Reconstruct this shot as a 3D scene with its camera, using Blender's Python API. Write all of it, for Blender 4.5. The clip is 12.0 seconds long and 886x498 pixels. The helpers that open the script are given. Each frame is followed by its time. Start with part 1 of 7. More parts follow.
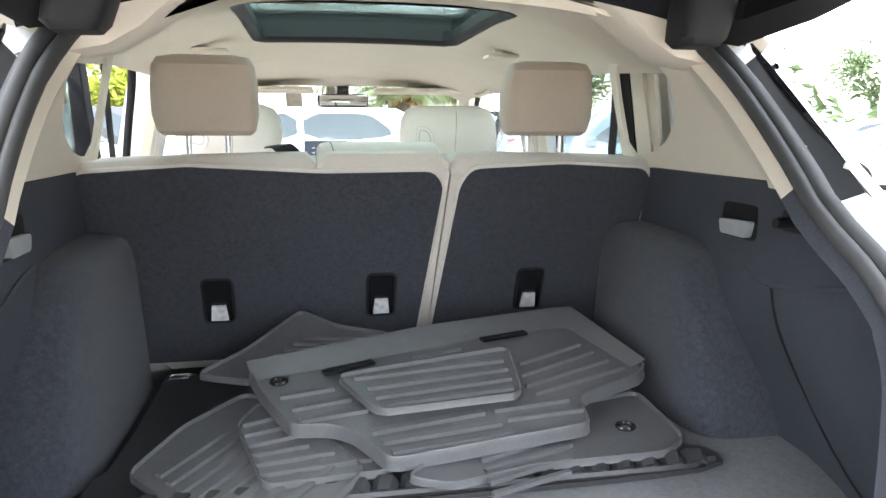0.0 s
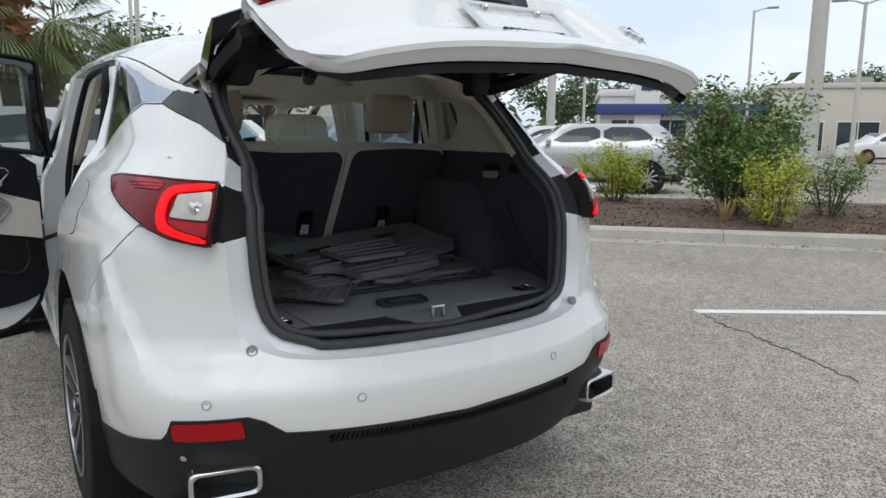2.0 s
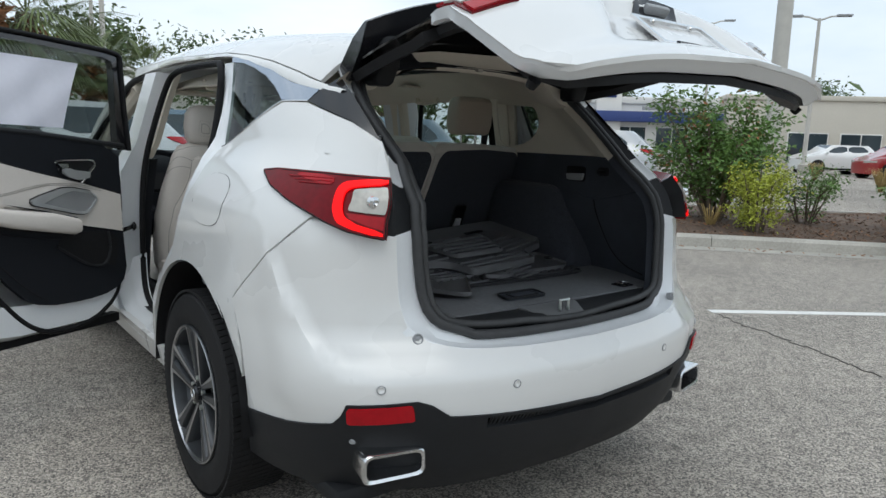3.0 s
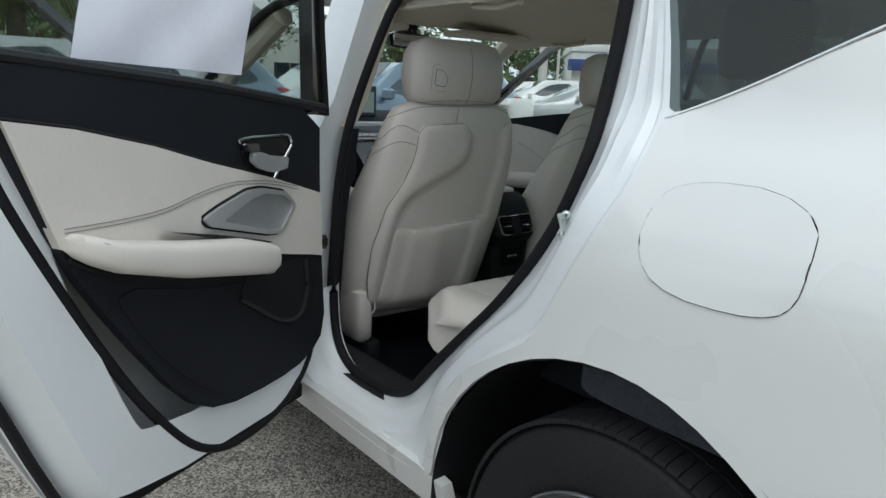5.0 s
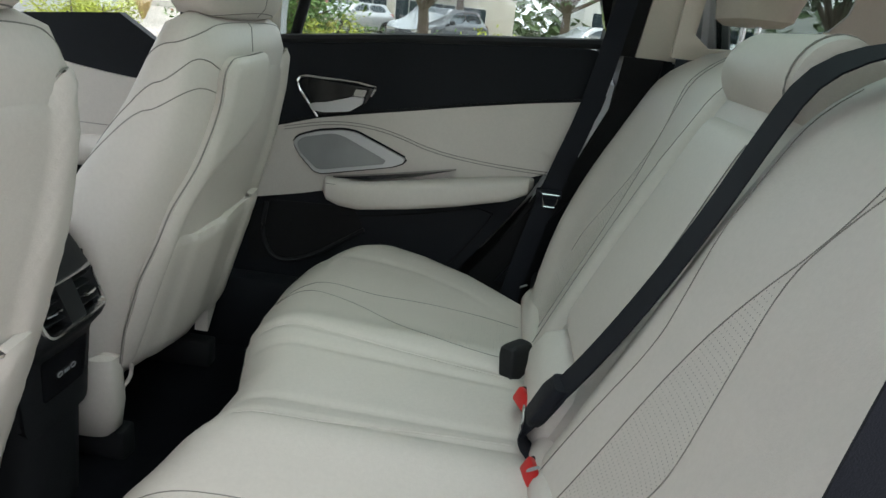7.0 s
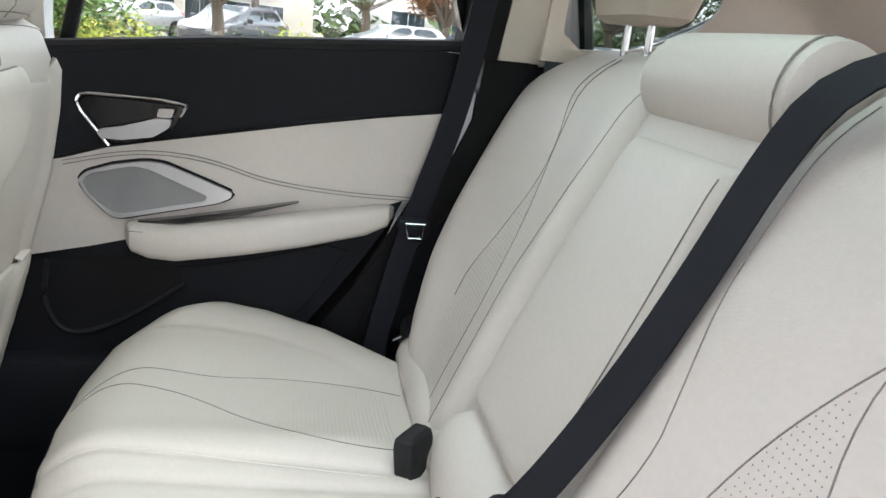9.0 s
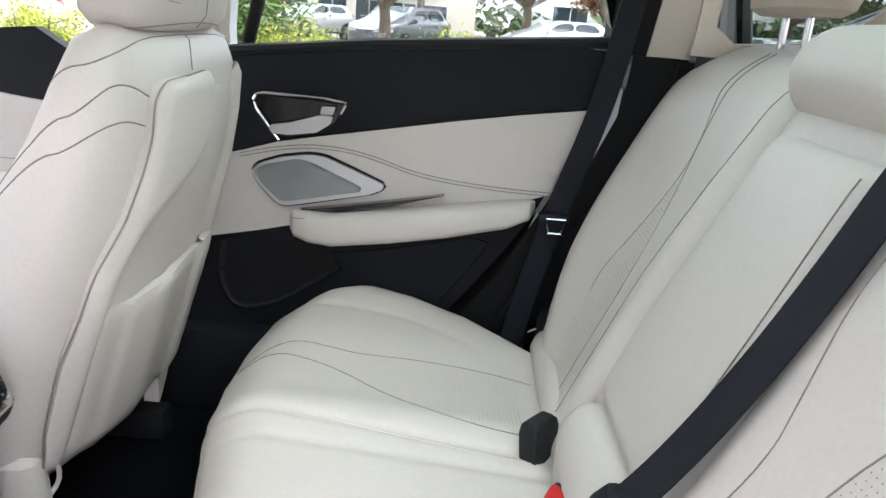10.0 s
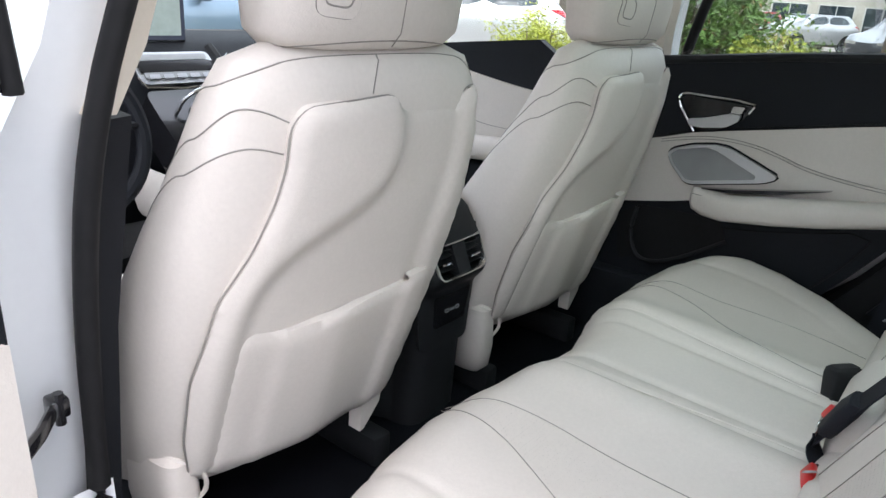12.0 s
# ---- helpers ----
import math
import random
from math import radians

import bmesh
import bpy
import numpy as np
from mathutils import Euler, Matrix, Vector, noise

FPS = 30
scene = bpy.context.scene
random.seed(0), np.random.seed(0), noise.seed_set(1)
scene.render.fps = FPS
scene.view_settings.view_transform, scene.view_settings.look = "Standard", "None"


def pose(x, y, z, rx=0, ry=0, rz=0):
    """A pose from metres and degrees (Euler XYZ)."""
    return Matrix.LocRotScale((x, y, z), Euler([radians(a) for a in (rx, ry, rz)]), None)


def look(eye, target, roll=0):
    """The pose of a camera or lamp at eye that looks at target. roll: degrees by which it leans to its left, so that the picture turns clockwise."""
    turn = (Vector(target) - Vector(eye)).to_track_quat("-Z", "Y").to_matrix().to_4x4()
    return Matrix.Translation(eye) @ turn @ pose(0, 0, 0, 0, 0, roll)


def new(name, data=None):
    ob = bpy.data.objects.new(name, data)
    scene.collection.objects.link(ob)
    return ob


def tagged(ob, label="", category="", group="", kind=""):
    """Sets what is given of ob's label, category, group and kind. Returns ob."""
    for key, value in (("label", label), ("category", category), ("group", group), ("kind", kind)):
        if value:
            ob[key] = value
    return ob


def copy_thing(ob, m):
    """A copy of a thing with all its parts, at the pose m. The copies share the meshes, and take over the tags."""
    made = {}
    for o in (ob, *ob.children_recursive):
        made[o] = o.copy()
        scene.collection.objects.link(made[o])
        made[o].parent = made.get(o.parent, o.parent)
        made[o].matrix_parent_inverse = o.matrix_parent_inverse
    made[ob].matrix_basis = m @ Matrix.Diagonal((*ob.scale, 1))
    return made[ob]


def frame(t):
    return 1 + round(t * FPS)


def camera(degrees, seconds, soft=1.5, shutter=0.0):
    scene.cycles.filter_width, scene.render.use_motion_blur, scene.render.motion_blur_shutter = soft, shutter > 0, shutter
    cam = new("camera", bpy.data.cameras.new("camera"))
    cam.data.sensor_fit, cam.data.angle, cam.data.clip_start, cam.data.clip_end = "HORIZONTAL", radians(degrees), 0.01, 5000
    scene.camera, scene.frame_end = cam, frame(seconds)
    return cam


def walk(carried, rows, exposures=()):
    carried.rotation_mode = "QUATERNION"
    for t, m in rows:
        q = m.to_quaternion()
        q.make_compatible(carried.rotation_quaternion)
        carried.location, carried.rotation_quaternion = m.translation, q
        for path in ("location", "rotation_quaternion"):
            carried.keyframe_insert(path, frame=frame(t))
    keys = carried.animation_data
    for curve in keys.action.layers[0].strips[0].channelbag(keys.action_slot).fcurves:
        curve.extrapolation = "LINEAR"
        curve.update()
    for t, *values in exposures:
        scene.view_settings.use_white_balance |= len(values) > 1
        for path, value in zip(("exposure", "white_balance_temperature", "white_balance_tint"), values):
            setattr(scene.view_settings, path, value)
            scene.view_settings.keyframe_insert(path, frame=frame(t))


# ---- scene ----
from mathutils import geometry

cam = camera(64.2, 12.0)
PATH = [
    (0, (-0.164, -0.472, 1.337), (0.200, 1.467, 1.006), 0.1),
    (0.5, (-0.357, -0.818, 1.319), (0.239, 1.061, 0.984), -0.3),
    (1, (-0.655, -1.13, 1.315), (0.135, 0.677, 0.982), -0.4),
    (1.5, (-0.950, -1.402, 1.308), (0.011, 0.322, 0.983), 0.0),
    (2, (-1.185, -1.64, 1.319), (-0.091, 0.004, 1.001), 0.5),
    (2.5, (-1.490, -1.609, 1.302), (-0.308, -0.025, 0.994), 1.2),
    (3, (-1.719, -1.411, 1.308), (-0.520, 0.159, 0.997), 1.9),
    (3.5, (-1.879, -1.02, 1.314), (-0.732, 0.584, 0.981), 2.3),
    (3.6, (-1.938, -0.911, 1.304), (-0.782, 0.687, 0.969), 2.4),
    (3.7, (-1.952, -0.841, 1.294), (-0.822, 0.772, 0.948), 2.4),
    (5.3, (-1.816, 0.689, 1.284), (-0.529, 2.133, 0.777), 2.0),
    (5.5, (-1.809, 0.847, 1.296), (-0.404, 2.155, 0.734), 2.0),
    (6, (-1.538, 1.213, 1.304), (0.089, 2.201, 0.689), 3.3),
    (6.5, (-1.254, 1.497, 1.297), (0.564, 2.042, 0.666), 5.4),
    (7, (-0.989, 1.624, 1.278), (0.911, 1.733, 0.662), 6.6),
    (7.5, (-0.781, 1.705, 1.261), (1.116, 1.449, 0.684), 7.4),
    (9.3, (-0.696, 1.703, 1.274), (1.180, 1.306, 0.706), 6.0),
    (9.5, (-0.701, 1.693, 1.269), (1.195, 1.419, 0.697), 5.4),
    (10, (-0.739, 1.682, 1.28), (1.165, 1.712, 0.666), 4.5),
    (10.5, (-0.764, 1.632, 1.279), (1.104, 1.959, 0.644), 3.8),
    (11, (-0.818, 1.595, 1.276), (0.982, 2.189, 0.638), 3.5),
    (11.5, (-0.972, 1.54, 1.276), (0.708, 2.41, 0.627), 3.2),
    (12, (-1.142, 1.438, 1.308), (0.353, 2.585, 0.637), 3.8),
]
EXPOSURE = [(0, 3.2, 6650, 10), (.5, 2.45, 6800, 12), (1, 1.3, 6950, 13), (1.5, .40, 6600, 11), (2, .25, 6550, 10), (3.5, .15, 6300, 5), (5.5, .5, 6400, 4), (6, .75, 6400, 4), (6.5, 1.15, 6900, 10), (7, 1.8, 6700, 10), (7.5, 2.25, 6800, 17), (9.5, 2.8, 6750, 20), (10.5, 2.65, 6500, 19), (11.5, 2.3, 6500, 17), (12, 2.1, 6450, 16)]
walk(cam, [(t, look(eye, to, roll)) for t, eye, to, roll in PATH], EXPOSURE)

# ---- light ----
world = bpy.data.worlds.new("overcast_sky")
scene.world = world
world.use_nodes = True
wn, wl = world.node_tree.nodes, world.node_tree.links
sky = wn.new("ShaderNodeTexSky")
sky.sky_type, sky.sun_disc = "NISHITA", False
sky.sun_elevation, sky.sun_rotation = radians(52), radians(200)
sky.dust_density, sky.air_density = 3.0, 1.0
cloud_co = wn.new("ShaderNodeTexCoord")
cloud_map = wn.new("ShaderNodeMapping")
cloud_map.inputs["Scale"].default_value = (1.2, 1.2, 3.5)
cloud = wn.new("ShaderNodeTexNoise")
cloud.inputs["Scale"].default_value, cloud.inputs["Detail"].default_value = 1.6, 6
cloud_ramp = wn.new("ShaderNodeValToRGB")
cloud_ramp.color_ramp.elements[0].position, cloud_ramp.color_ramp.elements[0].color = .35, (7.2, 8.4, 9.8, 1)
cloud_ramp.color_ramp.elements[1].position, cloud_ramp.color_ramp.elements[1].color = .68, (11.5, 11.9, 12.4, 1)
cloud_mix = wn.new("ShaderNodeMix")
cloud_mix.data_type = "RGBA"
cloud_mix.inputs["Factor"].default_value = .82
wl.new(cloud_co.outputs["Generated"], cloud_map.inputs["Vector"])
wl.new(cloud_map.outputs["Vector"], cloud.inputs["Vector"])
wl.new(cloud.outputs["Fac"], cloud_ramp.inputs["Fac"])
wl.new(sky.outputs["Color"], cloud_mix.inputs[6])
wl.new(cloud_ramp.outputs["Color"], cloud_mix.inputs[7])
wl.new(cloud_mix.outputs[2], wn["Background"].inputs["Color"])
wn["Background"].inputs["Strength"].default_value = .095

sun = new("sun", bpy.data.lights.new("sun", "SUN"))
sun.data.energy, sun.data.angle, sun.data.color = .7, radians(50), (1, .98, .95)
sun.matrix_world = look((-3, -6, 16), (0, 0, 0))


# ---- materials ----
def mat(name, color, rough=.5, metal=0.0, vary=.12, scale=8.0, bump=0.0, bump_scale=80.0, fine=60.0, coat=0.0, trans=0.0, ior=1.45, emit=0.0, sheen=0.0, detail=4, axis=(1, 1, 1), spec=.5):
    """A surface with a coarse and a fine variation of its colour, and a fine relief."""
    m = bpy.data.materials.new(name)
    m.use_nodes = True
    n, l = m.node_tree.nodes, m.node_tree.links
    b = n["Principled BSDF"]
    b.inputs["Metallic"].default_value = metal
    b.inputs["IOR"].default_value = ior
    b.inputs["Specular IOR Level"].default_value = spec
    b.inputs["Coat Weight"].default_value, b.inputs["Coat Roughness"].default_value = coat, .04
    b.inputs["Transmission Weight"].default_value = trans
    b.inputs["Sheen Weight"].default_value = sheen
    co = n.new("ShaderNodeTexCoord")
    mp = n.new("ShaderNodeMapping")
    mp.inputs["Scale"].default_value = axis
    l.new(co.outputs["Object"], mp.inputs["Vector"])
    big, small = n.new("ShaderNodeTexNoise"), n.new("ShaderNodeTexNoise")
    for node, s in ((big, scale), (small, fine)):
        node.inputs["Scale"].default_value, node.inputs["Detail"].default_value = s, detail
        l.new(mp.outputs["Vector"], node.inputs["Vector"])
    add = n.new("ShaderNodeMath")
    add.operation = "ADD"
    l.new(big.outputs["Fac"], add.inputs[0])
    l.new(small.outputs["Fac"], add.inputs[1])
    ramp = n.new("ShaderNodeMapRange")
    ramp.inputs["From Min"].default_value, ramp.inputs["From Max"].default_value = .6, 1.4
    ramp.inputs["To Min"].default_value, ramp.inputs["To Max"].default_value = 1 - vary, 1 + vary
    l.new(add.outputs[0], ramp.inputs["Value"])
    mul = n.new("ShaderNodeVectorMath")
    mul.operation = "SCALE"
    mul.inputs[0].default_value = color
    l.new(ramp.outputs["Result"], mul.inputs["Scale"])
    l.new(mul.outputs["Vector"], b.inputs["Base Color"])
    rr = n.new("ShaderNodeMapRange")
    rr.inputs["To Min"].default_value, rr.inputs["To Max"].default_value = max(.02, rough * .85), min(1, rough * 1.15)
    l.new(big.outputs["Fac"], rr.inputs["Value"])
    l.new(rr.outputs["Result"], b.inputs["Roughness"])
    if bump:
        bn, bp = n.new("ShaderNodeTexNoise"), n.new("ShaderNodeBump")
        bn.inputs["Scale"].default_value, bn.inputs["Detail"].default_value = bump_scale, 3
        bp.inputs["Strength"].default_value, bp.inputs["Distance"].default_value = bump, .002
        l.new(mp.outputs["Vector"], bn.inputs["Vector"])
        l.new(bn.outputs["Fac"], bp.inputs["Height"])
        l.new(bp.outputs["Normal"], b.inputs["Normal"])
    if emit:
        b.inputs["Emission Color"].default_value, b.inputs["Emission Strength"].default_value = (*color, 1), emit
    return m


def glass_mat(name, tint, rough=.0):
    """Thin pane: light passes straight, with a gloss by its angle."""
    m = bpy.data.materials.new(name)
    m.use_nodes = True
    n, l = m.node_tree.nodes, m.node_tree.links
    n.remove(n["Principled BSDF"])
    t, g, f, x = n.new("ShaderNodeBsdfTransparent"), n.new("ShaderNodeBsdfGlossy"), n.new("ShaderNodeLayerWeight"), n.new("ShaderNodeMixShader")
    t.inputs["Color"].default_value = (*tint, 1)
    g.inputs["Roughness"].default_value = rough
    k = n.new("ShaderNodeMapRange")
    k.inputs["From Min"].default_value, k.inputs["To Min"].default_value, k.inputs["To Max"].default_value = .45, .045, .75
    f.inputs["Blend"].default_value = .4
    l.new(f.outputs["Facing"], k.inputs["Value"])
    l.new(k.outputs["Result"], x.inputs["Fac"])
    l.new(t.outputs["BSDF"], x.inputs[1])
    l.new(g.outputs["BSDF"], x.inputs[2])
    l.new(x.outputs["Shader"], n["Material Output"].inputs["Surface"])
    return m


WHITE = mat("white_pearl_paint", (.71, .71, .70), .28, vary=.015, scale=2, coat=1.0, fine=900)
JAMB = mat("white_jamb_paint", (.74, .76, .78), .32, vary=.02, scale=3, coat=.6)
BLACK = mat("black_grained_plastic", (.015, .016, .018), .55, vary=.15, bump=.25, bump_scale=500, spec=0.3)
GLOSS = mat("gloss_black_plastic", (.012, .012, .014), .12, vary=.1, coat=.5)
SEAL = mat("black_rubber_seal", (.012, .012, .013), .62, vary=.2, bump=.1, spec=0.2)
CARPET = mat("black_needle_felt", (.050, .054, .066), .95, vary=.38, scale=110, fine=400, bump=.9, bump_scale=900, sheen=.15, spec=0.1)
TRIM = mat("black_soft_trim", (.011, .0125, .016), .6, vary=.2, scale=9, fine=300, bump=.4, bump_scale=700, spec=0.2)
CARGO_TRIM = mat("dark_grey_cargo_trim", (.052, .057, .070), .72, vary=.25, scale=9, fine=300, bump=.5, bump_scale=700, spec=0.25)
BOARD = mat("grey_black_floor_felt", (.18, .183, .193), .9, vary=.25, scale=110, fine=400, bump=.7, bump_scale=800, spec=.25)
FLOOR_FELT = mat("black_cabin_carpet", (.007, .0075, .010), .95, vary=.4, scale=14, fine=420, bump=.8, bump_scale=900, spec=0.05)
BEIGE = mat("beige_headliner", (.72, .66, .57), .9, vary=.05, fine=300, bump=.3, bump_scale=900, spec=0.2)
BEIGE_P = mat("beige_plastic", (.68, .62, .53), .55, vary=.04, fine=200, bump=.15, bump_scale=900)
LEATHER = mat("beige_leather", (.63, .585, .54), .46, vary=.045, scale=6, fine=160, bump=.18, bump_scale=420)
LEATHER_B = mat("taupe_leather", (.47, .40, .33), .5, vary=.05, scale=6, fine=160, bump=.3, bump_scale=420)
STITCH = mat("grey_stitching", (.25, .235, .215), .8, vary=.3, fine=900)
CHROME = mat("satin_chrome", (.72, .73, .74), .16, metal=1.0, vary=.05)
STEEL = mat("zinc_steel", (.62, .66, .64), .3, metal=1.0, vary=.15, scale=30)
ALU = mat("machined_alloy", (.50, .51, .53), .32, metal=1.0, vary=.08)
DARK_ALLOY = mat("dark_painted_alloy", (.06, .064, .07), .35, metal=.4, vary=.1)
TYRE = mat("tyre_rubber", (.016, .016, .017), .72, vary=.3, scale=20, fine=150, bump=.3, bump_scale=160, spec=0.25)
MAT_RUBBER = mat("moulded_mat_rubber", (.105, .105, .110), .33, vary=.16, scale=30, fine=260, bump=.2, bump_scale=400, spec=.6)
RED = mat("red_lens", (.36, .004, .010), .25, vary=.15, coat=.1, scale=12, spec=.3)
RED_D = mat("deep_red_lens", (.15, .002, .006), .12, vary=.3, coat=.08, scale=14, spec=.22)
RED_L = mat("lit_red_light_guide", (.90, .004, .006), .4, emit=.8, vary=.02, spec=.2)
CLEAR = mat("clear_lamp_lens", (.44, .42, .38), .1, vary=.15, scale=45, coat=1.0)
PAPER = mat("white_paper", (.76, .76, .84), .8, vary=.03, scale=9)
# Greyer than SEAL: the sky's sheen on black rubber, put into the base colour.
GATE_SEAL = mat("sky_greyed_gate_seal", (.045, .046, .048), .6, vary=.2, bump=.1)
# Blue tint: the sky's reflection on dark trim, put into the metal's colour.
STRIP = mat("sky_tinted_chrome_strip", (.42, .46, .52), .07, metal=1.0, vary=.03)
TAG = mat("translucent_white_tab", (.62, .63, .64), .4, vary=.25, scale=60)
BELT = mat("black_belt_webbing", (.014, .0155, .021), .6, vary=.2, fine=500, bump=.4, bump_scale=700, spec=0.2)
BUCKLE_RED = mat("red_button_plastic", (.62, .02, .02), .35, vary=.05)
GREY = mat("grey_plastic", (.30, .31, .32), .5, vary=.1)
SATIN = mat("satin_silver", (.66, .67, .68), .36, metal=.75, vary=.04, fine=200)
SPEAKER = mat("grey_speaker_mesh", (.34, .345, .35), .4, metal=.6, vary=.25, fine=700, bump=.8, bump_scale=900)
GLASS = glass_mat("tinted_glass", (.72, .755, .74))
GLASS_F = glass_mat("clear_car_glass", (.94, .965, .95))
GLASS_R = glass_mat("dark_roof_glass", (.52, .60, .57))
GLASS_Q = glass_mat("dark_privacy_glass", (.42, .46, .45))
MIRROR = mat("mirror_glass", (.8, .8, .8), .03, metal=1.0, vary=0)


# ---- building helpers ----
def part(name, bm, material, parent=None, label="", smooth=35):
    me = bpy.data.meshes.new(name)
    bmesh.ops.recalc_face_normals(bm, faces=bm.faces[:])
    bm.to_mesh(me)
    bm.free()
    me.materials.append(material)
    for p in me.polygons:
        p.use_smooth = True
    me.set_sharp_from_angle(angle=radians(smooth))
    ob = new(name, me)
    ob.parent = parent
    return tagged(ob, label)


def empty(name, at=(0, 0, 0), label="", category="", group="", kind=""):
    ob = new(name)
    ob.location = at
    ob.empty_display_size = .2
    return tagged(ob, label, category, group, kind)


def under(ob, parent):
    """Hangs a mesh built in world space under a parent that does not stand at the origin."""
    ob.parent = parent
    ob.matrix_parent_inverse = Matrix.Translation(parent.location).inverted()
    return ob


def soften(pts, rounds=2, closed=True):
    """Corner cutting."""
    for _ in range(rounds):
        out, n = [], len(pts)
        for i in range(n if closed else n - 1):
            a, b = Vector(pts[i]), Vector(pts[(i + 1) % n])
            out += [a.lerp(b, .25), a.lerp(b, .75)]
        if not closed:
            out = [Vector(pts[0])] + out + [Vector(pts[-1])]
        pts = out
    return [Vector(p) for p in pts]


def rounded(pts, r=.012, n=3):
    """An outline with its corners rounded off by r."""
    out, k = [], len(pts)
    for i in range(k):
        p, a, b = Vector(pts[i]), Vector(pts[i - 1]), Vector(pts[(i + 1) % k])
        q = min(r, (a - p).length * .45, (b - p).length * .45)
        s, e = p + (a - p).normalized() * q, p + (b - p).normalized() * q
        out += [s.lerp(p, t).lerp(p.lerp(e, t), t) for t in np.linspace(0, 1, n + 1)]
    return out


def resample(pts, n, closed=True):
    p = [Vector(q) for q in pts] + ([Vector(pts[0])] if closed else [])
    d = np.concatenate([[0], np.cumsum([(p[i + 1] - p[i]).length for i in range(len(p) - 1)])])
    ts = np.linspace(0, d[-1], n, endpoint=not closed)
    cols = [np.interp(ts, d, [q[k] for q in p]) for k in range(len(p[0]))]
    return [Vector(q) for q in zip(*cols)]


def inside(x, y, poly):
    c, j = False, len(poly) - 1
    for i in range(len(poly)):
        a, b = poly[i], poly[j]
        if (a[1] > y) != (b[1] > y) and x < (b[0] - a[0]) * (y - a[1]) / (b[1] - a[1]) + a[0]:
            c = not c
        j = i
    return c


def sheet(outline, fn, step=.05, thick=.01, out=0.0, holes=()):
    """A plate with the given outline in two parameters, laid on the surface fn, with a thickness."""
    verts, edges = [], []
    for loop in (outline, *holes):
        dense = []
        for i in range(len(loop)):
            a, b = Vector(loop[i][:2]), Vector(loop[(i + 1) % len(loop)][:2])
            k = max(1, int((b - a).length / step + .5))
            dense += [a.lerp(b, j / k) for j in range(k)]
        s = len(verts)
        verts += dense
        edges += [(s + i, s + (i + 1) % len(dense)) for i in range(len(dense))]
    rim = np.array([v[:] for v in verts])
    lo, hi = rim.min(0), rim.max(0)
    row = 0
    for y in np.arange(lo[1] + step / 2, hi[1], step):
        row += 1
        for x in np.arange(lo[0] + step * (.25 if row % 2 else .75), hi[0], step):
            if inside(x, y, outline) and not any(inside(x, y, h) for h in holes) and ((rim - (x, y)) ** 2).sum(1).min() > (step * .45) ** 2:
                verts.append(Vector((x, y)))
    vs, _, fs, *_ = geometry.delaunay_2d_cdt([Vector(v) for v in verts], edges, [], 0, 1e-6)
    keep = []
    for f in fs:
        c = sum((vs[i] for i in f), Vector((0, 0))) / len(f)
        if inside(c[0], c[1], outline) and not any(inside(c[0], c[1], h) for h in holes):
            keep.append(f)
    bm = bmesh.new()
    top, bot, e = [], [], 1e-3
    for v in vs:
        p = Vector(fn(v[0], v[1]))
        nn = (Vector(fn(v[0] + e, v[1])) - p).cross(Vector(fn(v[0], v[1] + e)) - p)
        nn = nn.normalized() if nn.length else Vector((0, 0, 1))
        top.append(bm.verts.new(p + nn * out))
        bot.append(bm.verts.new(p + nn * (out - thick)))
    count = {}
    for f in keep:
        bm.faces.new([top[i] for i in f])
        bm.faces.new([bot[i] for i in reversed(f)])
        for i in range(len(f)):
            a, b = f[i], f[(i + 1) % len(f)]
            count[(a, b)] = 1
    for a, b in count:
        if (b, a) not in count:
            bm.faces.new((top[b], top[a], bot[a], bot[b]))
    bmesh.ops.delete(bm, geom=[v for v in bm.verts if not v.link_faces], context="VERTS")
    return bm


def loft(loops, closed=True, caps=False, cyclic=False):
    bm = bmesh.new()
    rows = [[bm.verts.new(p) for p in loop] for loop in loops]
    n = len(rows[0])
    for r in range(len(rows) - (0 if cyclic else 1)):
        a, b = rows[r], rows[(r + 1) % len(rows)]
        for i in range(n if closed else n - 1):
            j = (i + 1) % n
            try:
                bm.faces.new((a[i], a[j], b[j], b[i]))
            except ValueError:
                pass
    if caps:
        bm.faces.new(rows[0])
        bm.faces.new(rows[-1])
    return bm


def tube(pts, r, sides=8, closed=False, flat=1.0, up=(0, 0, 1)):
    """A rod along points; flat below 1 makes a strap."""
    p = [Vector(q) for q in pts]
    loops = []
    for i, q in enumerate(p):
        a = p[(i - 1) % len(p)] if closed or i else q
        b = p[(i + 1) % len(p)] if closed or i < len(p) - 1 else q
        d = (b - a).normalized()
        s = d.cross(Vector(up))
        s = s.normalized() if s.length > 1e-4 else Vector((1, 0, 0))
        w = s.cross(d).normalized()
        rr = r[i] if isinstance(r, (list, tuple)) else r
        loops.append([q + s * rr * math.cos(k * math.tau / sides) + w * rr * flat * math.sin(k * math.tau / sides) for k in range(sides)])
    return loft(loops, caps=not closed, cyclic=closed)


def strap(pts, width, thick, side):
    """A flat band along points, its width laid along the direction side."""
    s = Vector(side).normalized()
    loops = []
    for i, q in enumerate(pts):
        q = Vector(q)
        d = (Vector(pts[min(i + 1, len(pts) - 1)]) - Vector(pts[max(i - 1, 0)])).normalized()
        w = (s - d * s.dot(d)).normalized()
        n = d.cross(w)
        loops.append([q + w * a * width / 2 + n * b * thick / 2 for a, b in ((-1, -1), (1, -1), (1, 1), (-1, 1))])
    return loft(loops, caps=True)


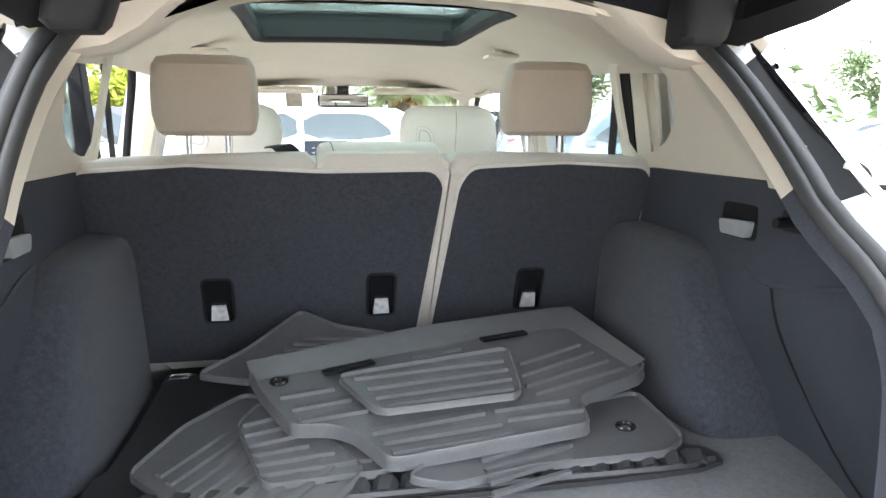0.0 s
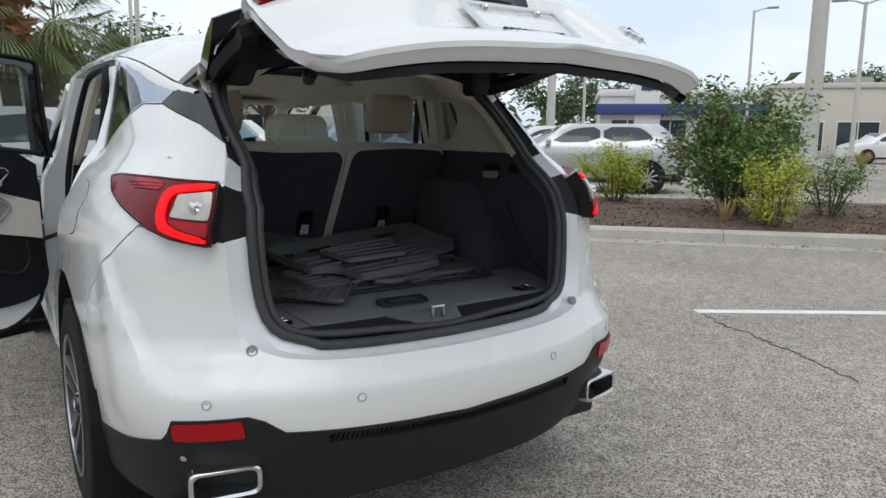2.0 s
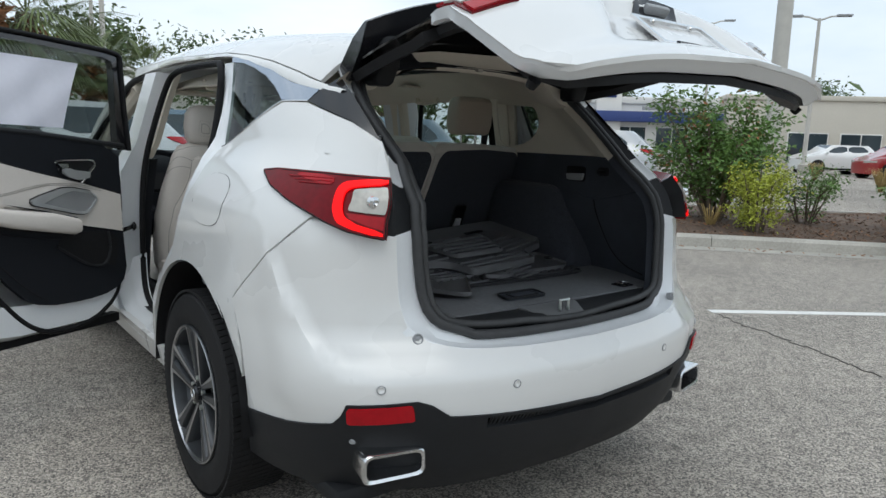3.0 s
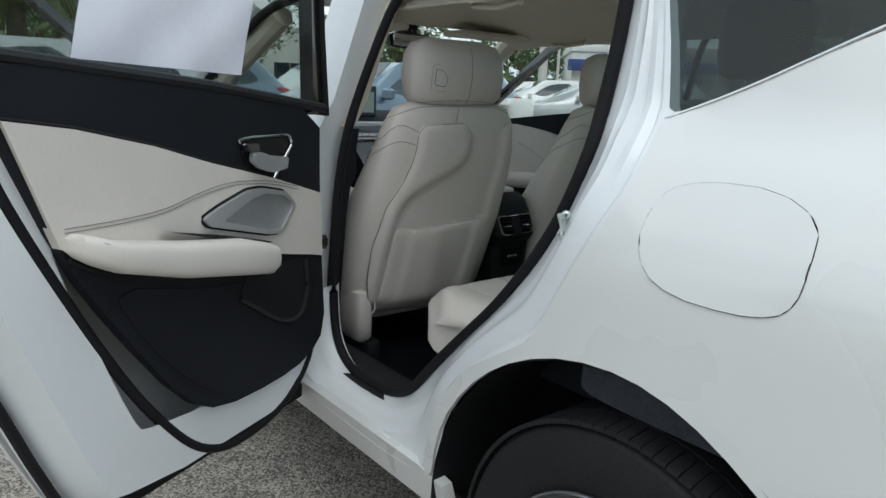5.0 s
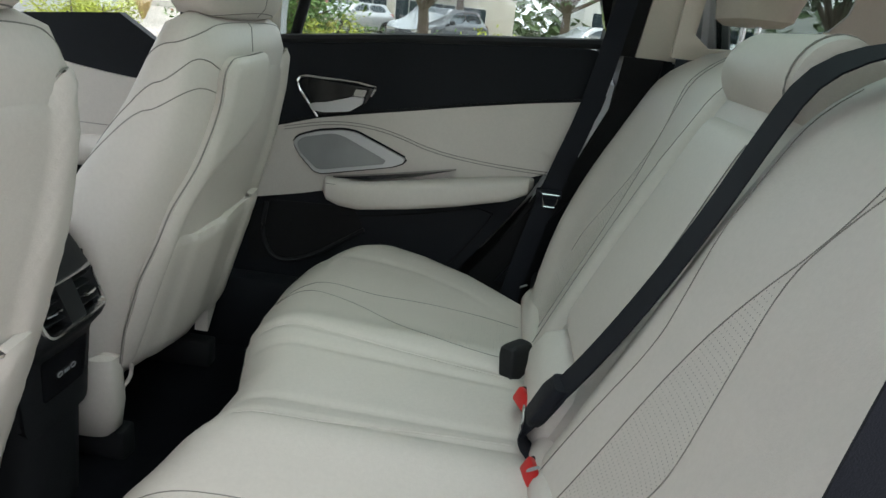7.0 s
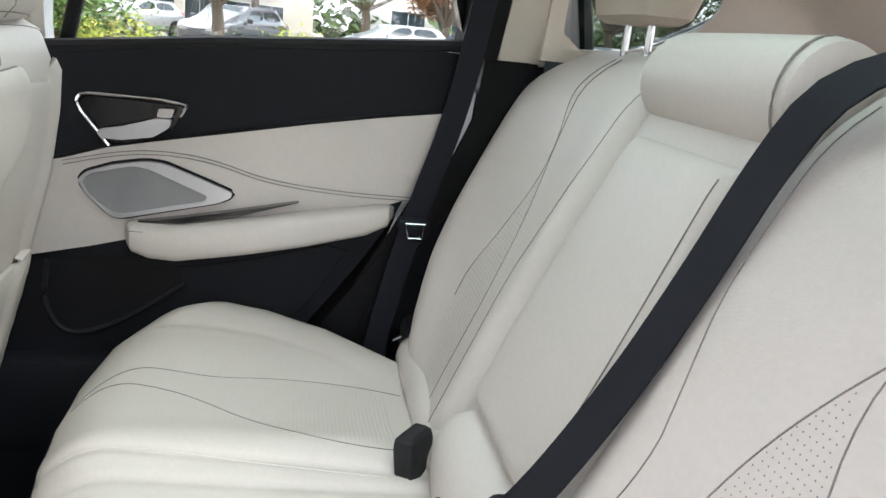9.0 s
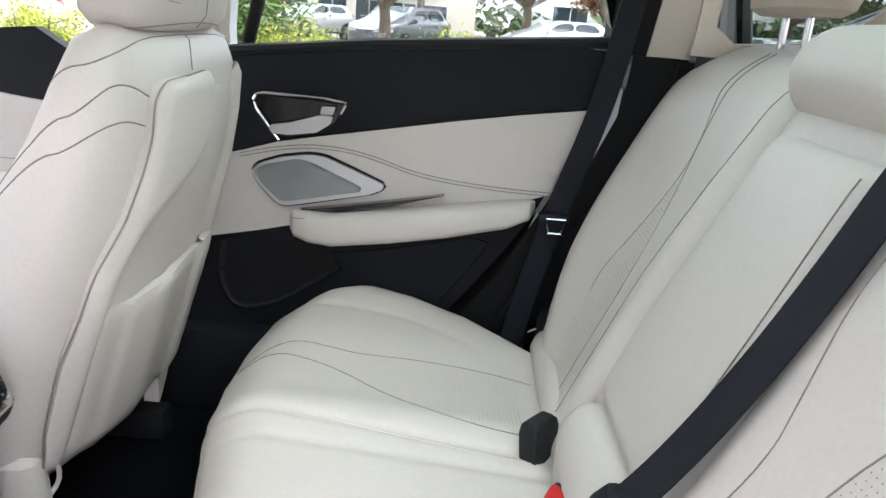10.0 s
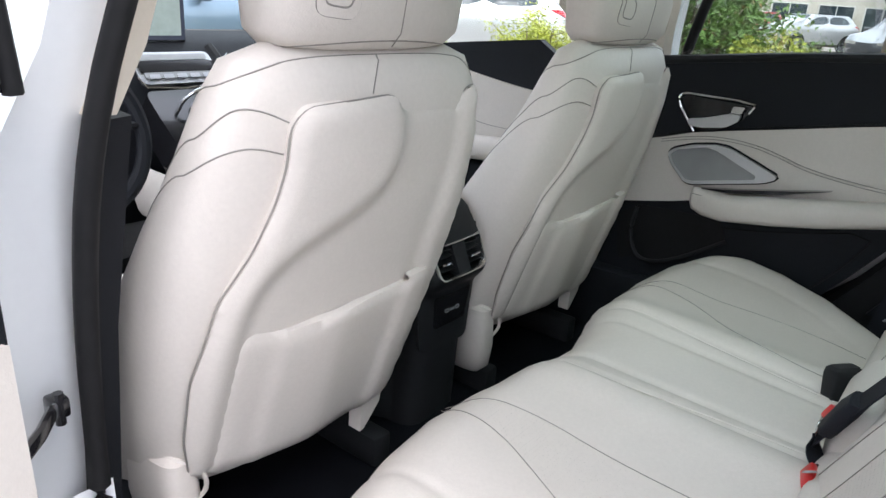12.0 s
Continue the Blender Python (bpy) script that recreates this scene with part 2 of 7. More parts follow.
def block(lo, hi, bevel=.01, seg=2, m=None):
    bm = bmesh.new()
    bmesh.ops.create_cube(bm, size=1)
    lo, hi = Vector(lo), Vector(hi)
    for v in bm.verts:
        v.co = Vector([lo[k] + (v.co[k] + .5) * (hi[k] - lo[k]) for k in range(3)])
    if bevel:
        bmesh.ops.bevel(bm, geom=bm.edges[:], offset=min(bevel, min(hi - lo) * .45), segments=seg, affect="EDGES", profile=.5)
    if m:
        bmesh.ops.transform(bm, matrix=m, verts=bm.verts)
    return bm


def merge(*bms):
    out = bms[0]
    for b in bms[1:]:
        me = bpy.data.meshes.new("tmp")
        b.to_mesh(me)
        b.free()
        out.from_mesh(me)
        bpy.data.meshes.remove(me)
    return out


def turned(bm, m):
    bmesh.ops.transform(bm, matrix=m, verts=bm.verts)
    return bm


def sections(rows, sides=36, power=2.6):
    """A soft body through level rounded sections (z, x, y, half width, half depth)."""
    loops = []
    for z, x, y, w, d in rows:
        loop = []
        for k in range(sides):
            a = k * math.tau / sides
            c, s = math.cos(a), math.sin(a)
            loop.append(Vector((x + w * math.copysign(abs(c) ** (2 / power), c), y + d * math.copysign(abs(s) ** (2 / power), s), z)))
        loops.append(loop)
    return loft(loops, caps=True)


def lathe(profile, sides=48, axis="x"):
    """Turned about the x axis: rows of (along, radius)."""
    loops = [[Vector((a, r * math.cos(k * math.tau / sides), r * math.sin(k * math.tau / sides))) for k in range(sides)] for a, r in profile]
    return loft(loops)


def mirror(pts):
    return [(-p[0], *p[1:]) for p in pts]


# ---- the car's skin ----
def spline(pts, n=400):
    """Dense Catmull-Rom through plan points."""
    p = np.array([2 * np.array(pts[0]) - pts[1], *pts, 2 * np.array(pts[-1]) - pts[-2]], float)
    out = []
    for i in range(1, len(p) - 2):
        for t in np.linspace(0, 1, 40, endpoint=False):
            a, b, c, d = p[i - 1], p[i], p[i + 1], p[i + 2]
            out.append(.5 * (2 * b + (c - a) * t + (2 * a - 5 * b + 4 * c - d) * t * t + (3 * b - a - 3 * c + d) * t ** 3))
    return np.array(out + [p[-2]])


PLAN = spline([(0, 0), (.31, .018), (.5, .055), (.63, .108), (.732, .158), (.82, .235), (.887, .365), (.93, .56), (.949, .85), (.956, 1.2),
               (.958, 2.0), (.954, 3.0), (.945, 3.8), (.89, 4.3), (.7, 4.62), (.4, 4.72), (0, 4.75)])
ARC = np.concatenate([[0], np.cumsum(np.linalg.norm(np.diff(PLAN, axis=0), axis=1))])
SIDE_Z = (.15, .25, .4, .6, .8, 1.0, 1.07, 1.155, 1.19, 1.255, 1.42, 1.587, 1.63, 1.67)
SIDE_IN = (.10, .06, .02, .004, .0, .008, .022, .068, .09, .155, .20, .236, .258, .30)
REAR_Z = (.2, .35, .5, .64, .70, .76, .85, 1.03, 1.13, 1.19, 1.30, 1.433, 1.55, 1.67)
REAR_IN = (.16, .05, .0, .0, .03, .075, .09, .10, .12, .165, .275, .42, .56, .74)

FOLD_U, FOLD_Z = (0, .28, .635, .76, .83, .90, .935, .985, 1.03, 1.10), (.672, .672, .672, .673, .684, .724, .80, .877, .96, 1.06)


def body(u, z):
    """The outer skin: u runs round the car from the middle of the tail (0), negative to its left; z is the height."""
    s = abs(u)
    cx, cy = np.interp(s, ARC, PLAN[:, 0]), np.interp(s, ARC, PLAN[:, 1])
    k = 1 - np.interp(z, SIDE_Z, SIDE_IN) / .935
    g = min(1, max(0, (1.5 - cy) / 1.3))
    g = g * g * (3 - 2 * g)
    fold = min(1, max(0, (np.interp(s, FOLD_U, FOLD_Z) - z) / .018)) * min(1, max(0, (1.16 - s) / .16)) * min(1, max(0, (z - .46) / .12))
    fold = .017 * fold * fold * (3 - 2 * fold)
    return Vector((math.copysign(cx * k + fold * min(1, s / .8), u), cy + np.interp(z, REAR_Z, REAR_IN) * g - fold * max(0, 1 - s / 1.4), z))


def inset(d):
    """The skin moved inwards by d metres."""
    def fn(u, z):
        e = 2e-3
        p = body(u, z)
        n = (body(u + e, z) - body(u - e, z)).cross(body(u, z + e) - body(u, z - e)).normalized()
        return p - n * d
    return fn


def arch(n=24, c=(1.708, .375), rear=.452, front=.503, high=.476):
    """The wheel arch's edge, from the tail forwards."""
    out = []
    for k in range(n + 1):
        x = -math.cos(math.pi * k / n)
        out.append((c[0] + x * (front if x > 0 else rear), c[1] + high * math.sin(math.pi * k / n)))
    return out


car = empty("suv", label="white pearl SUV with raised tailgate and open doors on asphalt", category="car")

ARCH = arch()
A_T = [p for p in ARCH if p[0] >= 1.285 and p[1] > .40]
QUARTER = [(.70, 1.19), (.72, 1.29), (.80, 1.345), (.955, 1.405), (1.09, 1.407), (1.40, 1.335), (1.70, 1.258), (1.735, 1.235), (1.735, 1.18),
           (1.775, 1.08), (1.87, .912), (1.905, .85), (1.96, .815), (2.08, .74), (2.17, .64), (2.215, .53), (2.235, .42)] + A_T[::-1] + [(1.285, .80), (.925, 1.075)]
BUMP_TOP = [(1.285, .795), (.92, 1.07), (.665, 1.03), (.655, .85), (.635, .775), (.58, .735), (.48, .715), (.25, .704)]
CLAD_TOP = [(1.262, .462), (1.05, .485), (.885, .518), (.855, .545), (.835, .58), (.64, .588), (.60, .575), (.55, .538), (.42, .530), (.2, .518)]


# roof with the sunroof's opening
ROOF_Y = (.60, .67, .80, 1.0, 1.4, 2.0, 2.5, 2.8, 3.05)


def roof_skin(x, y):
    """The level that the headliner hangs from."""
    mid = np.interp(y, ROOF_Y, (1.625, 1.636, 1.653, 1.668, 1.685, 1.685, 1.665, 1.635, 1.59))
    rim = np.interp(y, ROOF_Y, (1.56, 1.57, 1.588, 1.612, 1.640, 1.650, 1.638, 1.615, 1.565))
    wide = np.interp(y, ROOF_Y, (.50, .53, .57, .62, .675, .69, .685, .675, .62))
    return Vector((x, y, mid + (rim - mid) * min(1.3, abs(x) / wide) ** 2.4))


EDGE_Y = (.60, .64, .71, .80, .95, 1.15, 1.35, 2.0, 2.7, 3.05)


def ditch(y):
    """The roof's side edge at y."""
    return np.interp(y, EDGE_Y, (.585, .60, .632, .655, .680, .686, .69, .70, .69, .62)), np.interp(y, EDGE_Y, (1.452, 1.462, 1.480, 1.512, 1.553, 1.586, 1.608, 1.63, 1.622, 1.56))


def dome(a, y):
    """The roof's outer skin; a runs from -.7 to .7 between its side edges."""
    xe, ze = ditch(y)
    mid = np.interp(y, ROOF_Y, (1.628, 1.643, 1.665, 1.692, 1.722, 1.740, 1.724, 1.68, 1.60))
    q = min(1, abs(a) / .7)
    return Vector((a / .7 * xe, y, mid + (ze - mid) * q ** 4.4))


def both(half):
    """A closed outline from its one half, listed from the flank to the middle, upper edge."""
    return half + mirror(half)[::-1]


for side in (-1, 1):
    flip = lambda pts: [(side * p[0], p[1]) for p in pts]
    part("quarter_panel", sheet(flip(QUARTER), body, .045, .012), WHITE, car)
    # roof side rail over the doors and the quarter glass
    low = resample(soften([(.81, 1.435), (.884, 1.447), (.999, 1.472), (1.121, 1.521), (1.372, 1.558), (1.744, 1.582), (2.1, 1.594), (2.7, 1.605), (3.3, 1.57)], 1, False), 60, False)
    lows = [body(side * p[0], p[1]) for p in low]
    tops = []
    for p in lows:
        xe, ze = ditch(max(.6, p.y - .01))
        tops.append(Vector((side * (xe + .006), p.y - .01, max(ze - .004, p.z + .004))))
    outs = [a.lerp(b, .5) + Vector((side * .004, 0, .004)) for a, b in zip(lows, tops)]
    part("roof_rail", loft([[p - Vector((side * .03, 0, .0)) for p in lows], lows, outs, tops, [p - Vector((side * .012, 0, .016)) for p in tops]], closed=False), WHITE, car, smooth=60)
    # rocker sill and B pillar
    part("sill", sheet(flip([(2.16, .34), (2.17, .42), (2.25, .435), (2.9, .43), (3.72, .43), (3.75, .33)]), body, .06, .03), WHITE, car)
    part("front_fender", sheet(flip([(3.72, .43), (3.66, .9), (3.70, 1.12), (4.0, 1.10), (4.7, 1.0), (5.25, .9), (5.25, .5), (4.98, .45), (4.93, .66), (4.75, .81), (4.45, .86), (4.15, .8), (3.98, .62), (3.95, .42)]), body, .08, .012), WHITE, car)
    part("quarter_glass", sheet(flip([(1.10, 1.414), (1.41, 1.332), (1.74, 1.256), (1.75, 1.40), (1.75, 1.562), (1.469, 1.551), (1.30, 1.533), (1.18, 1.502), (1.127, 1.464)]), inset(.004), .05, .005), GLASS_Q, car, "dark tinted quarter glass")
    part("window_strip", sheet(flip([(.884, 1.447), (.951, 1.411), (1.10, 1.414), (1.127, 1.462), (1.18, 1.499), (1.30, 1.53), (1.469, 1.549), (1.75, 1.560), (1.75, 1.581), (1.372, 1.558), (1.121, 1.52), (.999, 1.471)]), body, .03, .008, .002), STRIP, car, "dark chrome window surround with the sky's blue in its colour")
    part("joint_backing", sheet(flip([(.70, .66), (1.24, .66), (1.30, .84), (1.15, 1.0), (1.10, 1.16), (.72, 1.16), (.69, .9)]), inset(.012), .06, .004), WHITE, car)
    part("window_chrome", tube([body(side * p[0], p[1]) for p in resample([(.951, 1.411), (1.02, 1.411), (1.10, 1.410), (1.40, 1.336), (1.73, 1.25)], 60, False)], .003, 6), CHROME, car, "thin chrome window moulding")
    part("pillar_trim", sheet(flip([(.87, 1.45), (.95, 1.41), (.80, 1.348), (.725, 1.292), (.735, 1.33), (.78, 1.49)]), body, .04, .008, .002), GLOSS, car, "gloss black pillar trim")
part("rear_bumper", sheet(BUMP_TOP + [(0, .702)] + mirror(BUMP_TOP)[::-1] + mirror(CLAD_TOP) + [(0, .512)] + CLAD_TOP[::-1], body, .026, .012), WHITE, car)
CLAD_BOT = [(1.255, .29), (.95, .28), (.6, .272), (.3, .268)]
GRILLE = [(.44, .523), (.2, .508), (0, .503), (-.2, .508), (-.44, .523), (-.44, .49), (-.2, .476), (0, .472), (.2, .476), (.44, .49)]
part("lower_bumper", sheet(CLAD_TOP + [(0, .512)] + mirror(CLAD_TOP)[::-1] + mirror(CLAD_BOT) + CLAD_BOT[::-1], body, .05, .02, .006, holes=[GRILLE]), BLACK, car, "black textured lower bumper")
part("bumper_grille", sheet(GRILLE, inset(.012), .05, .004), GLOSS, car)
bars = [sheet([(u, .49), (u + .006, .49), (u + .016, .512), (u + .010, .512)], inset(.004), .03, .004) for u in np.arange(-.43, .42, .0145)]
part("grille_mesh", merge(*bars), BLACK, car)
part("under_tray", block((-.80, .25, .24), (.80, 4.4, .30), .02), BLACK, car)

HOLE = rounded([(-.34, 1.14), (.34, 1.14), (.34, 1.96), (-.34, 1.96)], .06)
part("roof", sheet([(-.70, .70), (-.55, .685), (-.30, .675), (0, .668), (.30, .675), (.55, .685), (.70, .70), (.70, 1.0), (.70, 2.0), (.70, 3.0), (.4, 3.04), (0, 3.06), (-.4, 3.04), (-.70, 3.0), (-.70, 2.0), (-.70, 1.0)], dome, .05, .016, holes=[HOLE]), WHITE, car, smooth=60)
part("roof_glass", sheet([(-.345, 1.13), (.345, 1.13), (.345, 1.97), (-.345, 1.97)], lambda x, y: roof_skin(x, y) + Vector((0, 0, .012)), .1, .006), GLASS_R, car, "dark tinted sunroof glass")
ring = resample(HOLE, 48)
part("roof_glass_frame", loft([[roof_skin(p[0] * a, 1.55 + (p[1] - 1.55) * b) - Vector((0, 0, dz)) for p in ring] for a, b, dz in ((1.03, 1.02, -.03), (1.0, 1.0, .015), (.90, .91, .02), (.89, .90, .05), (.93, .94, .062), (1.0, 1.0, .064))]), BLACK, car, "black sunroof frame")

# hood, windscreen, front
part("hood", sheet([(-.80, 3.70), (.80, 3.70), (.84, 4.3), (.6, 4.62), (0, 4.7), (-.6, 4.62), (-.84, 4.3)], lambda x, y: Vector((x, y, 1.13 - .16 * max(0, (y - 3.7) / .9) ** 1.6 - .09 * (x / .8) ** 2)), .12, .01), WHITE, car)
part("front_bumper", sheet([(5.2, .30), (5.2, .92), (6.1, .95), (6.65, .95)] + [(6.65, .3)], body, .1, .02), WHITE, car)
part("front_bumper", sheet(mirror([(5.2, .30), (5.2, .92), (6.1, .95), (6.65, .95)] + [(6.65, .3)]), body, .1, .02), WHITE, car)
WIND = [(-.70, 3.60), (.70, 3.60), (.60, 2.98), (.3, 3.04), (0, 3.05), (-.3, 3.04), (-.60, 2.98)]
part("windscreen", sheet(WIND, lambda x, y: Vector((x, y + .10 * (1 - (x / .7) ** 2), 1.12 + (3.6 - y) / .6 * .465)), .12, .006), GLASS_F, car, "clear windscreen")
for s in (-1, 1):
    part("windscreen_pillar", tube([(s * .76, 3.72, 1.10), (s * .725, 3.4, 1.33), (s * .665, 3.02, 1.57)], .035, 10), WHITE, car)
    part("pillar_cover", tube([(s * .70, 3.62, 1.12), (s * .66, 3.32, 1.33), (s * .60, 2.98, 1.53)], .045, 10), BEIGE_P, car)

# ---- tailgate opening: painted flange, seal, inner rim ----
OPEN_OUT = [(0, .702), (.25, .704), (.48, .715), (.58, .735), (.635, .775), (.655, .85), (.665, 1.03), (.70, 1.19), (.72, 1.29), (.775, 1.42), (.785, 1.505), (.74, 1.585), (.62, 1.628), (.35, 1.648), (0, 1.654)]
OPEN_IN = [(0, .748), (.25, .75), (.44, .757), (.53, .775), (.575, .83), (.592, .92), (.60, 1.03), (.625, 1.15), (.665, 1.26), (.715, 1.38), (.735, 1.46), (.70, 1.55), (.59, 1.595), (.32, 1.618), (0, 1.624)]


def ring_of(half, fn, n=120):
    return [fn(p[0], p[1]) for p in resample(soften(half + mirror(half[1:-1])[::-1], 2), n)]


out_loop = ring_of(OPEN_OUT, body)
under_loop = ring_of([(p[0] * (1.07 if p[1] < 1.2 else 1.0), p[1] - (.028 if p[1] < .8 else 0)) for p in OPEN_OUT], inset(.007))
mid_loop = ring_of([((a[0] + b[0]) / 2, (a[1] + b[1]) / 2) for a, b in zip(OPEN_OUT, OPEN_IN)], inset(.035))
in_loop = ring_of(OPEN_IN, inset(.045))
deep_loop = ring_of([(p[0] * .985, p[1]) for p in OPEN_IN], inset(.085))
dark_at = lambda p: 1.268 < p.z < 1.475 or 1.03 < p.z < 1.185
runs, last = [], None
for i in range(len(out_loop)):
    j = (i + 1) % len(out_loop)
    dark = dark_at(out_loop[i].lerp(out_loop[j], .5))
    if dark != last:
        runs.append((dark, []))
        last = dark
    runs[-1][1].append(i)
if runs[0][0] == runs[-1][0] and len(runs) > 1:
    runs[0] = (runs[0][0], runs[-1][1] + runs[0][1])
    runs.pop()
for dark, ids in runs:
    ids = ids + [(ids[-1] + 1) % len(out_loop)]
    part("tailgate_flange", loft([[ring_[i] for i in ids] for ring_ in (under_loop, out_loop, mid_loop, in_loop)], closed=False), BLACK if dark else JAMB, car, "dark grey flange cover" if dark else "white painted tailgate opening")
lower = [i for i in range(len(in_loop)) if in_loop[i].z < 1.245]
split = next(i for i in lower if (i + 1) % len(in_loop) not in lower)
order = [(split + 1 + k) % len(in_loop) for k in range(len(in_loop))]
upper = [i for i in order if i not in lower]
low_run = [upper[-1]] + [i for i in order if i in lower] + [upper[0]]
part("flange_lip", loft([[r[i] for i in upper] for r in (in_loop, deep_loop)], closed=False), BEIGE_P, car, "beige edge of the pillar lining")
part("flange_lip", loft([[r[i] for i in low_run] for r in (in_loop, deep_loop)], closed=False), CARGO_TRIM, car, "dark edge of the cargo lining")
seal_at = ring_of(OPEN_IN, inset(.035))
part("tailgate_seal", merge(tube(seal_at, .015, 8, closed=True), tube(ring_of([(p[0] * .965, p[1] + (.012 if p[1] < 1.2 else -.012)) for p in OPEN_IN], inset(.045)), .012, 8, closed=True)), GATE_SEAL, car, "black rubber tailgate seal", smooth=60)
for side in (-1, 1):
    flip = lambda pts: [(side * p[0], p[1]) for p in pts]
    for u, z in ((.745, 1.443), (.715, 1.318)):
        b = inset(.030)(side * (u - .018), z)
        part("screw", turned(lathe([(0, .0), (0, .011), (.006, .011), (.006, .0)], 16), Matrix.Translation(b) @ Matrix.Rotation(radians(90), 4, "Z")), GLOSS, car)
    b = body(side * .605, .745)
    part("bump_stop", turned(lathe([(.03, .0), (-.012, .0), (-.012, .010), (-.004, .020), (.03, .020)], 20), Matrix.Translation(b + Vector((0, .03, 0))) @ Matrix.Rotation(radians(90), 4, "Z")), SEAL, car, "black rubber bump stop")

# ---- tail lamps, reflectors, sensors, exhausts ----
LAMP = [(1.186, 1.192), (1.11, 1.199), (.90, 1.197), (.71, 1.190), (.698, 1.10), (.692, 1.026), (.80, 1.047), (.925, 1.088), (1.04, 1.122), (1.126, 1.154)]
def lamp_skin(u, z):
    """The lamp's face: it stands out from the skin towards its inner edge."""
    w = min(1, max(0, (1.02 - abs(u)) / .30))
    w = w * w * (3 - 2 * w)
    return body(u, z) + Vector((math.copysign(.020 * w, u), -w * np.interp(z, (1.02, 1.10, 1.19), (.026, .036, .052)), 0))


for side in (-1, 1):
    flip = lambda pts: [(side * p[0], p[1]) for p in pts]
    lamp = part("tail_lamp", sheet(flip(LAMP), lamp_skin, .025, .075, .006), RED_D, car, "deep red tail lamp with a lit light guide")
    part("light_guide", sheet(flip(soften([(.716, 1.183), (.82, 1.176), (.850, 1.163), (.862, 1.13), (.852, 1.09), (.822, 1.060), (.706, 1.032), (.706, 1.047), (.805, 1.074), (.826, 1.095), (.836, 1.13), (.828, 1.150), (.805, 1.160), (.716, 1.168)], 1)), lamp_skin, .02, .006, .0135), RED_L, lamp, "lit red light guide")
    part("reversing_lens", sheet(flip(rounded([(.808, 1.152), (.716, 1.161), (.709, 1.092), (.812, 1.099)], .008)), lamp_skin, .02, .008, .0145), CLEAR, lamp, "clear reversing lamp")
    part("brake_lens", sheet(flip([(.815, 1.093), (.708, 1.086), (.706, 1.051), (.80, 1.078)]), lamp_skin, .02, .006, .0125), RED, lamp)
    for dz in (.006, .014, .022):
        part("lens_rib", tube([lamp_skin(side * u, z) + Vector((side * .009, -.006, 0)) for u, z in resample([(1.06 - 3 * dz, 1.192 - dz), (.875, 1.192 - dz)], 10, False)], .0012, 6), RED, lamp)
    part("lamp_rim", tube([lamp_skin(side * p[0], p[1]) + Vector((side * .006, -.004, 0)) for p in resample(LAMP, 90)], .0022, 6, closed=True), SEAL, lamp)
    wall_edge = resample([(.710, 1.188), (.698, 1.10), (.692, 1.034)], 16, False)
    rows = []
    for u, z in wall_edge:
        p, e = lamp_skin(side * u, z), 1e-3
        n = (lamp_skin(side * u + e, z) - p).cross(lamp_skin(side * u, z + e) - p).normalized()
        rows.append([p + n * d + Vector((-side * o, 0, 0)) for d, o in ((.004, .0), (.006, .0015), (-.03, .008), (-.085, .010))])
    part("lamp_side_cover", loft(rows, closed=False), BLACK, lamp, "black side cover of the lamp")
    part("bulb", turned(lathe([(0, 0), (-.006, .008), (-.004, .016), (.01, .018)], 16), Matrix.Translation(lamp_skin(side * .752, 1.128) + Vector((side * .008, -.014, 0))) @ Matrix.Rotation(radians(90), 4, "Z")), CHROME, lamp)
    part("side_lens", sheet(flip(soften([(1.03, 1.191), (.872, 1.189), (.870, 1.166), (.93, 1.166)], 1)), lamp_skin, .03, .004, .0075), RED, lamp)
    refl = sheet(flip(rounded([(.833, .572), (.655, .580), (.652, .534), (.838, .526)], .01)), body, .03, .01, .012)
    part("rear_reflector", refl, RED, car, "red bumper reflector")
    for u, z in ((.74, .625), (.343, .612)):
        p = body(side * u, z)
        e = 2e-3
        n = (body(side * u + e, z) - body(side * u - e, z)).cross(body(side * u, z + e) - body(side * u, z - e)).normalized()
        rot = n.to_track_quat("X", "Z").to_matrix().to_4x4()
        s = part("parking_sensor", turned(lathe([(.0, .0), (.003, .009), (.0, .011)], 20), Matrix.Translation(p) @ rot), WHITE, car)
        part("sensor_ring", turned(lathe([(.0, .0108), (.0025, .0112), (.0025, .0128), (.0, .0132)], 20), Matrix.Translation(p) @ rot), GREY, s)
    # exhaust finisher
    m = Matrix.Translation((side * .685, .160, .405)) @ Matrix.Rotation(radians(side * 12), 4, "Z")
    pts = resample(rounded([(-.095, -.046), (.095, -.040), (.095, .044), (-.095, .044)], .026, 4), 44)
    loops = [[m @ Vector((p[0] * k, y, p[1] * j)) for p in pts] for y, k, j in ((.18, .96, .94), (-.03, 1, 1), (-.042, .985, .97), (-.046, .94, .90), (-.042, .86, .70), (.02, .84, .66), (.12, .82, .62))]
    part("exhaust_finisher", loft(loops), CHROME, car, "chrome exhaust finisher")
    part("exhaust_bore", block((-.09, .05, -.045), (.09, .15, .045), .01, m=m), SEAL, car)
    part("exhaust_hanger", block((-.11, .02, .05), (.11, .2, .075), .01, m=m), GREY, car)
    # fuel door outline only on the left
    wheelhouse = [[Vector((side * x, 1.065 + .47 * math.cos(a), .375 + .47 * math.sin(a))) for a in np.linspace(-.02, math.pi + .02, 28)] for x in (.945, .62)]
    part("wheel_arch_liner", loft(wheelhouse + [[Vector((side * .60, 1.065 + .02 * math.cos(a), .375 + .02 * math.sin(a))) for a in np.linspace(-.02, math.pi + .02, 28)]], closed=False), SEAL, car)
FUEL = soften([(1.40, 1.165), (1.655, 1.165), (1.70, 1.09), (1.66, 1.0), (1.45, .995), (1.40, 1.04)], 2)
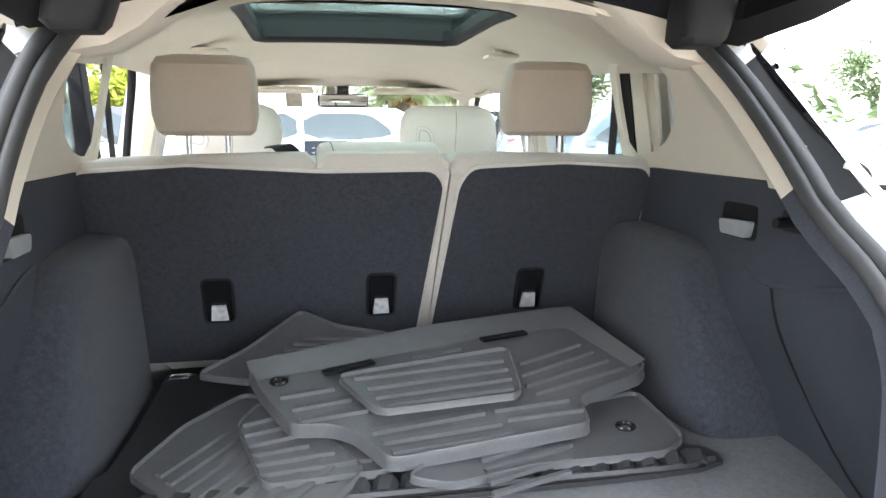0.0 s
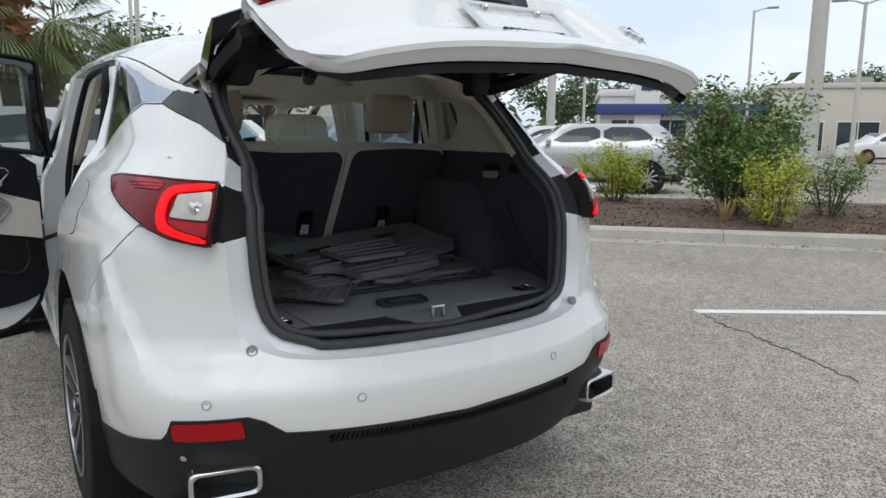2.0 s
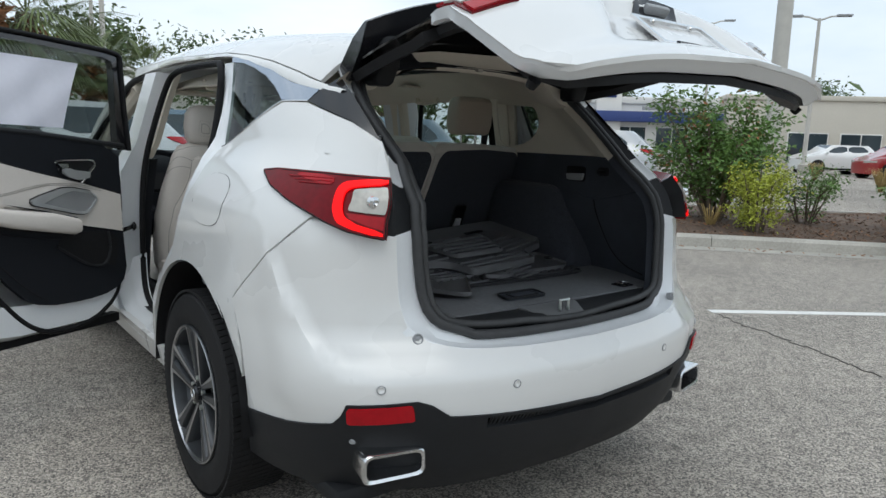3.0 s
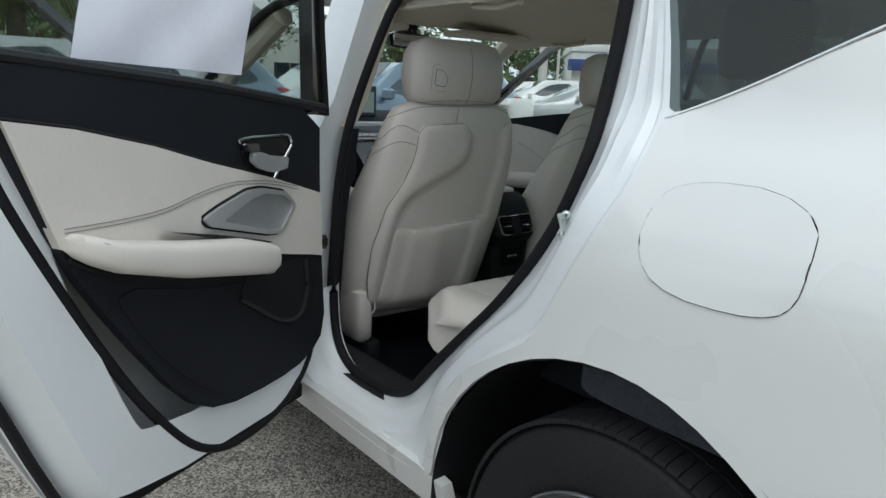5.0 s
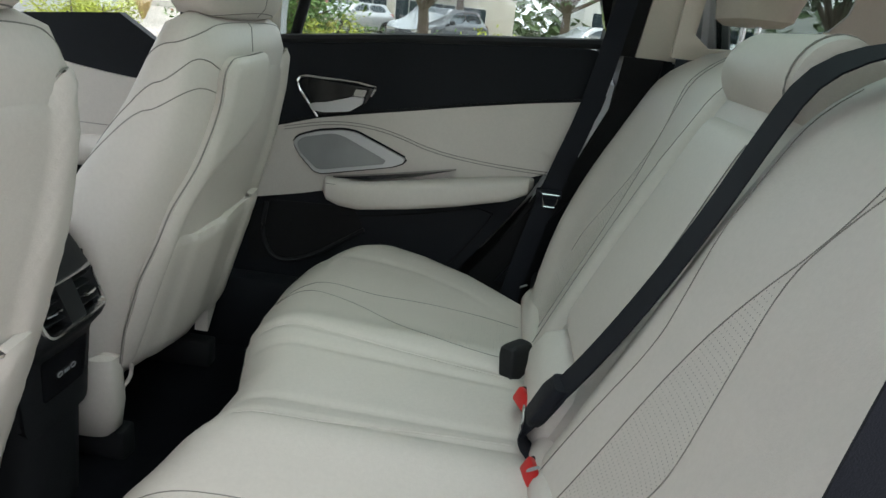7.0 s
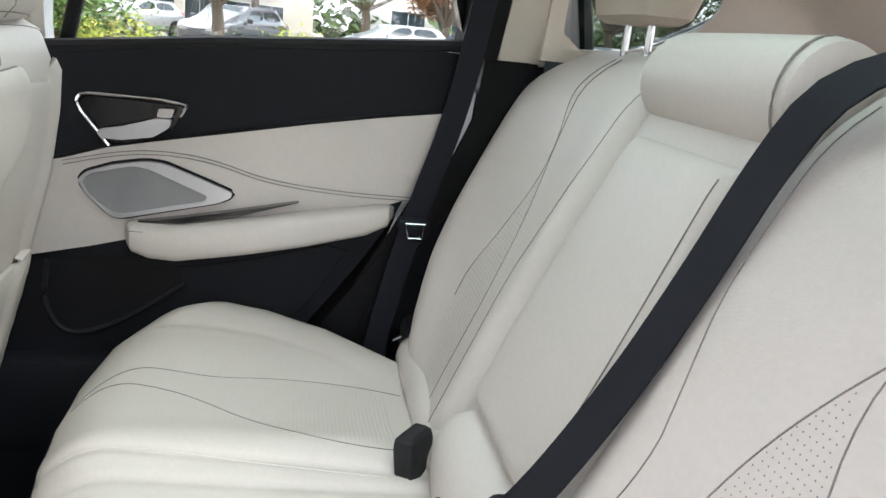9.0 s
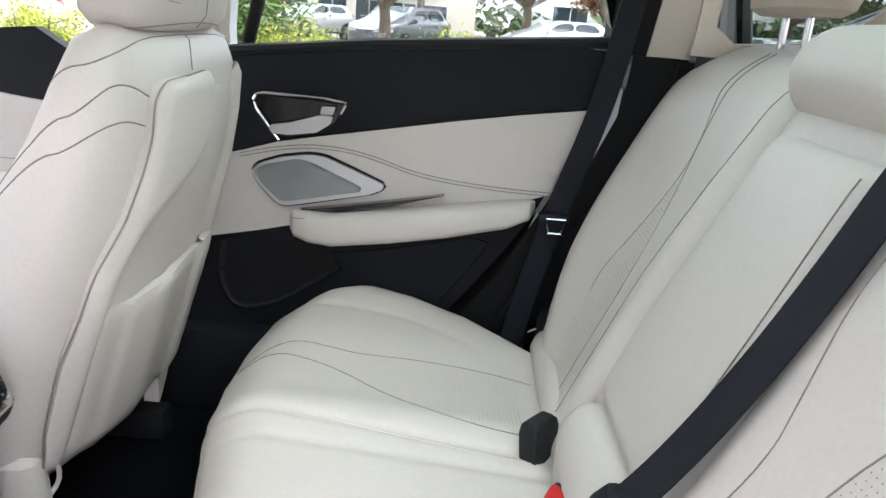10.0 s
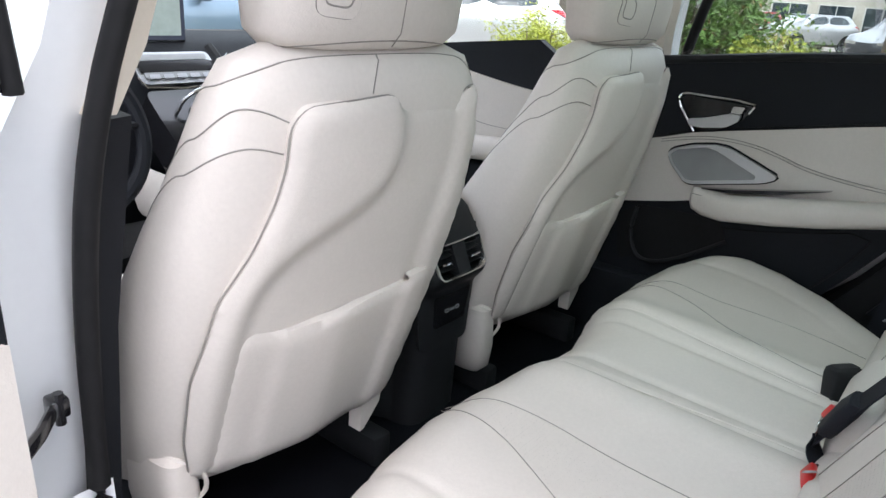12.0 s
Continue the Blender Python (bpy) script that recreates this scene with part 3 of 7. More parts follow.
fuel = part("fuel_door", sheet(mirror(FUEL), body, .04, .01, .0015), WHITE, car)
gap = resample(FUEL, 60)
part("fuel_gap", tube([body(-p[0], p[1]) for p in gap], .0013, 6, closed=True), SEAL, fuel)


# ---- wheels ----
def wheel(side, y):
    r, hub = .372, (side * .955, y, .372)
    root = part("wheel", lathe([(-.10, .0), (-.10, .20), (-.03, .235), (-.005, .25), (-.005, .232), (-.09, .22)], 48), DARK_ALLOY, car, "dark alloy wheel with machined spokes")
    part("tyre", lathe([(-.235, .245), (-.245, .30), (-.235, .35), (-.205, .371), (-.12, .373), (-.035, .371), (-.008, .352), (.002, .31), (-.004, .262), (-.012, .247)], 72), TYRE, root)
    ribs = []
    for k in range(96):
        for a, b in ((-.228, -.17), (-.16, -.085), (-.075, -.012)):
            q = block((a, -.0105, .366), (b, .0105, .3745), .0, m=Matrix.Rotation(k * math.tau / 96 + a, 4, "X") @ Matrix.Rotation(.12, 4, "Z"))
            ribs.append(q)
    part("tread", merge(*ribs), TYRE, root)
    part("rim_lip", lathe([(-.012, .247), (-.001, .249), (.001, .2455), (-.005, .2415), (-.02, .240)], 60), ALU, root)
    for k in range(5):
        for s in (-1, 1):
            rows = []
            for q, wd in ((.035, .012), (.09, .014), (.15, .018), (.20, .024), (.238, .034)):
                c, x = s * (.013 + q * .115), -.004 - .026 * (1 - q / .24)
                rows.append([Vector((x + dx, c + dy, q)) for dx, dy in ((-.012, -wd), (0, -wd * .72), (.002, 0), (0, wd * .72), (-.012, wd), (-.055, wd * .8), (-.055, -wd * .8))])
            arm = part("spoke", turned(loft(rows, caps=True), Matrix.Rotation(k * math.tau / 5, 4, "X")), DARK_ALLOY, root)
            face_rows = [[p + Vector((.0012, 0, 0)) for p in ((r[1], r[1].lerp(r[2], .75)) if s < 0 else (r[3], r[3].lerp(r[2], .75)))] for r in rows]
            part("machined_face", turned(loft(face_rows, closed=False), Matrix.Rotation(k * math.tau / 5, 4, "X")), ALU, arm)
    part("centre_cap", lathe([(-.03, .036), (-.012, .034), (-.006, .028), (-.005, .0)], 32), GLOSS, root)
    part("cap_badge", lathe([(-.004, .022), (-.002, .020), (-.003, .013), (-.005, .012)], 24), CHROME, root)
    for k in range(5):
        a = k * math.tau / 5 + .3
        part("wheel_nut", turned(lathe([(-.03, .010), (-.018, .009), (-.016, .0)], 6), Matrix.Translation((0, .055 * math.cos(a), .055 * math.sin(a)))), STEEL, root)
    part("brake_disc", lathe([(-.12, .0), (-.12, .165), (-.105, .165), (-.10, .0)], 40), STEEL, root)
    for o in (root,):
        o.matrix_local = Matrix.Translation(hub) @ (Matrix.Identity(4) if side > 0 else Matrix.Rotation(math.pi, 4, "Z"))
    return root


for s in (-1, 1):
    wheel(s, 1.045)
    wheel(s, 3.80)

# screws on the dark flange covers, rubber stops beside the opening
for side in (-1, 1):
    marks = [("flange_screw", min((p for p in mid_loop if p.x * side > .3), key=lambda p: abs(p.z - h)), .011, GREY, "") for h in (1.43, 1.31)]
    marks.append(("gate_stop", body(side * (.612 if side < 0 else .56), .745), .013, GREY, "grey rubber gate stop"))
    for name, p, r, m, text in marks:
        rot = Vector((side * .35, -1, .35)).to_track_quat("X", "Z").to_matrix().to_4x4()
        part(name, turned(lathe([(-.012, r * 1.25), (.004, r * 1.2), (.005, r), (.001, r * .8), (.001, r * .45), (.004, r * .4), (.005, 0)], 20), Matrix.Translation(p) @ rot), m, car, text)


# ---- ground ----
def asphalt_mat():
    m = mat("weathered_asphalt", (.33, .305, .275), .88, vary=.30, scale=.55, fine=9, detail=8)
    n, l = m.node_tree.nodes, m.node_tree.links
    b = n["Principled BSDF"]
    co = n.new("ShaderNodeTexCoord")
    v, v2 = n.new("ShaderNodeTexVoronoi"), n.new("ShaderNodeTexVoronoi")
    v.inputs["Scale"].default_value, v2.inputs["Scale"].default_value = 150, 260
    ramp = n.new("ShaderNodeValToRGB")
    ramp.color_ramp.elements[0].position, ramp.color_ramp.elements[0].color = .12, (.36, .36, .37, 1)
    ramp.color_ramp.elements[1].position, ramp.color_ramp.elements[1].color = .97, (1.75, 1.70, 1.62, 1)
    sep = n.new("ShaderNodeSeparateColor")
    mix = n.new("ShaderNodeVectorMath")
    mix.operation = "MULTIPLY"
    for q in (v, v2):
        l.new(co.outputs["Object"], q.inputs["Vector"])
    l.new(v.outputs["Color"], sep.inputs["Color"])
    l.new(sep.outputs[0], ramp.inputs["Fac"])
    old = b.inputs["Base Color"].links[0].from_socket
    l.new(old, mix.inputs[0])
    l.new(ramp.outputs["Color"], mix.inputs[1])
    l.new(mix.outputs["Vector"], b.inputs["Base Color"])
    bp = n.new("ShaderNodeBump")
    bp.inputs["Strength"].default_value, bp.inputs["Distance"].default_value = .8, .006
    bp.invert = True
    l.new(v.outputs["Distance"], bp.inputs["Height"])
    l.new(bp.outputs["Normal"], b.inputs["Normal"])
    return m


ASPHALT = asphalt_mat()
CONCRETE = mat("kerb_concrete", (.40, .38, .34), .85, vary=.22, scale=2.5, fine=40, bump=.5, bump_scale=90)
MULCH = mat("brown_mulch", (.11, .075, .055), .95, vary=.5, scale=3, fine=45, bump=1.0, bump_scale=60)
LINE = mat("white_road_paint", (.70, .69, .66), .8, vary=.18, scale=6, fine=50)
LEAF = mat("green_leaves", (.11, .20, .045), .5, vary=.55, scale=2.2, fine=25)
LEAF_Y = mat("yellow_green_leaves", (.36, .40, .05), .5, vary=.4, scale=3, fine=25)
LEAF_D = mat("dark_green_leaves", (.085, .13, .05), .6, vary=.5, scale=.6, fine=6)
LEAF_DRY = mat("dry_brown_leaves", (.26, .12, .05), .7, vary=.4, scale=4, fine=25)
FROND = mat("palm_fronds", (.15, .19, .075), .5, vary=.45, scale=2, fine=20)
BARK = mat("grey_bark", (.13, .10, .075), .9, vary=.4, scale=6, fine=40, bump=1.0, bump_scale=40)
WALL_W = mat("white_stucco", (.70, .69, .66), .85, vary=.06, scale=.4, fine=12)
WALL_B = mat("beige_stucco", (.58, .54, .47), .85, vary=.06, scale=.4, fine=12)
BLUE = mat("blue_fascia_paint", (.035, .06, .20), .5, vary=.1, scale=1)
POLE = mat("pale_pole_paint", (.52, .50, .46), .6, vary=.12, scale=3)
DARK_GLASS = mat("dark_window_glass", (.03, .045, .055), .08, vary=.2, scale=1, coat=.5)
ground = part("ground", block((-400, -400, -.4), (400, 400, 0), 0), ASPHALT, None)
tagged(ground, "grey weathered asphalt of the car park", "ground", kind="structure")

rng = random.Random(5)
line = resample([(3.32, 1.57), (3.18, 1.32), (3.14, 1.07), (3.04, 0.86), (3.0, 0.65), (2.87, 0.42), (2.79, 0.19)], 60, False)
crack = part("crack", strap([Vector((p[0] + rng.uniform(-.02, .02), p[1] + rng.uniform(-.02, .02), .004)) for p in line], .004, .006, (1, -.4, 0)), mat("crack_shadow_tar", (.15, .14, .128), .9, vary=.3), ground)


# ---- cabin shell: headliner, pillars, floor ----
part("headliner", sheet([(-.52, .70), (0, .68), (.52, .70), (.62, 1.0), (.63, 1.4), (.63, 2.4), (.58, 2.92), (0, 3.0), (-.58, 2.92), (-.63, 2.4), (-.63, 1.4), (-.62, 1.0)], lambda x, y: roof_skin(x, y) - Vector((0, 0, .05 + .03 * max(0, 1 - (y - .66) / .25) ** 2 + .10 * (x / .63) ** 4)), .09, .008, holes=[[(p[0] * .97, 1.55 + (p[1] - 1.55) * .97) for p in HOLE]]), BEIGE, car, "beige cloth headliner")

def cargo_x(y, z):
    """Half width between the cargo side linings."""
    a, b = min(1, max(0, (1.05 - z) / .27)), min(1, max(0, (y - .25) / .3))
    return np.interp(y, (.2, .45, .8, 1.25), (.585, .612, .625, .645)) + .075 * a * a * (3 - 2 * a) * b


for side in (-1, 1):
    flip = lambda pts: [(side * p[0], p[1]) for p in pts]
    # upper pillar trim with the quarter light's opening, lower black side trim
    rim = sorted([p for p in deep_loop if p.x * side > .3 and .76 < p.z < 1.27], key=lambda p: p.z)
    rows = []
    for z in np.linspace(.766, 1.25, 22):
        x0, y0 = (abs(np.interp(z, [p.z for p in rim], [p[k] for p in rim])) for k in (0, 1))
        ys = [y0, y0 + .03] + list(np.linspace(max(.40, y0 + .08), 1.26, 16))
        rows.append([Vector((side * (x0 if k == 0 else cargo_x(y, z) * min(1, .75 + .25 * k) + x0 * max(0, .25 - .25 * k)), y, z)) for k, y in enumerate(ys)])
    rows.append([p + Vector((side * .10, 0, .001)) for p in rows[-1]])
    part("side_lining", loft(rows, closed=False), CARGO_TRIM, car, "black cargo side lining", smooth=50)
    ring_up = sorted([p for p in deep_loop if p.x * side > .45 and 1.2 < p.z < 1.53], key=lambda p: p.z)

    def pillar_fn(y, z, side=side, ring_up=ring_up):
        x0, y0 = (abs(np.interp(z, [p.z for p in ring_up], [p[k] for p in ring_up])) for k in (0, 1))
        w = min(1, max(0, (y - y0) / .16))
        w = w * w * (3 - 2 * w)
        return Vector((side * (x0 * (1 - w) + (cargo_x(y, 1.25) - .22 * max(0, z - 1.25)) * w), y, z))
    edge = [(abs(np.interp(z, [p.z for p in ring_up], [p.y for p in ring_up])), z) for z in np.linspace(1.252, 1.50, 10)]
    part("pillar_lining", sheet(edge + [(.74, 1.56), (.90, 1.575), (1.27, 1.58), (1.27, 1.252), (1.0, 1.252), (.7, 1.252)], pillar_fn, .035, -side * .01, holes=[soften([(.93, 1.39), (.98, 1.325), (1.08, 1.285), (1.235, 1.275), (1.24, 1.40), (1.23, 1.51), (1.08, 1.515), (.96, 1.465)], 1)]), BEIGE_P, car, "beige pillar lining", smooth=60)
    lay = lambda d: (lambda y, z: Vector((side * (cargo_x(y, z) - d), y, z)))
    rec = part("side_recess", sheet(rounded([(.655, 1.205), (.77, 1.205), (.77, 1.14), (.655, 1.14)], .015), lay(.001), .03, -side * .004), SEAL, car, "black release lever recess")
    part("release_lever", sheet(rounded([(.66, 1.176), (.762, 1.172), (.755, 1.145), (.67, 1.145)], .008), lay(.014), .03, -side * .012), GREY, rec, "grey seat release lever wrapped in film")
    part("bag_hook", merge(sheet(rounded([(.525, 1.207), (.585, 1.207), (.585, 1.172), (.525, 1.172)], .01), lay(.002), .03, -side * .004), turned(lathe([(-.022, .0), (-.022, .009), (.02, .009), (.02, 0)], 12), Matrix.Translation(lay(.012)(.555, 1.188)))), BLACK, car)
    part("lid_joint", tube([lay(.0005)(y, z) for y, z in resample(soften([(.60, 1.07), (.575, .98), (.55, .89), (.52, .84), (.44, .80), (.32, .79)], 2, False), 30, False)], .003, 6), SEAL, car)
    part("lining_step", tube([lay(.0)(y, z) for y, z in resample(soften([(.80, 1.11), (.72, 1.10), (.62, 1.065), (.45, 1.10), (.34, 1.13)], 2, False), 30, False)], .006, 6), CARGO_TRIM, car)
    wh = [(z, side * .70, (r + 1.235) / 2, w, (1.235 - r) / 2) for z, r, w in ((.75, .645, .175), (.85, .68, .168), (.95, .72, .16), (1.03, .765, .153), (1.08, .795, .146), (1.10, .815, .136), (1.112, .845, .115), (1.118, .92, .06))]
    part("wheelhouse_cover", sections(wh, 56, 6), CARPET, car, "black felt wheelhouse cover")
    # trim between the door opening and the seat
    part("quarter_trim", sheet([(1.10, .66), (1.58, .66), (1.46, .845), (1.335, 1.02), (1.28, 1.15), (1.27, 1.238), (1.10, 1.238)], lambda y, z: Vector((side * .722, y, z)), .08, side * .012), TRIM, car, "black lower quarter trim")
    part("quarter_trim", sheet([(1.215, 1.242), (1.265, 1.242), (1.258, 1.40), (1.25, 1.565), (1.20, 1.565)], lambda y, z: Vector((side * (.735 - .17 * (z - 1.24)), y, z)), .08, side * .012), BEIGE_P, car, "beige upper quarter trim")
    # B pillar with its lining
    part("pillar", loft([[Vector((side * x, y, z)) for x, y in ((k, 2.215 + s), (k, 2.40 + s), (k - .045, 2.43 + s), (k - .12, 2.41 + s), (k - .12, 2.25 + s), (k - .075, 2.235 + s))] for z, k, s in ((.40, .905, .12), (.62, .915, .02), (.9, .915, 0), (1.1, .90, -.01), (1.24, .83, -.03), (1.42, .785, -.06), (1.57, .745, -.08))], caps=True), JAMB, car, "white painted door pillar")
    part("pillar_panel", loft([[Vector((side * x, y, z)) for x, y in ((k - .10, 2.215 + s), (k - .10, 2.42 + s), (k - .14, 2.42 + s), (k - .15, 2.32 + s), (k - .14, 2.23 + s))] for z, k, s in ((.44, .905, .10), (.62, .91, .02), (.9, .90, 0), (1.16, .87, -.02))], caps=True), TRIM, car, "black lower pillar panel")
    part("pillar_panel", loft([[Vector((side * x, y, z)) for x, y in ((k - .085, 2.205 + s), (k - .085, 2.40 + s), (k - .11, 2.40 + s), (k - .13, 2.30 + s), (k - .115, 2.215 + s))] for z, k, s in ((1.165, .87, -.02), (1.24, .835, -.03), (1.42, .79, -.06), (1.57, .745, -.09))], caps=True), BEIGE_P, car, "beige upper pillar panel")
    # rear door aperture: jamb from skin to seal
    OUT = [(1.76, 1.56), (1.735, 1.40), (1.735, 1.235), (1.735, 1.18), (1.775, 1.08), (1.87, .912), (1.905, .85), (1.96, .815), (2.08, .74), (2.17, .64), (2.215, .53), (2.24, .42), (2.36, .40), (2.70, .40), (2.93, .42), (3.0, .60)]
    INN = [(.735, 1.26, 1.555), (.745, 1.265, 1.40), (.775, 1.272, 1.24), (.80, 1.273, 1.17), (.805, 1.335, 1.02), (.805, 1.47, .845), (.805, 1.60, .72), (.805, 1.72, .60), (.805, 1.80, .505), (.80, 1.90, .465), (.80, 2.04, .455), (.80, 2.14, .475), (.80, 2.205, .55), (.80, 2.215, .70)]
    n = 60
    outer = [inset(.002)(side * p[0], p[1]) for p in resample(soften(OUT, 2, False), n, False)]
    tuck_in = [inset(.010)(side * (p[0] - .035), p[1] + .004) for p in resample(soften(OUT, 2, False), n, False)]
    inner = [Vector((side * p[0], p[1], p[2])) for p in resample(soften(INN, 2, False), n, False)]
    mids = [a.lerp(b, .35) + Vector((side * .028 * min(1, max(0, (1.22 - a.z) / .18)), 0, 0)) for a, b in zip(outer, inner)]
    mid2 = [a.lerp(b, .7) + Vector((side * .012 * min(1, max(0, (1.22 - a.z) / .18)), 0, .0)) for a, b in zip(outer, inner)]
    fold = lambda t, h: [a.lerp(b, t) + Vector((side * h * min(1, max(0, (1.5 - a.z) / .3)), 0, 0)) for a, b in zip(outer, inner)]
    part("door_jamb", loft([tuck_in, outer, fold(.05, .002), fold(.10, -.004), fold(.20, .010), mids, fold(.42, .029), fold(.48, .014), fold(.60, .009), fold(.66, .013), mid2, inner, [p + Vector((-side * .006, 0, 0)) for p in inner]], closed=False), JAMB, car, "white painted door jamb")
    RING = INN + [(.80, 2.20, .95), (.79, 2.165, 1.15), (.755, 2.11, 1.33), (.715, 2.05, 1.50), (.70, 1.98, 1.562), (.70, 1.7, 1.572), (.705, 1.4, 1.566)]
    part("door_seal", tube([Vector((side * (p[0] + .012), p[1], p[2])) for p in resample(soften(RING, 2), 130)], .0135, 8, closed=True), SEAL, car, "black rubber door seal", smooth=70)
    RING_F = [(.80, 2.42, .55), (.80, 2.50, .465), (.80, 2.9, .45), (.80, 3.35, .47), (.80, 3.52, .60), (.80, 3.60, .9), (.79, 3.62, 1.12), (.73, 3.40, 1.30), (.67, 3.08, 1.51), (.68, 2.8, 1.565), (.70, 2.4, 1.57), (.72, 2.33, 1.50), (.77, 2.37, 1.2), (.80, 2.41, .9)]
    part("door_seal", tube([Vector((side * p[0], p[1], p[2])) for p in resample(soften(RING_F, 2), 110)], .017, 8, closed=True), SEAL, car, "black rubber door seal", smooth=70)
    # scuff plate and inner sill
    part("sill_cover", sheet([(1.70, .70), (1.70, .84), (3.5, .84), (3.5, .70)], lambda y, x: Vector((side * x, y, .455 + .02 * math.sin((x - .70) / .14 * math.pi))), .08, side * -.01), BLACK, car, "black scuff plate")
    k = min(range(n), key=lambda q: abs(inner[q].z - 1.08))
    c = mids[k].lerp(mid2[k], .95)
    turn = Matrix.Translation(c) @ Matrix.Rotation(side * radians(-38), 4, "Z")
    stp = part("striker", block((-.003, -.010, -.026), (.003, .010, .026), .004, m=turn @ Matrix.Rotation(radians(-18), 4, "X")), STEEL, car, "zinc door striker")
    part("striker_bar", turned(tube([(0, .0, .012), (side * .036, .004, .012), (side * .037, .006, -.006), (0, .004, -.012)], .0055, 8), turn), STEEL, stp)
    for q in (-.022, .022):
        part("striker_screw", turned(lathe([(0, 0), (side * .008, .004), (side * .006, .008), (0, .009)], 12), turn @ Matrix.Translation((side * .004, 0, q))), STEEL, stp)
# lining of the rear header: low at the hinges, shallow in the middle
rows = []
for x in np.linspace(-.60, .60, 49):
    a = abs(x)
    low = np.interp(a, (0, .26, .31, .35, .40, .45, .50, .60), (1.563, 1.560, 1.548, 1.523, 1.483, 1.455, 1.446, 1.440))
    top = np.interp(a, (0, .25, .40, .50, .56, .60), (1.590, 1.584, 1.566, 1.535, 1.50, 1.47))
    back = np.interp(a, (0, .28, .40, .60), (.585, .60, .645, .66))
    roof_z = roof_skin(x, .88).z - .055 - .10 * (x / .63) ** 4
    front = .78 + .02 * a
    rows.append([Vector((x, back - .03, top + .012)), Vector((x, back, max(low + .004, top - .01))), Vector((x, back + .018, low + .006)), Vector((x, back + .05, low)), Vector((x, front - .03, low + .002)), Vector((x, front, low + .010)), Vector((x, front + .02, low + .03)), Vector((x, front + .06, max(low + .03, roof_z - .008))), Vector((x, front + .10, max(low + .02, roof_z)))])
part("header_lining", loft(rows, closed=False), BEIGE_P, car, "beige rear header lining", smooth=60)
part("cabin_floor", sheet([(-.79, 1.60), (.79, 1.60), (.79, 3.6), (-.79, 3.6)], lambda x, y: Vector((x, y, .40 + .03 * math.exp(-(x / .12) ** 4))), .1, .02), FLOOR_FELT, car, "black cabin carpet")
part("inner_sill", block((.655, 1.72, .39), (.735, 3.5, .60), .02), TRIM, car, "black inner sill trim")
part("seat_riser", block((-.66, 1.35, .36), (.66, 1.88, .625), .04), FLOOR_FELT, car, "black carpeted seat base")
part("floor_sheet", block((-.62, .26, .60), (.62, 1.5, .74), .02), BLACK, car)
part("check_strap", merge(tube([(-.850, 2.212, .835), (-.885, 2.172, .83), (-.94, 2.13, .82), (-1.0, 2.11, .81)], .006, 8, flat=1.8), block((-.862, 2.195, .822), (-.840, 2.222, .848), .005), tube([(-.852, 2.20, .815), (-.852, 2.20, .856)], .006, 10)), GLOSS, car, "black door check strap")

# ---- cargo floor ----
part("sill_plate", sheet(soften([(-.53, .245), (-.50, .175), (-.3, .135), (0, .12), (.3, .135), (.50, .175), (.53, .245), (.3, .225), (0, .215), (-.3, .225)], 1), lambda x, y: Vector((x, y, .765 - .25 * max(0, .20 - y) * (1 if abs(x) > .10 else 1.6))), .04, .012), BLACK, car, "black tailgate sill plate")
part("sill_centre", sheet([(-.16, .218), (.10, .218), (.075, .13), (-.10, .13)], lambda x, y: Vector((x, y, .772 - .45 * max(0, .205 - y))), .03, .006), mat("grey_sill_plastic", (.13, .132, .135), .5, vary=.15), car, "grey centre of the sill plate")
part("latch_striker", tube([(-.02, .165, .755), (-.02, .165, .79), (.02, .165, .79), (.02, .165, .755)], .006, 8), STEEL, car)
part("cargo_floor", sheet(rounded([(-.395, .235), (.45, .235), (.56, .245), (.66, .33), (.74, .48), (.77, .62), (.77, 1.31), (-.395, 1.31)], .015), lambda x, y: Vector((x, y, .768)), .12, .012), BOARD, car, "grey-black carpeted cargo floor")
part("cargo_side_lid", sheet(rounded([(-.40, .235), (-.40, .56), (-.75, .56), (-.72, .44), (-.66, .33), (-.56, .245), (-.47, .235)], .015), lambda x, y: Vector((x, y, .768)), .08, .012), BOARD, car)
part("cargo_side_tray", block((-.70, .565, .70), (-.40, 1.29, .757), .01), BLACK, car)
han = part("floor_handle", sheet(rounded([(-.125, .30), (.055, .30), (.07, .39), (-.105, .39)], .02), lambda x, y: Vector((x, y, .7735)), .04, .004), CARGO_TRIM, car, "black floor lid handle")
part("grip", block((-.075, .325, .773), (.03, .365, .779), .003), CARGO_TRIM, han)
part("handle_rim", tube([(p[0], p[1], .7765) for p in resample(rounded([(-.125, .30), (.055, .30), (.07, .39), (-.105, .39)], .02), 40)], .003, 6, closed=True), BLACK, han)
part("handle_gap", tube([(p[0], p[1], .7765) for p in resample(rounded([(-.08, .32), (.035, .32), (.035, .37), (-.08, .37)], .006), 40)], .002, 6, closed=True), SEAL, han)
for x, y in ((-.47, .30), (.455, .29), (-.47, 1.16)):
    tie = part("tie_down", sheet(rounded([(x - .035, y - .03), (x + .035, y - .03), (x + .035, y + .03), (x - .035, y + .03)], .01), lambda a, b: Vector((a, b, .7745)), .03, .004), GLOSS, car)
    part("ring", tube([(x - .02, y - .015, .779), (x + .02, y - .015, .779), (x + .02, y + .015, .779), (x - .02, y + .015, .779)], .003, 8, closed=True), CHROME, tie)


# ---- rear bench ----
def back_rear(x, z):
    """Rear face of the bench's backrest."""
    return Vector((x, 1.105 + (1.255 - z) * .40, z))


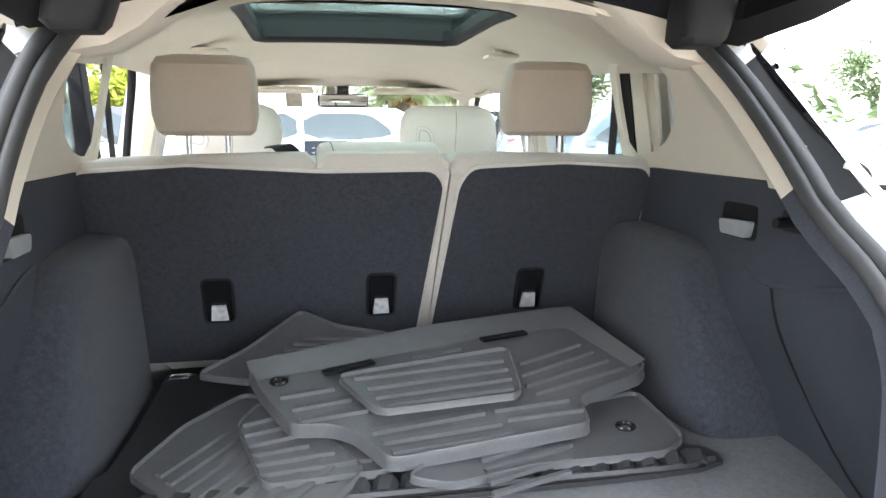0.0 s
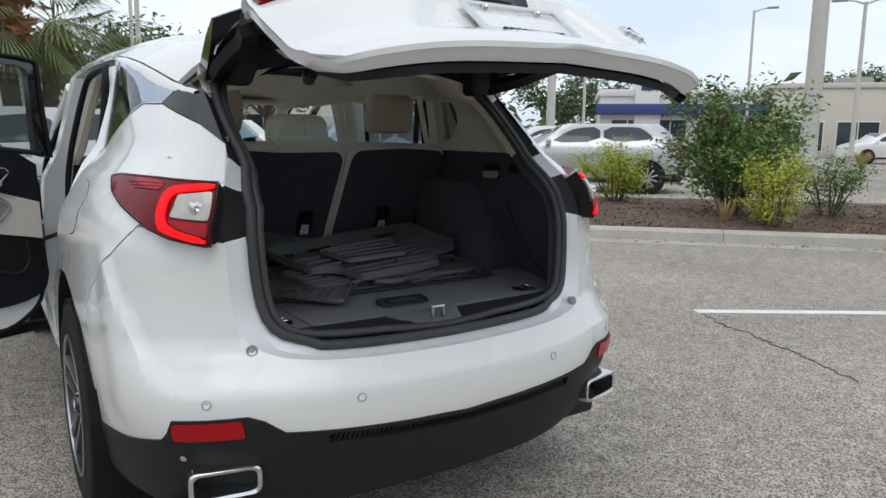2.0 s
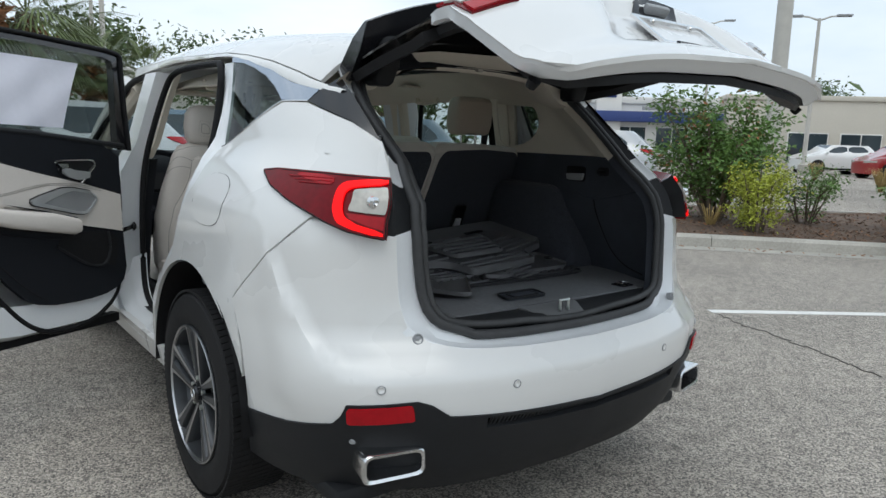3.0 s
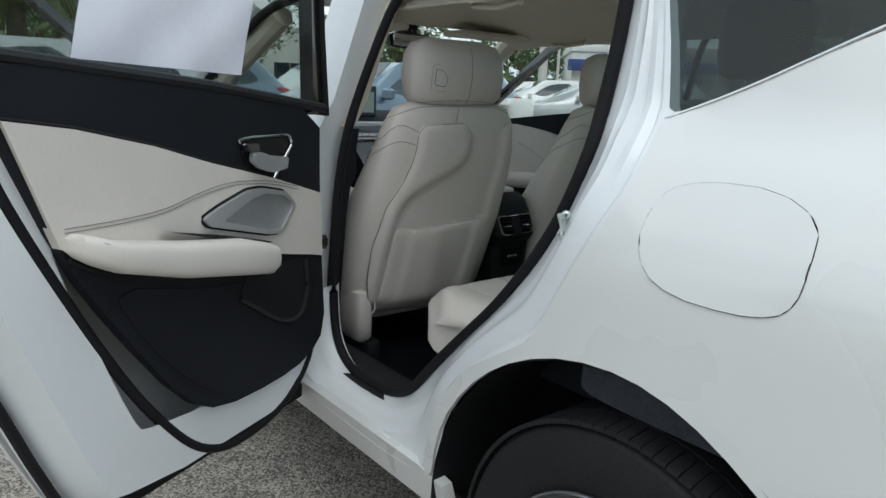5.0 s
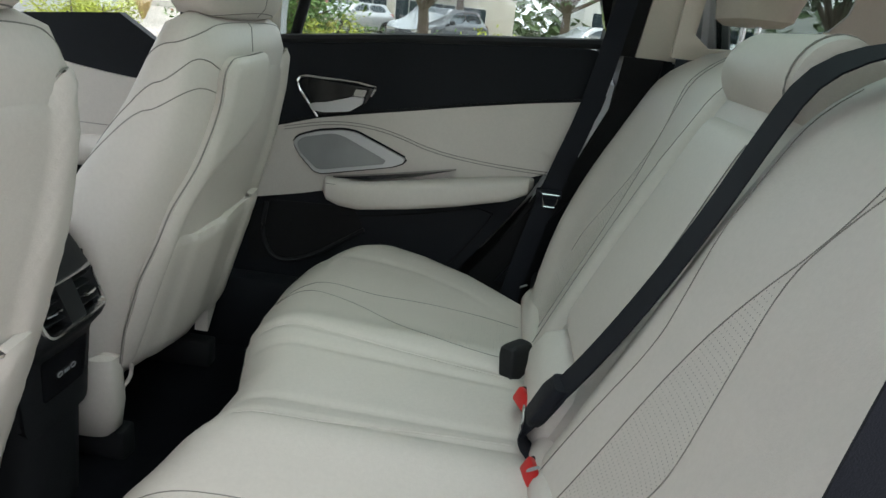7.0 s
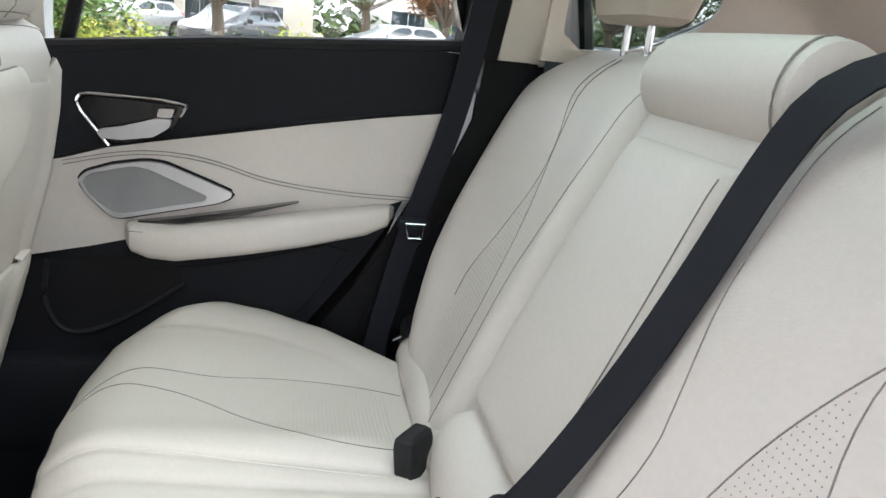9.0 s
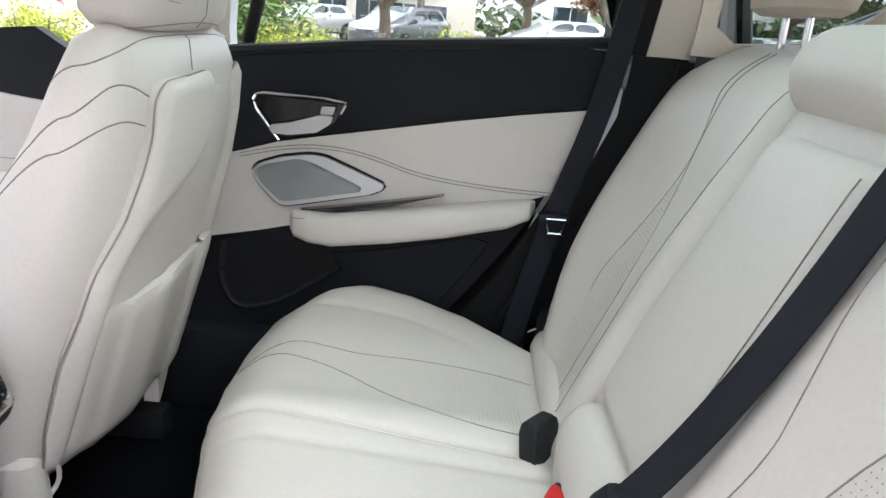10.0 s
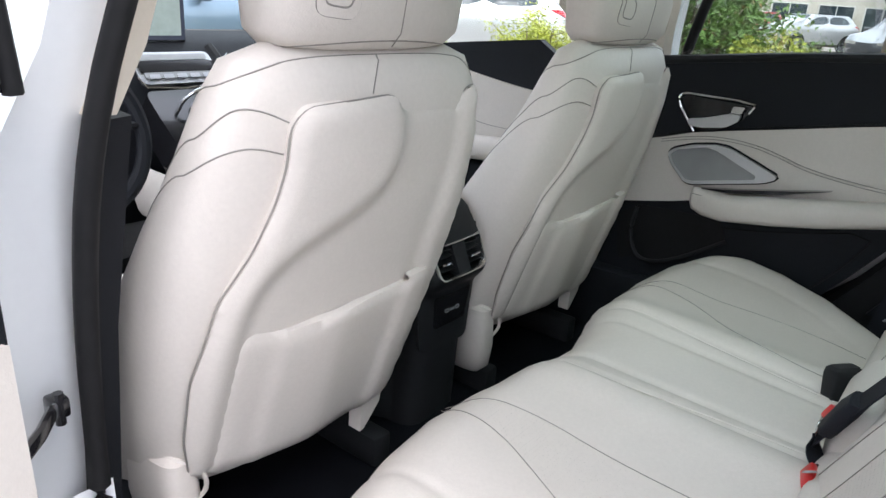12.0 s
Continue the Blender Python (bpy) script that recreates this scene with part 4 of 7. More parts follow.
for x0, x1, x2, lat in ((-.67, .145, .12, (-.385, 0.0)), (.165, .655, .60, (.378,))):
    left = x0 < 0
    poly = [(x0, 1.22), (x0 + .03, 1.248), (-.42, 1.262), (-.14, 1.245), (.11, 1.247), (.135, 1.215), (.085, .775), (-.62, .775), (-.64, 1.06), (x0 + .01, 1.10)] if left else \
           [(.175, 1.215), (.20, 1.252), (.42, 1.262), (.62, 1.25), (.645, 1.22), (.635, 1.10), (.625, 1.06), (.61, .775), (.125, .775)]
    back = part("rear_backrest", sheet(rounded(poly, .02), back_rear, .07, .02, .006), CARPET, car, "black felt back of the folded-up rear seat")
    edge = resample(rounded(poly, .02), 140)
    on = [p[1] > 1.075 or (p[1] > .80 and abs(p[0] - .13) < .075) for p in edge]
    start = next(i for i in range(140) if on[i] and not on[i - 1])
    run = [edge[(start + i) % 140] for i in range(140) if on[(start + i) % 140]]
    part("edge_piping", tube([back_rear(p[0], p[1]) + Vector((0, .004, 0)) for p in run], .008, 8), LEATHER, back, "beige edge piping")
    for lx in lat:
        c = back_rear(lx, .915)
        lf = lambda a, b, cx=lx: back_rear(cx + a, .938 + b) - Vector((0, .006, 0))
        lt = part("latch_recess", sheet(rounded([(-.033, -.055), (.033, -.055), (.033, .055), (-.033, .055)], .012), lf, .03, .008, .002), GLOSS, back)
        part("recess_rim", tube([lf(p[0], p[1]) for p in resample(rounded([(-.034, -.056), (.034, -.056), (.034, .056), (-.034, .056)], .012), 40)], .004, 6, closed=True), BLACK, lt)
        part("strap_tag", sheet([(-.020, -.047), (.020, -.047), (.016, -.008), (-.016, -.008)], lf, .03, .006, .010), TAG, lt, "pale release tab")


BACK_H = (0, .1, .16, .25, .34, .5, .64, .8, .92, 1.0)
BACK_W = (.46, .50, .555, .605, .64, .668, .680, .690, .672, .63)


def face(x, h):
    """Front face of the rear backrest; h from 0 at the cushion to 1 at the top."""
    y, z = 1.525 - .265 * h, .68 + .585 * h
    wing = np.interp(h, BACK_H, BACK_W) - .085
    bulge = .026 * math.exp(-((abs(x) - wing) / .06) ** 2) * math.sin(math.pi * min(1, h * 1.1)) + .012 * math.exp(-((abs(x) - .19) / .045) ** 2) * min(1, max(0, (.95 - h) * 4)) - .006 * math.exp(-((abs(x) - .36) / .06) ** 2)
    top = max(0, (h - .86) / .14)
    return Vector((x, y + bulge * (1 - top) - .055 * top ** 2.2, z + .016 * (1 - (x / .67) ** 2) * h))


def bench_piece(x0, x1, name):
    """One upholstered section; its outboard edge follows the backrest's waist."""
    loops, count = [], 2 + int((x1 - x0) / .025)
    for s in np.linspace(0, 1, count):
        wide = s * (x1 - x0)
        e = min(1, wide / .03, (x1 - x0 - wide) / .03)
        sh = .02 * (1 - math.sqrt(max(0, 1 - (1 - e) ** 2)))
        pts = []
        for h in np.linspace(-.02, 1, 30):
            w = np.interp(h, BACK_H, BACK_W)
            a, b = max(x0, -w), min(x1, w)
            pts.append(face(a + (b - a) * s, h) - Vector((0, sh, 0)))
        t = pts[-1]
        x = x0 + (x1 - x0) * s
        pts += [t + Vector((0, -.03, .010 - sh)), Vector((t.x, t.y - .07, t.z + .004 - sh)), Vector((x, 1.125, 1.268 - sh)), Vector((x, 1.11, 1.24)), Vector((x * .8, 1.30, .78)), Vector((x * .7, 1.40, .68))]
        loops.append(pts)
    return part(name, loft(loops, caps=True), LEATHER, car, "beige perforated leather rear backrest", smooth=50)


b60 = bench_piece(-.685, -.150, "backrest_front")
bmid = bench_piece(-.148, .148, "backrest_centre")
b40 = bench_piece(.152, .685, "backrest_front")


def line_on(fn, pts, r=.0008, lift=.0004, rounds=2):
    q = [fn(p[0], p[1]) for p in resample(soften(pts, rounds, False), max(12, 6 * len(pts)), False)]
    return tube([p + Vector((0, lift, lift)) for p in q], r, 5)


# two stitched lines on each backrest that part below and hold a perforated field
STRIP_O = [(.418, .99), (.406, .88), (.362, .766), (.345, .667), (.382, .496), (.413, .374), (.405, .30)]
STRIP_I = [(.395, .99), (.370, .778), (.310, .598), (.283, .424), (.270, .207), (.260, .10)]
for s, b in ((-1, b60), (1, b40)):
    for q in (STRIP_O, STRIP_I):
        part("seam", line_on(face, [(s * p[0], p[1]) for p in q], .0008), STITCH, b)
    part("seam", line_on(face, [(s * p[0], p[1]) for p in ((.185, .96), (.192, .70), (.215, .55), (.228, .45), (.205, .25), (.19, .05))], .0007), STITCH, b)
verts, faces = [], []


def dimple(fn, x, v, r=.0009):
    p = fn(x, v) + Vector((0, .0007, .0007))
    i = len(verts)
    verts.extend(p + Vector((a * r, -b * r * .4, b * r)) for a, b in ((-1, 0), (0, -1), (1, 0), (0, 1)))
    faces.append((i, i + 1, i + 2, i + 3))


for s in (-1, 1):
    for i, h in enumerate(np.arange(.10, .93, .0105)):
        lo = np.interp(h, [p[1] for p in STRIP_I[::-1]], [p[0] for p in STRIP_I[::-1]])
        hi = np.interp(h, [p[1] for p in STRIP_O[::-1]], [p[0] for p in STRIP_O[::-1]])
        for x in np.arange(lo + .006 + .003 * (i % 2), hi - .004, .0062):
            dimple(face, s * x, h)
me = bpy.data.meshes.new("perforation")
me.from_pydata(verts, [], faces)
me.materials.append(STITCH)
perf = new("perforation", me)
perf.parent = car
tagged(perf, kind="stuff")
# fold-down armrest in the middle
PAD_H, PAD_W = (.245, .40, .57, .74, .84), (.116, .128, .124, .117, .114)


def pad(x, h):
    """The armrest's cover: proud of the backrest, with rounded edges."""
    a, b = min(1, abs(x) / np.interp(h, PAD_H, PAD_W)), min(1, abs(h - .5425) / .2975)
    return face(x, h) + Vector((0, .019 * (1 - a ** 9) ** .5 * (1 - b ** 22) ** .5, 0))


cols = [math.copysign(1 - (1 - abs(q)) ** 1.6, q) for q in np.linspace(-1, 1, 41)]
rows = []
for q in np.linspace(-1, 1, 61):
    h = .5425 + .2975 * math.copysign(1 - (1 - abs(q)) ** 1.5, q)
    rows.append([pad(k * np.interp(h, PAD_H, PAD_W), h) for k in cols])
part("armrest_panel", loft(rows, closed=False), LEATHER, bmid, "fold-down leather armrest", smooth=70)
for k in (-1,):
    part("seam", line_on(pad, [(k * .107, .28), (k * .116, .40), (k * .112, .57), (k * .104, .74), (k * .101, .82)], .0009, .0006), STITCH, bmid)
part("armrest_foot", sections([(.68, 0, 1.475, .11, .03), (.71, 0, 1.486, .12, .040), (.77, 0, 1.484, .122, .042), (.80, 0, 1.472, .118, .036), (.815, 0, 1.458, .10, .02)], 36, 4.5), LEATHER, bmid, smooth=60)
for name, m, rows in (("pillar_filler", SEAL, ((.60, 0, 1.25, 1.70), (.80, 0, 1.25, 1.555), (1.0, 0, 1.25, 1.42), (1.12, 0, 1.25, 1.37), (1.242, .005, 1.25, 1.36))),
                      ("pillar_cover", BEIGE_P, ((1.243, .005, 1.25, 1.335), (1.40, .035, 1.245, 1.32), (1.57, .07, 1.24, 1.305))),
                      ("frame_cover", SEAL, ((1.243, .008, 1.337, 1.405), (1.40, .038, 1.322, 1.392), (1.57, .073, 1.307, 1.38)))):
    part(name, loft([[Vector((x, y, z)) for x, y in ((.722 - k, b), (.722 - k, f), (.80 - k, f + .01), (.80 - k, b))] for z, k, b, f in rows], caps=True), m, car)
for cx, w in ((-.385, .112), (.398, .108)):
    h = part("headrest", sections([(1.325, cx, 1.195, w * .82, .035), (1.335, cx, 1.195, w * .93, .05), (1.37, cx, 1.192, w, .058), (1.43, cx, 1.188, w, .06), (1.475, cx, 1.185, w * .95, .055), (1.492, cx, 1.185, w * .86, .04), (1.498, cx, 1.185, w * .6, .015)], 36, 4), LEATHER_B, car, "taupe leather headrest on chrome posts")
    for k in (-1, 1):
        part("post", tube([(cx + k * .042, 1.195, 1.25), (cx + k * .042, 1.195, 1.33)], .006, 12), CHROME, h)
hc = part("headrest", turned(loft([[Vector((x, .054 * k * math.cos(a), .056 * k * math.sin(a))) for a in np.linspace(0, math.tau, 24, endpoint=False)] for x, k in ((-.149, .2), (-.147, .75), (-.139, .97), (-.12, 1.04), (0, 1.05), (.12, 1.04), (.139, .97), (.147, .75), (.149, .2))], caps=True), Matrix.Translation((0, 1.250, 1.252))), LEATHER, car, "low beige leather centre headrest")
part("seam", tube([Vector((-.118 - .012 * math.cos(a), 1.250 + .0565 * math.cos(a), 1.252 + .0585 * math.sin(a))) for a in np.linspace(-1, 4, 24)], .0014, 5), STITCH, hc)


FRONT_X = (-.70, -.639, -.584, -.501, -.375, -.282, -.152, .002, .122, .302, .42, .537, .62, .676)
FRONT_Y = (1.86, 1.945, 1.973, 2.003, 2.027, 2.020, 1.984, 1.976, 2.008, 2.036, 2.038, 2.022, 1.97, 1.89)
SIDE_Y, SIDE_W = (1.45, 1.50, 1.54, 1.65, 1.76, 1.85, 1.95, 2.05), (.475, .495, .53, .63, .69, .71, .71, .71)


def cushion_top(x, y):
    """Top of the bench's cushion at a place of the plan."""
    f = np.interp(x, FRONT_X, FRONT_Y)
    v = min(1, max(0, (y - 1.50) / (f - 1.50)))
    w = np.interp(y, SIDE_Y, SIDE_W)
    bump = .016 * math.exp(-((abs(x) - (w - .09)) / .06) ** 2) * v + .014 * math.exp(-((abs(x) - .17) / .05) ** 2) - .008 * math.exp(-((abs(x) - .36) / .10) ** 2)
    tuck = .0055 * math.exp(-((abs(x) - .112 - .04 * v) / .009) ** 2) + .004 * math.exp(-((abs(x) - .075 - .02 * v) / .010) ** 2) + .004 * math.exp(-((abs(x) - (w - .155)) / .010) ** 2) * v
    roll, edge = max(0, (v - .80) / .20), max(0, (abs(x) - w + .07) / .07)
    return Vector((x, y, .705 + .028 * v + bump - tuck - .05 * roll ** 2.4 - .042 * min(1.2, edge) ** 2.2))


loops = []
for u in np.linspace(-1, 1, 240):
    f = np.interp(u * .70, FRONT_X, FRONT_Y)
    pts = []
    for v in np.linspace(0, 1, 30):
        y = 1.50 + (f - 1.50) * v
        pts.append(cushion_top(u * np.interp(y, SIDE_Y, SIDE_W), y))
    f, r = pts[-1], pts[0]
    pts = [Vector((r.x * .95, 1.46, .62)), Vector((r.x, 1.47, .69))] + pts
    pts += [f + Vector((0, .010, -.016)), f + Vector((0, .011, -.036)), f + Vector((-.01 * u, -.003, -.062)), f + Vector((-.03 * u, -.035, -.082)), Vector((f.x * .90, 1.6, .615))]
    loops.append(pts)
bench = part("rear_cushion", loft(loops, caps=True), LEATHER, car, "beige leather rear bench cushion with dark stitching", smooth=75)
part("seam", tube([Vector((u * np.interp(np.interp(u * .70, FRONT_X, FRONT_Y), SIDE_Y, SIDE_W), np.interp(u * .70, FRONT_X, FRONT_Y) + .0095, cushion_top(u * np.interp(np.interp(u * .70, FRONT_X, FRONT_Y), SIDE_Y, SIDE_W), np.interp(u * .70, FRONT_X, FRONT_Y)).z - .016)) for u in np.linspace(-.99, .99, 120)], .0014, 5), STITCH, bench)
SEAM_O = [(.335, 2.03), (.375, 1.99), (.400, 1.94), (.388, 1.88), (.376, 1.83), (.383, 1.731), (.371, 1.61), (.345, 1.53)]
SEAM_I = [(.325, 2.03), (.350, 1.98), (.335, 1.91), (.305, 1.85), (.241, 1.772), (.182, 1.688), (.157, 1.61), (.150, 1.53)]
SEAM_LO = [(-.335, 2.03), (-.322, 1.98), (-.306, 1.872), (-.318, 1.75), (-.315, 1.62), (-.31, 1.53)]
SEAM_LI = [(-.345, 2.03), (-.372, 1.985), (-.384, 1.89), (-.430, 1.80), (-.468, 1.73), (-.492, 1.65), (-.497, 1.56)]
verts, faces = [], []
for s in (-1, 1):
    outer, curve = (SEAM_O, SEAM_I) if s > 0 else (SEAM_LO, SEAM_LI)
    for q in (outer, curve):
        part("seam", line_on(cushion_top, q, .0008), STITCH, bench)
    part("seam", line_on(cushion_top, [(s * p[0], p[1]) for p in ((.150, 1.99), (.145, 1.86), (.128, 1.75), (.112, 1.65), (.10, 1.54))], .0008), LEATHER, bench)
    for i, y in enumerate(np.arange(1.56, 1.98, .0062)):
        lo, hi = sorted(np.interp(y, [p[1] for p in q[::-1]], [p[0] for p in q[::-1]]) for q in (outer, curve))
        for x in np.arange(lo + .006 + .003 * (i % 2), hi - .005, .0062):
            dimple(cushion_top, x, y, .0009)
    for x in ((-.20, -.50) if s < 0 else (.155, .49)):
        part("anchor_marker", turned(lathe([(0, 0), (.003, .008), (.0, .010)], 16), Matrix.Translation((x, 1.521, .742 - .03 * max(0, abs(x) - .3))) @ Matrix.Rotation(radians(-60), 4, "Y") @ Matrix.Rotation(radians(25), 4, "Z")), GREY, bench)
    part("bolster", loft([[Vector((s * x, y + .028 * r * math.cos(a), z + .030 * r * math.sin(a))) for a in np.linspace(0, math.tau, 20, endpoint=False)] for x, y, z, r in ((.10, 1.492, .715, .5), (.115, 1.495, .716, .9), (.14, 1.497, .716, 1), (.30, 1.497, .712, 1), (.48, 1.495, .706, 1), (.515, 1.49, .704, .85), (.525, 1.485, .702, .4))], caps=True), LEATHER, bench, smooth=60)
me = bpy.data.meshes.new("perforation")
me.from_pydata(verts, [], faces)
me.materials.append(STITCH)
holes_ = new("perforation", me)
holes_.parent = car
tagged(holes_, kind="stuff")


# ---- front seats ----
ROWS = [(.545, 2.40, .215, .10), (.575, 2.388, .255, .135), (.62, 2.37, .270, .147), (.70, 2.345, .282, .145), (.87, 2.275, .290, .125), (1.0, 2.212, .278, .098), (1.10, 2.170, .258, .075), (1.18, 2.147, .240, .06), (1.225, 2.143, .215, .045), (1.245, 2.143, .16, .02)]


def seat_rear(cx, grow=0.0):
    zs = [r[0] for r in ROWS]

    def fn(x, z):
        y, w, d = (np.interp(z, zs, [r[k] for r in ROWS]) for k in (1, 2, 3))
        q = min(.985, abs(x) / w)
        return Vector((cx + x, y - d * (1 - q ** 3.2) ** (1 / 3.2), z))
    return fn


def signed(x, y, poly):
    """Distance to a polygon's edge, positive inside."""
    p, q = np.array([v[:2] for v in poly]), np.roll(np.array([v[:2] for v in poly]), -1, axis=0)
    d, w = q - p, np.array((x, y)) - p
    t = np.clip((w * d).sum(1) / (d * d).sum(1), 0, 1)
    r = math.sqrt((((w - d * t[:, None]) ** 2).sum(1)).min())
    return r if inside(x, y, poly) else -r


def ease(t):
    t = min(1, max(0, t))
    return t * t * (3 - 2 * t)


SHELL = rounded([(-.168, 1.155), (-.146, 1.176), (-.004, 1.184), (.022, 1.160), (.168, 1.157), (.182, 1.182), (.212, 1.184), (.236, 1.10), (.240, .95), (.222, .80), (.18, .585), (-.225, .590), (-.246, .69), (-.252, .80), (-.236, .93), (-.205, .995), (-.180, 1.06), (-.170, 1.11)], .016, 4)
SHIELD = soften([(-.32, 1.3), (.0, 1.3), (.026, 1.17), (.028, 1.085), (-.015, 1.035), (-.125, .995), (-.185, .945), (-.205, .86), (-.212, .5), (-.32, .5)], 2)
RIM = soften([(.165, 1.3), (.18, 1.15), (.172, 1.05), (.150, .93), (.16, .86), (.14, .5), (.35, .5), (.35, 1.3)], 2)
POCKET = rounded([(-.203, .853), (-.176, .862), (-.121, .852), (.114, .862), (.117, .874), (.170, .876), (.185, .80), (.158, .592), (-.205, .590)], .006)
# seams on the leather: quarter turns round the seat's section, and heights
SEAMS = [[(.76, 1.02), (.88, 1.085), (.98, 1.131), (1.08, 1.162), (1.157, 1.177), (1.253, 1.173), (1.335, 1.156)],
         [(.70, .95), (.86, 1.02), (.98, 1.089), (1.1, 1.118), (1.205, 1.130), (1.27, 1.128), (1.33, 1.119)],
         [(.62, 1.10), (.76, 1.155), (.92, 1.188), (1.05, 1.203), (1.2, 1.217), (1.3, 1.229), (1.5, 1.2325), (1.7, 1.229), (1.8, 1.217), (1.95, 1.18)]]


def front_seat(cx):
    seat = part("front_seat", sections([(z, cx, y, w, d) for z, y, w, d in ROWS], 64, 3.2), LEATHER, car, "beige leather front seat with a map pocket", smooth=60)
    base = seat_rear(cx)

    def shell_fn(x, z):
        lift = .004 + .021 * ease((signed(x, z, SHIELD) + .022) / .044) + .012 * ease((signed(x, z, RIM) + .012) / .024)
        edge = signed(x, z, SHELL)
        return base(x, z) - Vector((0, lift - .008 * (1 - ease(edge / .012)), 0))

    def pocket_fn(x, z):
        lift = .016 + .008 * ease((x - .112 + .07 * (.86 - z)) / .004) + .010 * ease((.10 - abs(x + .03)) / .12) - .007 * ease((-.118 - x - .05 * (.86 - z)) / .02)
        return base(x, z) - Vector((0, lift - .005 * (1 - ease(signed(x, z, POCKET) / .006)), 0))
    part("back_panel", sheet(SHELL, shell_fn, .014, .03), LEATHER, seat, smooth=55)
    part("map_pocket", sheet(POCKET, pocket_fn, .014, .012), LEATHER, seat, smooth=50)
    edge = [p for p in resample(SHELL, 160) if p[0] < -.05 or p[1] > 1.12]
    half = max(range(len(edge)), key=lambda i: (edge[i] - edge[i - 1]).length)
    edge = edge[half:] + edge[:half]
    part("panel_gap", tube([shell_fn(p[0], p[1]) + Vector((0, .0045, 0)) for p in edge], .0016, 5), STITCH, seat)
    zs = [q[0] for q in ROWS]

    def skin(ang, z):
        y, w, d = (np.interp(z, zs, [q[k] for q in ROWS]) for k in (1, 2, 3))
        c, s = math.cos(ang), math.sin(ang)
        return Vector((cx + w * math.copysign(abs(c) ** .625, c), y + d * math.copysign(abs(s) ** .625, s), z))
    for q in SEAMS:
        part("seam", tube([skin(p[0] * math.pi, p[1]) for p in resample(soften(q, 2, False), 48, False)], .0011, 5), STITCH, seat)
    part("seam", tube([base(-.007 - .021 * t, 1.231 - .047 * t) - Vector((0, .0004, 0)) for t in np.linspace(0, 1, 8)], .001, 5), STITCH, seat)
    hr = part("headrest", sections([(1.235, cx, 2.145, .10, .03), (1.242, cx, 2.145, .155, .05), (1.260, cx, 2.142, .175, .062), (1.320, cx, 2.14, .182, .068), (1.380, cx, 2.142, .175, .062), (1.412, cx, 2.145, .155, .048), (1.427, cx, 2.148, .11, .025)], 48, 3.0), LEATHER, seat, smooth=60)
    head = [(1.235, 2.145, .10, .03), (1.242, 2.145, .155, .05), (1.260, 2.142, .175, .062), (1.320, 2.14, .182, .068), (1.380, 2.142, .175, .062), (1.412, 2.145, .155, .048)]

    def hf(a, b):
        y, w, d = (np.interp(b, [h[0] for h in head], [h[k] for h in head]) for k in (1, 2, 3))
        return Vector((cx + a, y - d * max(.02, 1 - min(.99, abs(a) / w) ** 3) ** (1 / 3), b))
    dd = rounded([(-.13, 1.280), (-.072, 1.275), (-.062, 1.310), (-.085, 1.348), (-.125, 1.352)], .014)
    di = rounded([(-.120, 1.292), (-.082, 1.288), (-.076, 1.310), (-.092, 1.335), (-.117, 1.338)], .010)
    bt = part("headrest_button", sheet(dd, hf, .012, .004, .0025), LEATHER, hr)
    part("button_groove", tube([hf(p[0], p[1]) - Vector((0, .0024, 0)) for p in resample(di, 40)], .0013, 5, closed=True), STITCH, bt)
    part("button_groove", tube([hf(p[0], p[1]) - Vector((0, .001, 0)) for p in resample(dd, 40)], .0012, 5, closed=True), STITCH, bt)
    part("seam", tube([hf(.012 + .008 * t, 1.242 + .165 * t) for t in np.linspace(0, 1, 20)], .0011, 5), STITCH, hr)
    part("seam", tube([hf(a, 1.250 - .01 * (a / .16) ** 2) for a in np.linspace(-.15, .15, 30)], .0011, 5), STITCH, hr)
    part("seat_cushion", sections([(.50, cx, 2.63, .25, .25), (.54, cx, 2.63, .265, .27), (.60, cx, 2.65, .265, .28), (.655, cx, 2.65, .25, .28), (.675, cx, 2.65, .21, .25), (.665, cx, 2.65, .1, .16)], 40, 4), LEATHER, seat)
    for k in (-.2, .2):
        part("seat_rail", block((cx + k - .025, 2.25, .40), (cx + k + .025, 2.85, .47), .01), BLACK, seat)
    # side cover at the hinge, pull loop, lower tab
    part("hinge_cover", sections([(.465, cx - .222, 2.33, .020, .055), (.485, cx - .226, 2.325, .030, .07), (.54, cx - .232, 2.32, .034, .075), (.60, cx - .236, 2.315, .032, .07), (.638, cx - .238, 2.31, .028, .062), (.650, cx - .238, 2.31, .016, .045)], 32, 3.2), LEATHER, seat)
    part("pull_loop", tube(soften([(cx - .262, 2.30, .655), (cx - .245, 2.255, .645), (cx - .215, 2.235, .625), (cx - .205, 2.24, .585), (cx - .215, 2.255, .56)], 2, False), .004, 6), LEATHER, seat)
    part("panel_tab", loft([[Vector((cx + x + a, y, z)) for a, y in ((-w, 2.225), (w, 2.228), (w, 2.26), (-w, 2.255))] for x, z, w in ((.135, .615, .030), (.132, .58, .026), (.118, .55, .012), (.112, .538, .007))], caps=True), LEATHER, seat)
    return seat


front_seat(-.438)
front_seat(.345)

# ---- centre console with rear vents ----
CX = -.041
con = part("centre_console", sections([(.42, CX, 2.70, .12, .38), (.55, CX, 2.70, .115, .38), (.70, CX, 2.69, .11, .37), (.80, CX, 2.69, .108, .37), (.86, CX, 2.69, .10, .34), (.88, CX, 2.70, .08, .31)], 40, 5), BLACK, car, "black centre console with rear air vents")
part("console_lid", sections([(.895, CX, 2.60, .085, .27), (.905, CX, 2.60, .098, .285), (.925, CX, 2.60, .094, .28), (.934, CX, 2.60, .07, .25)], 40, 5), LEATHER, con, "beige leather console lid")


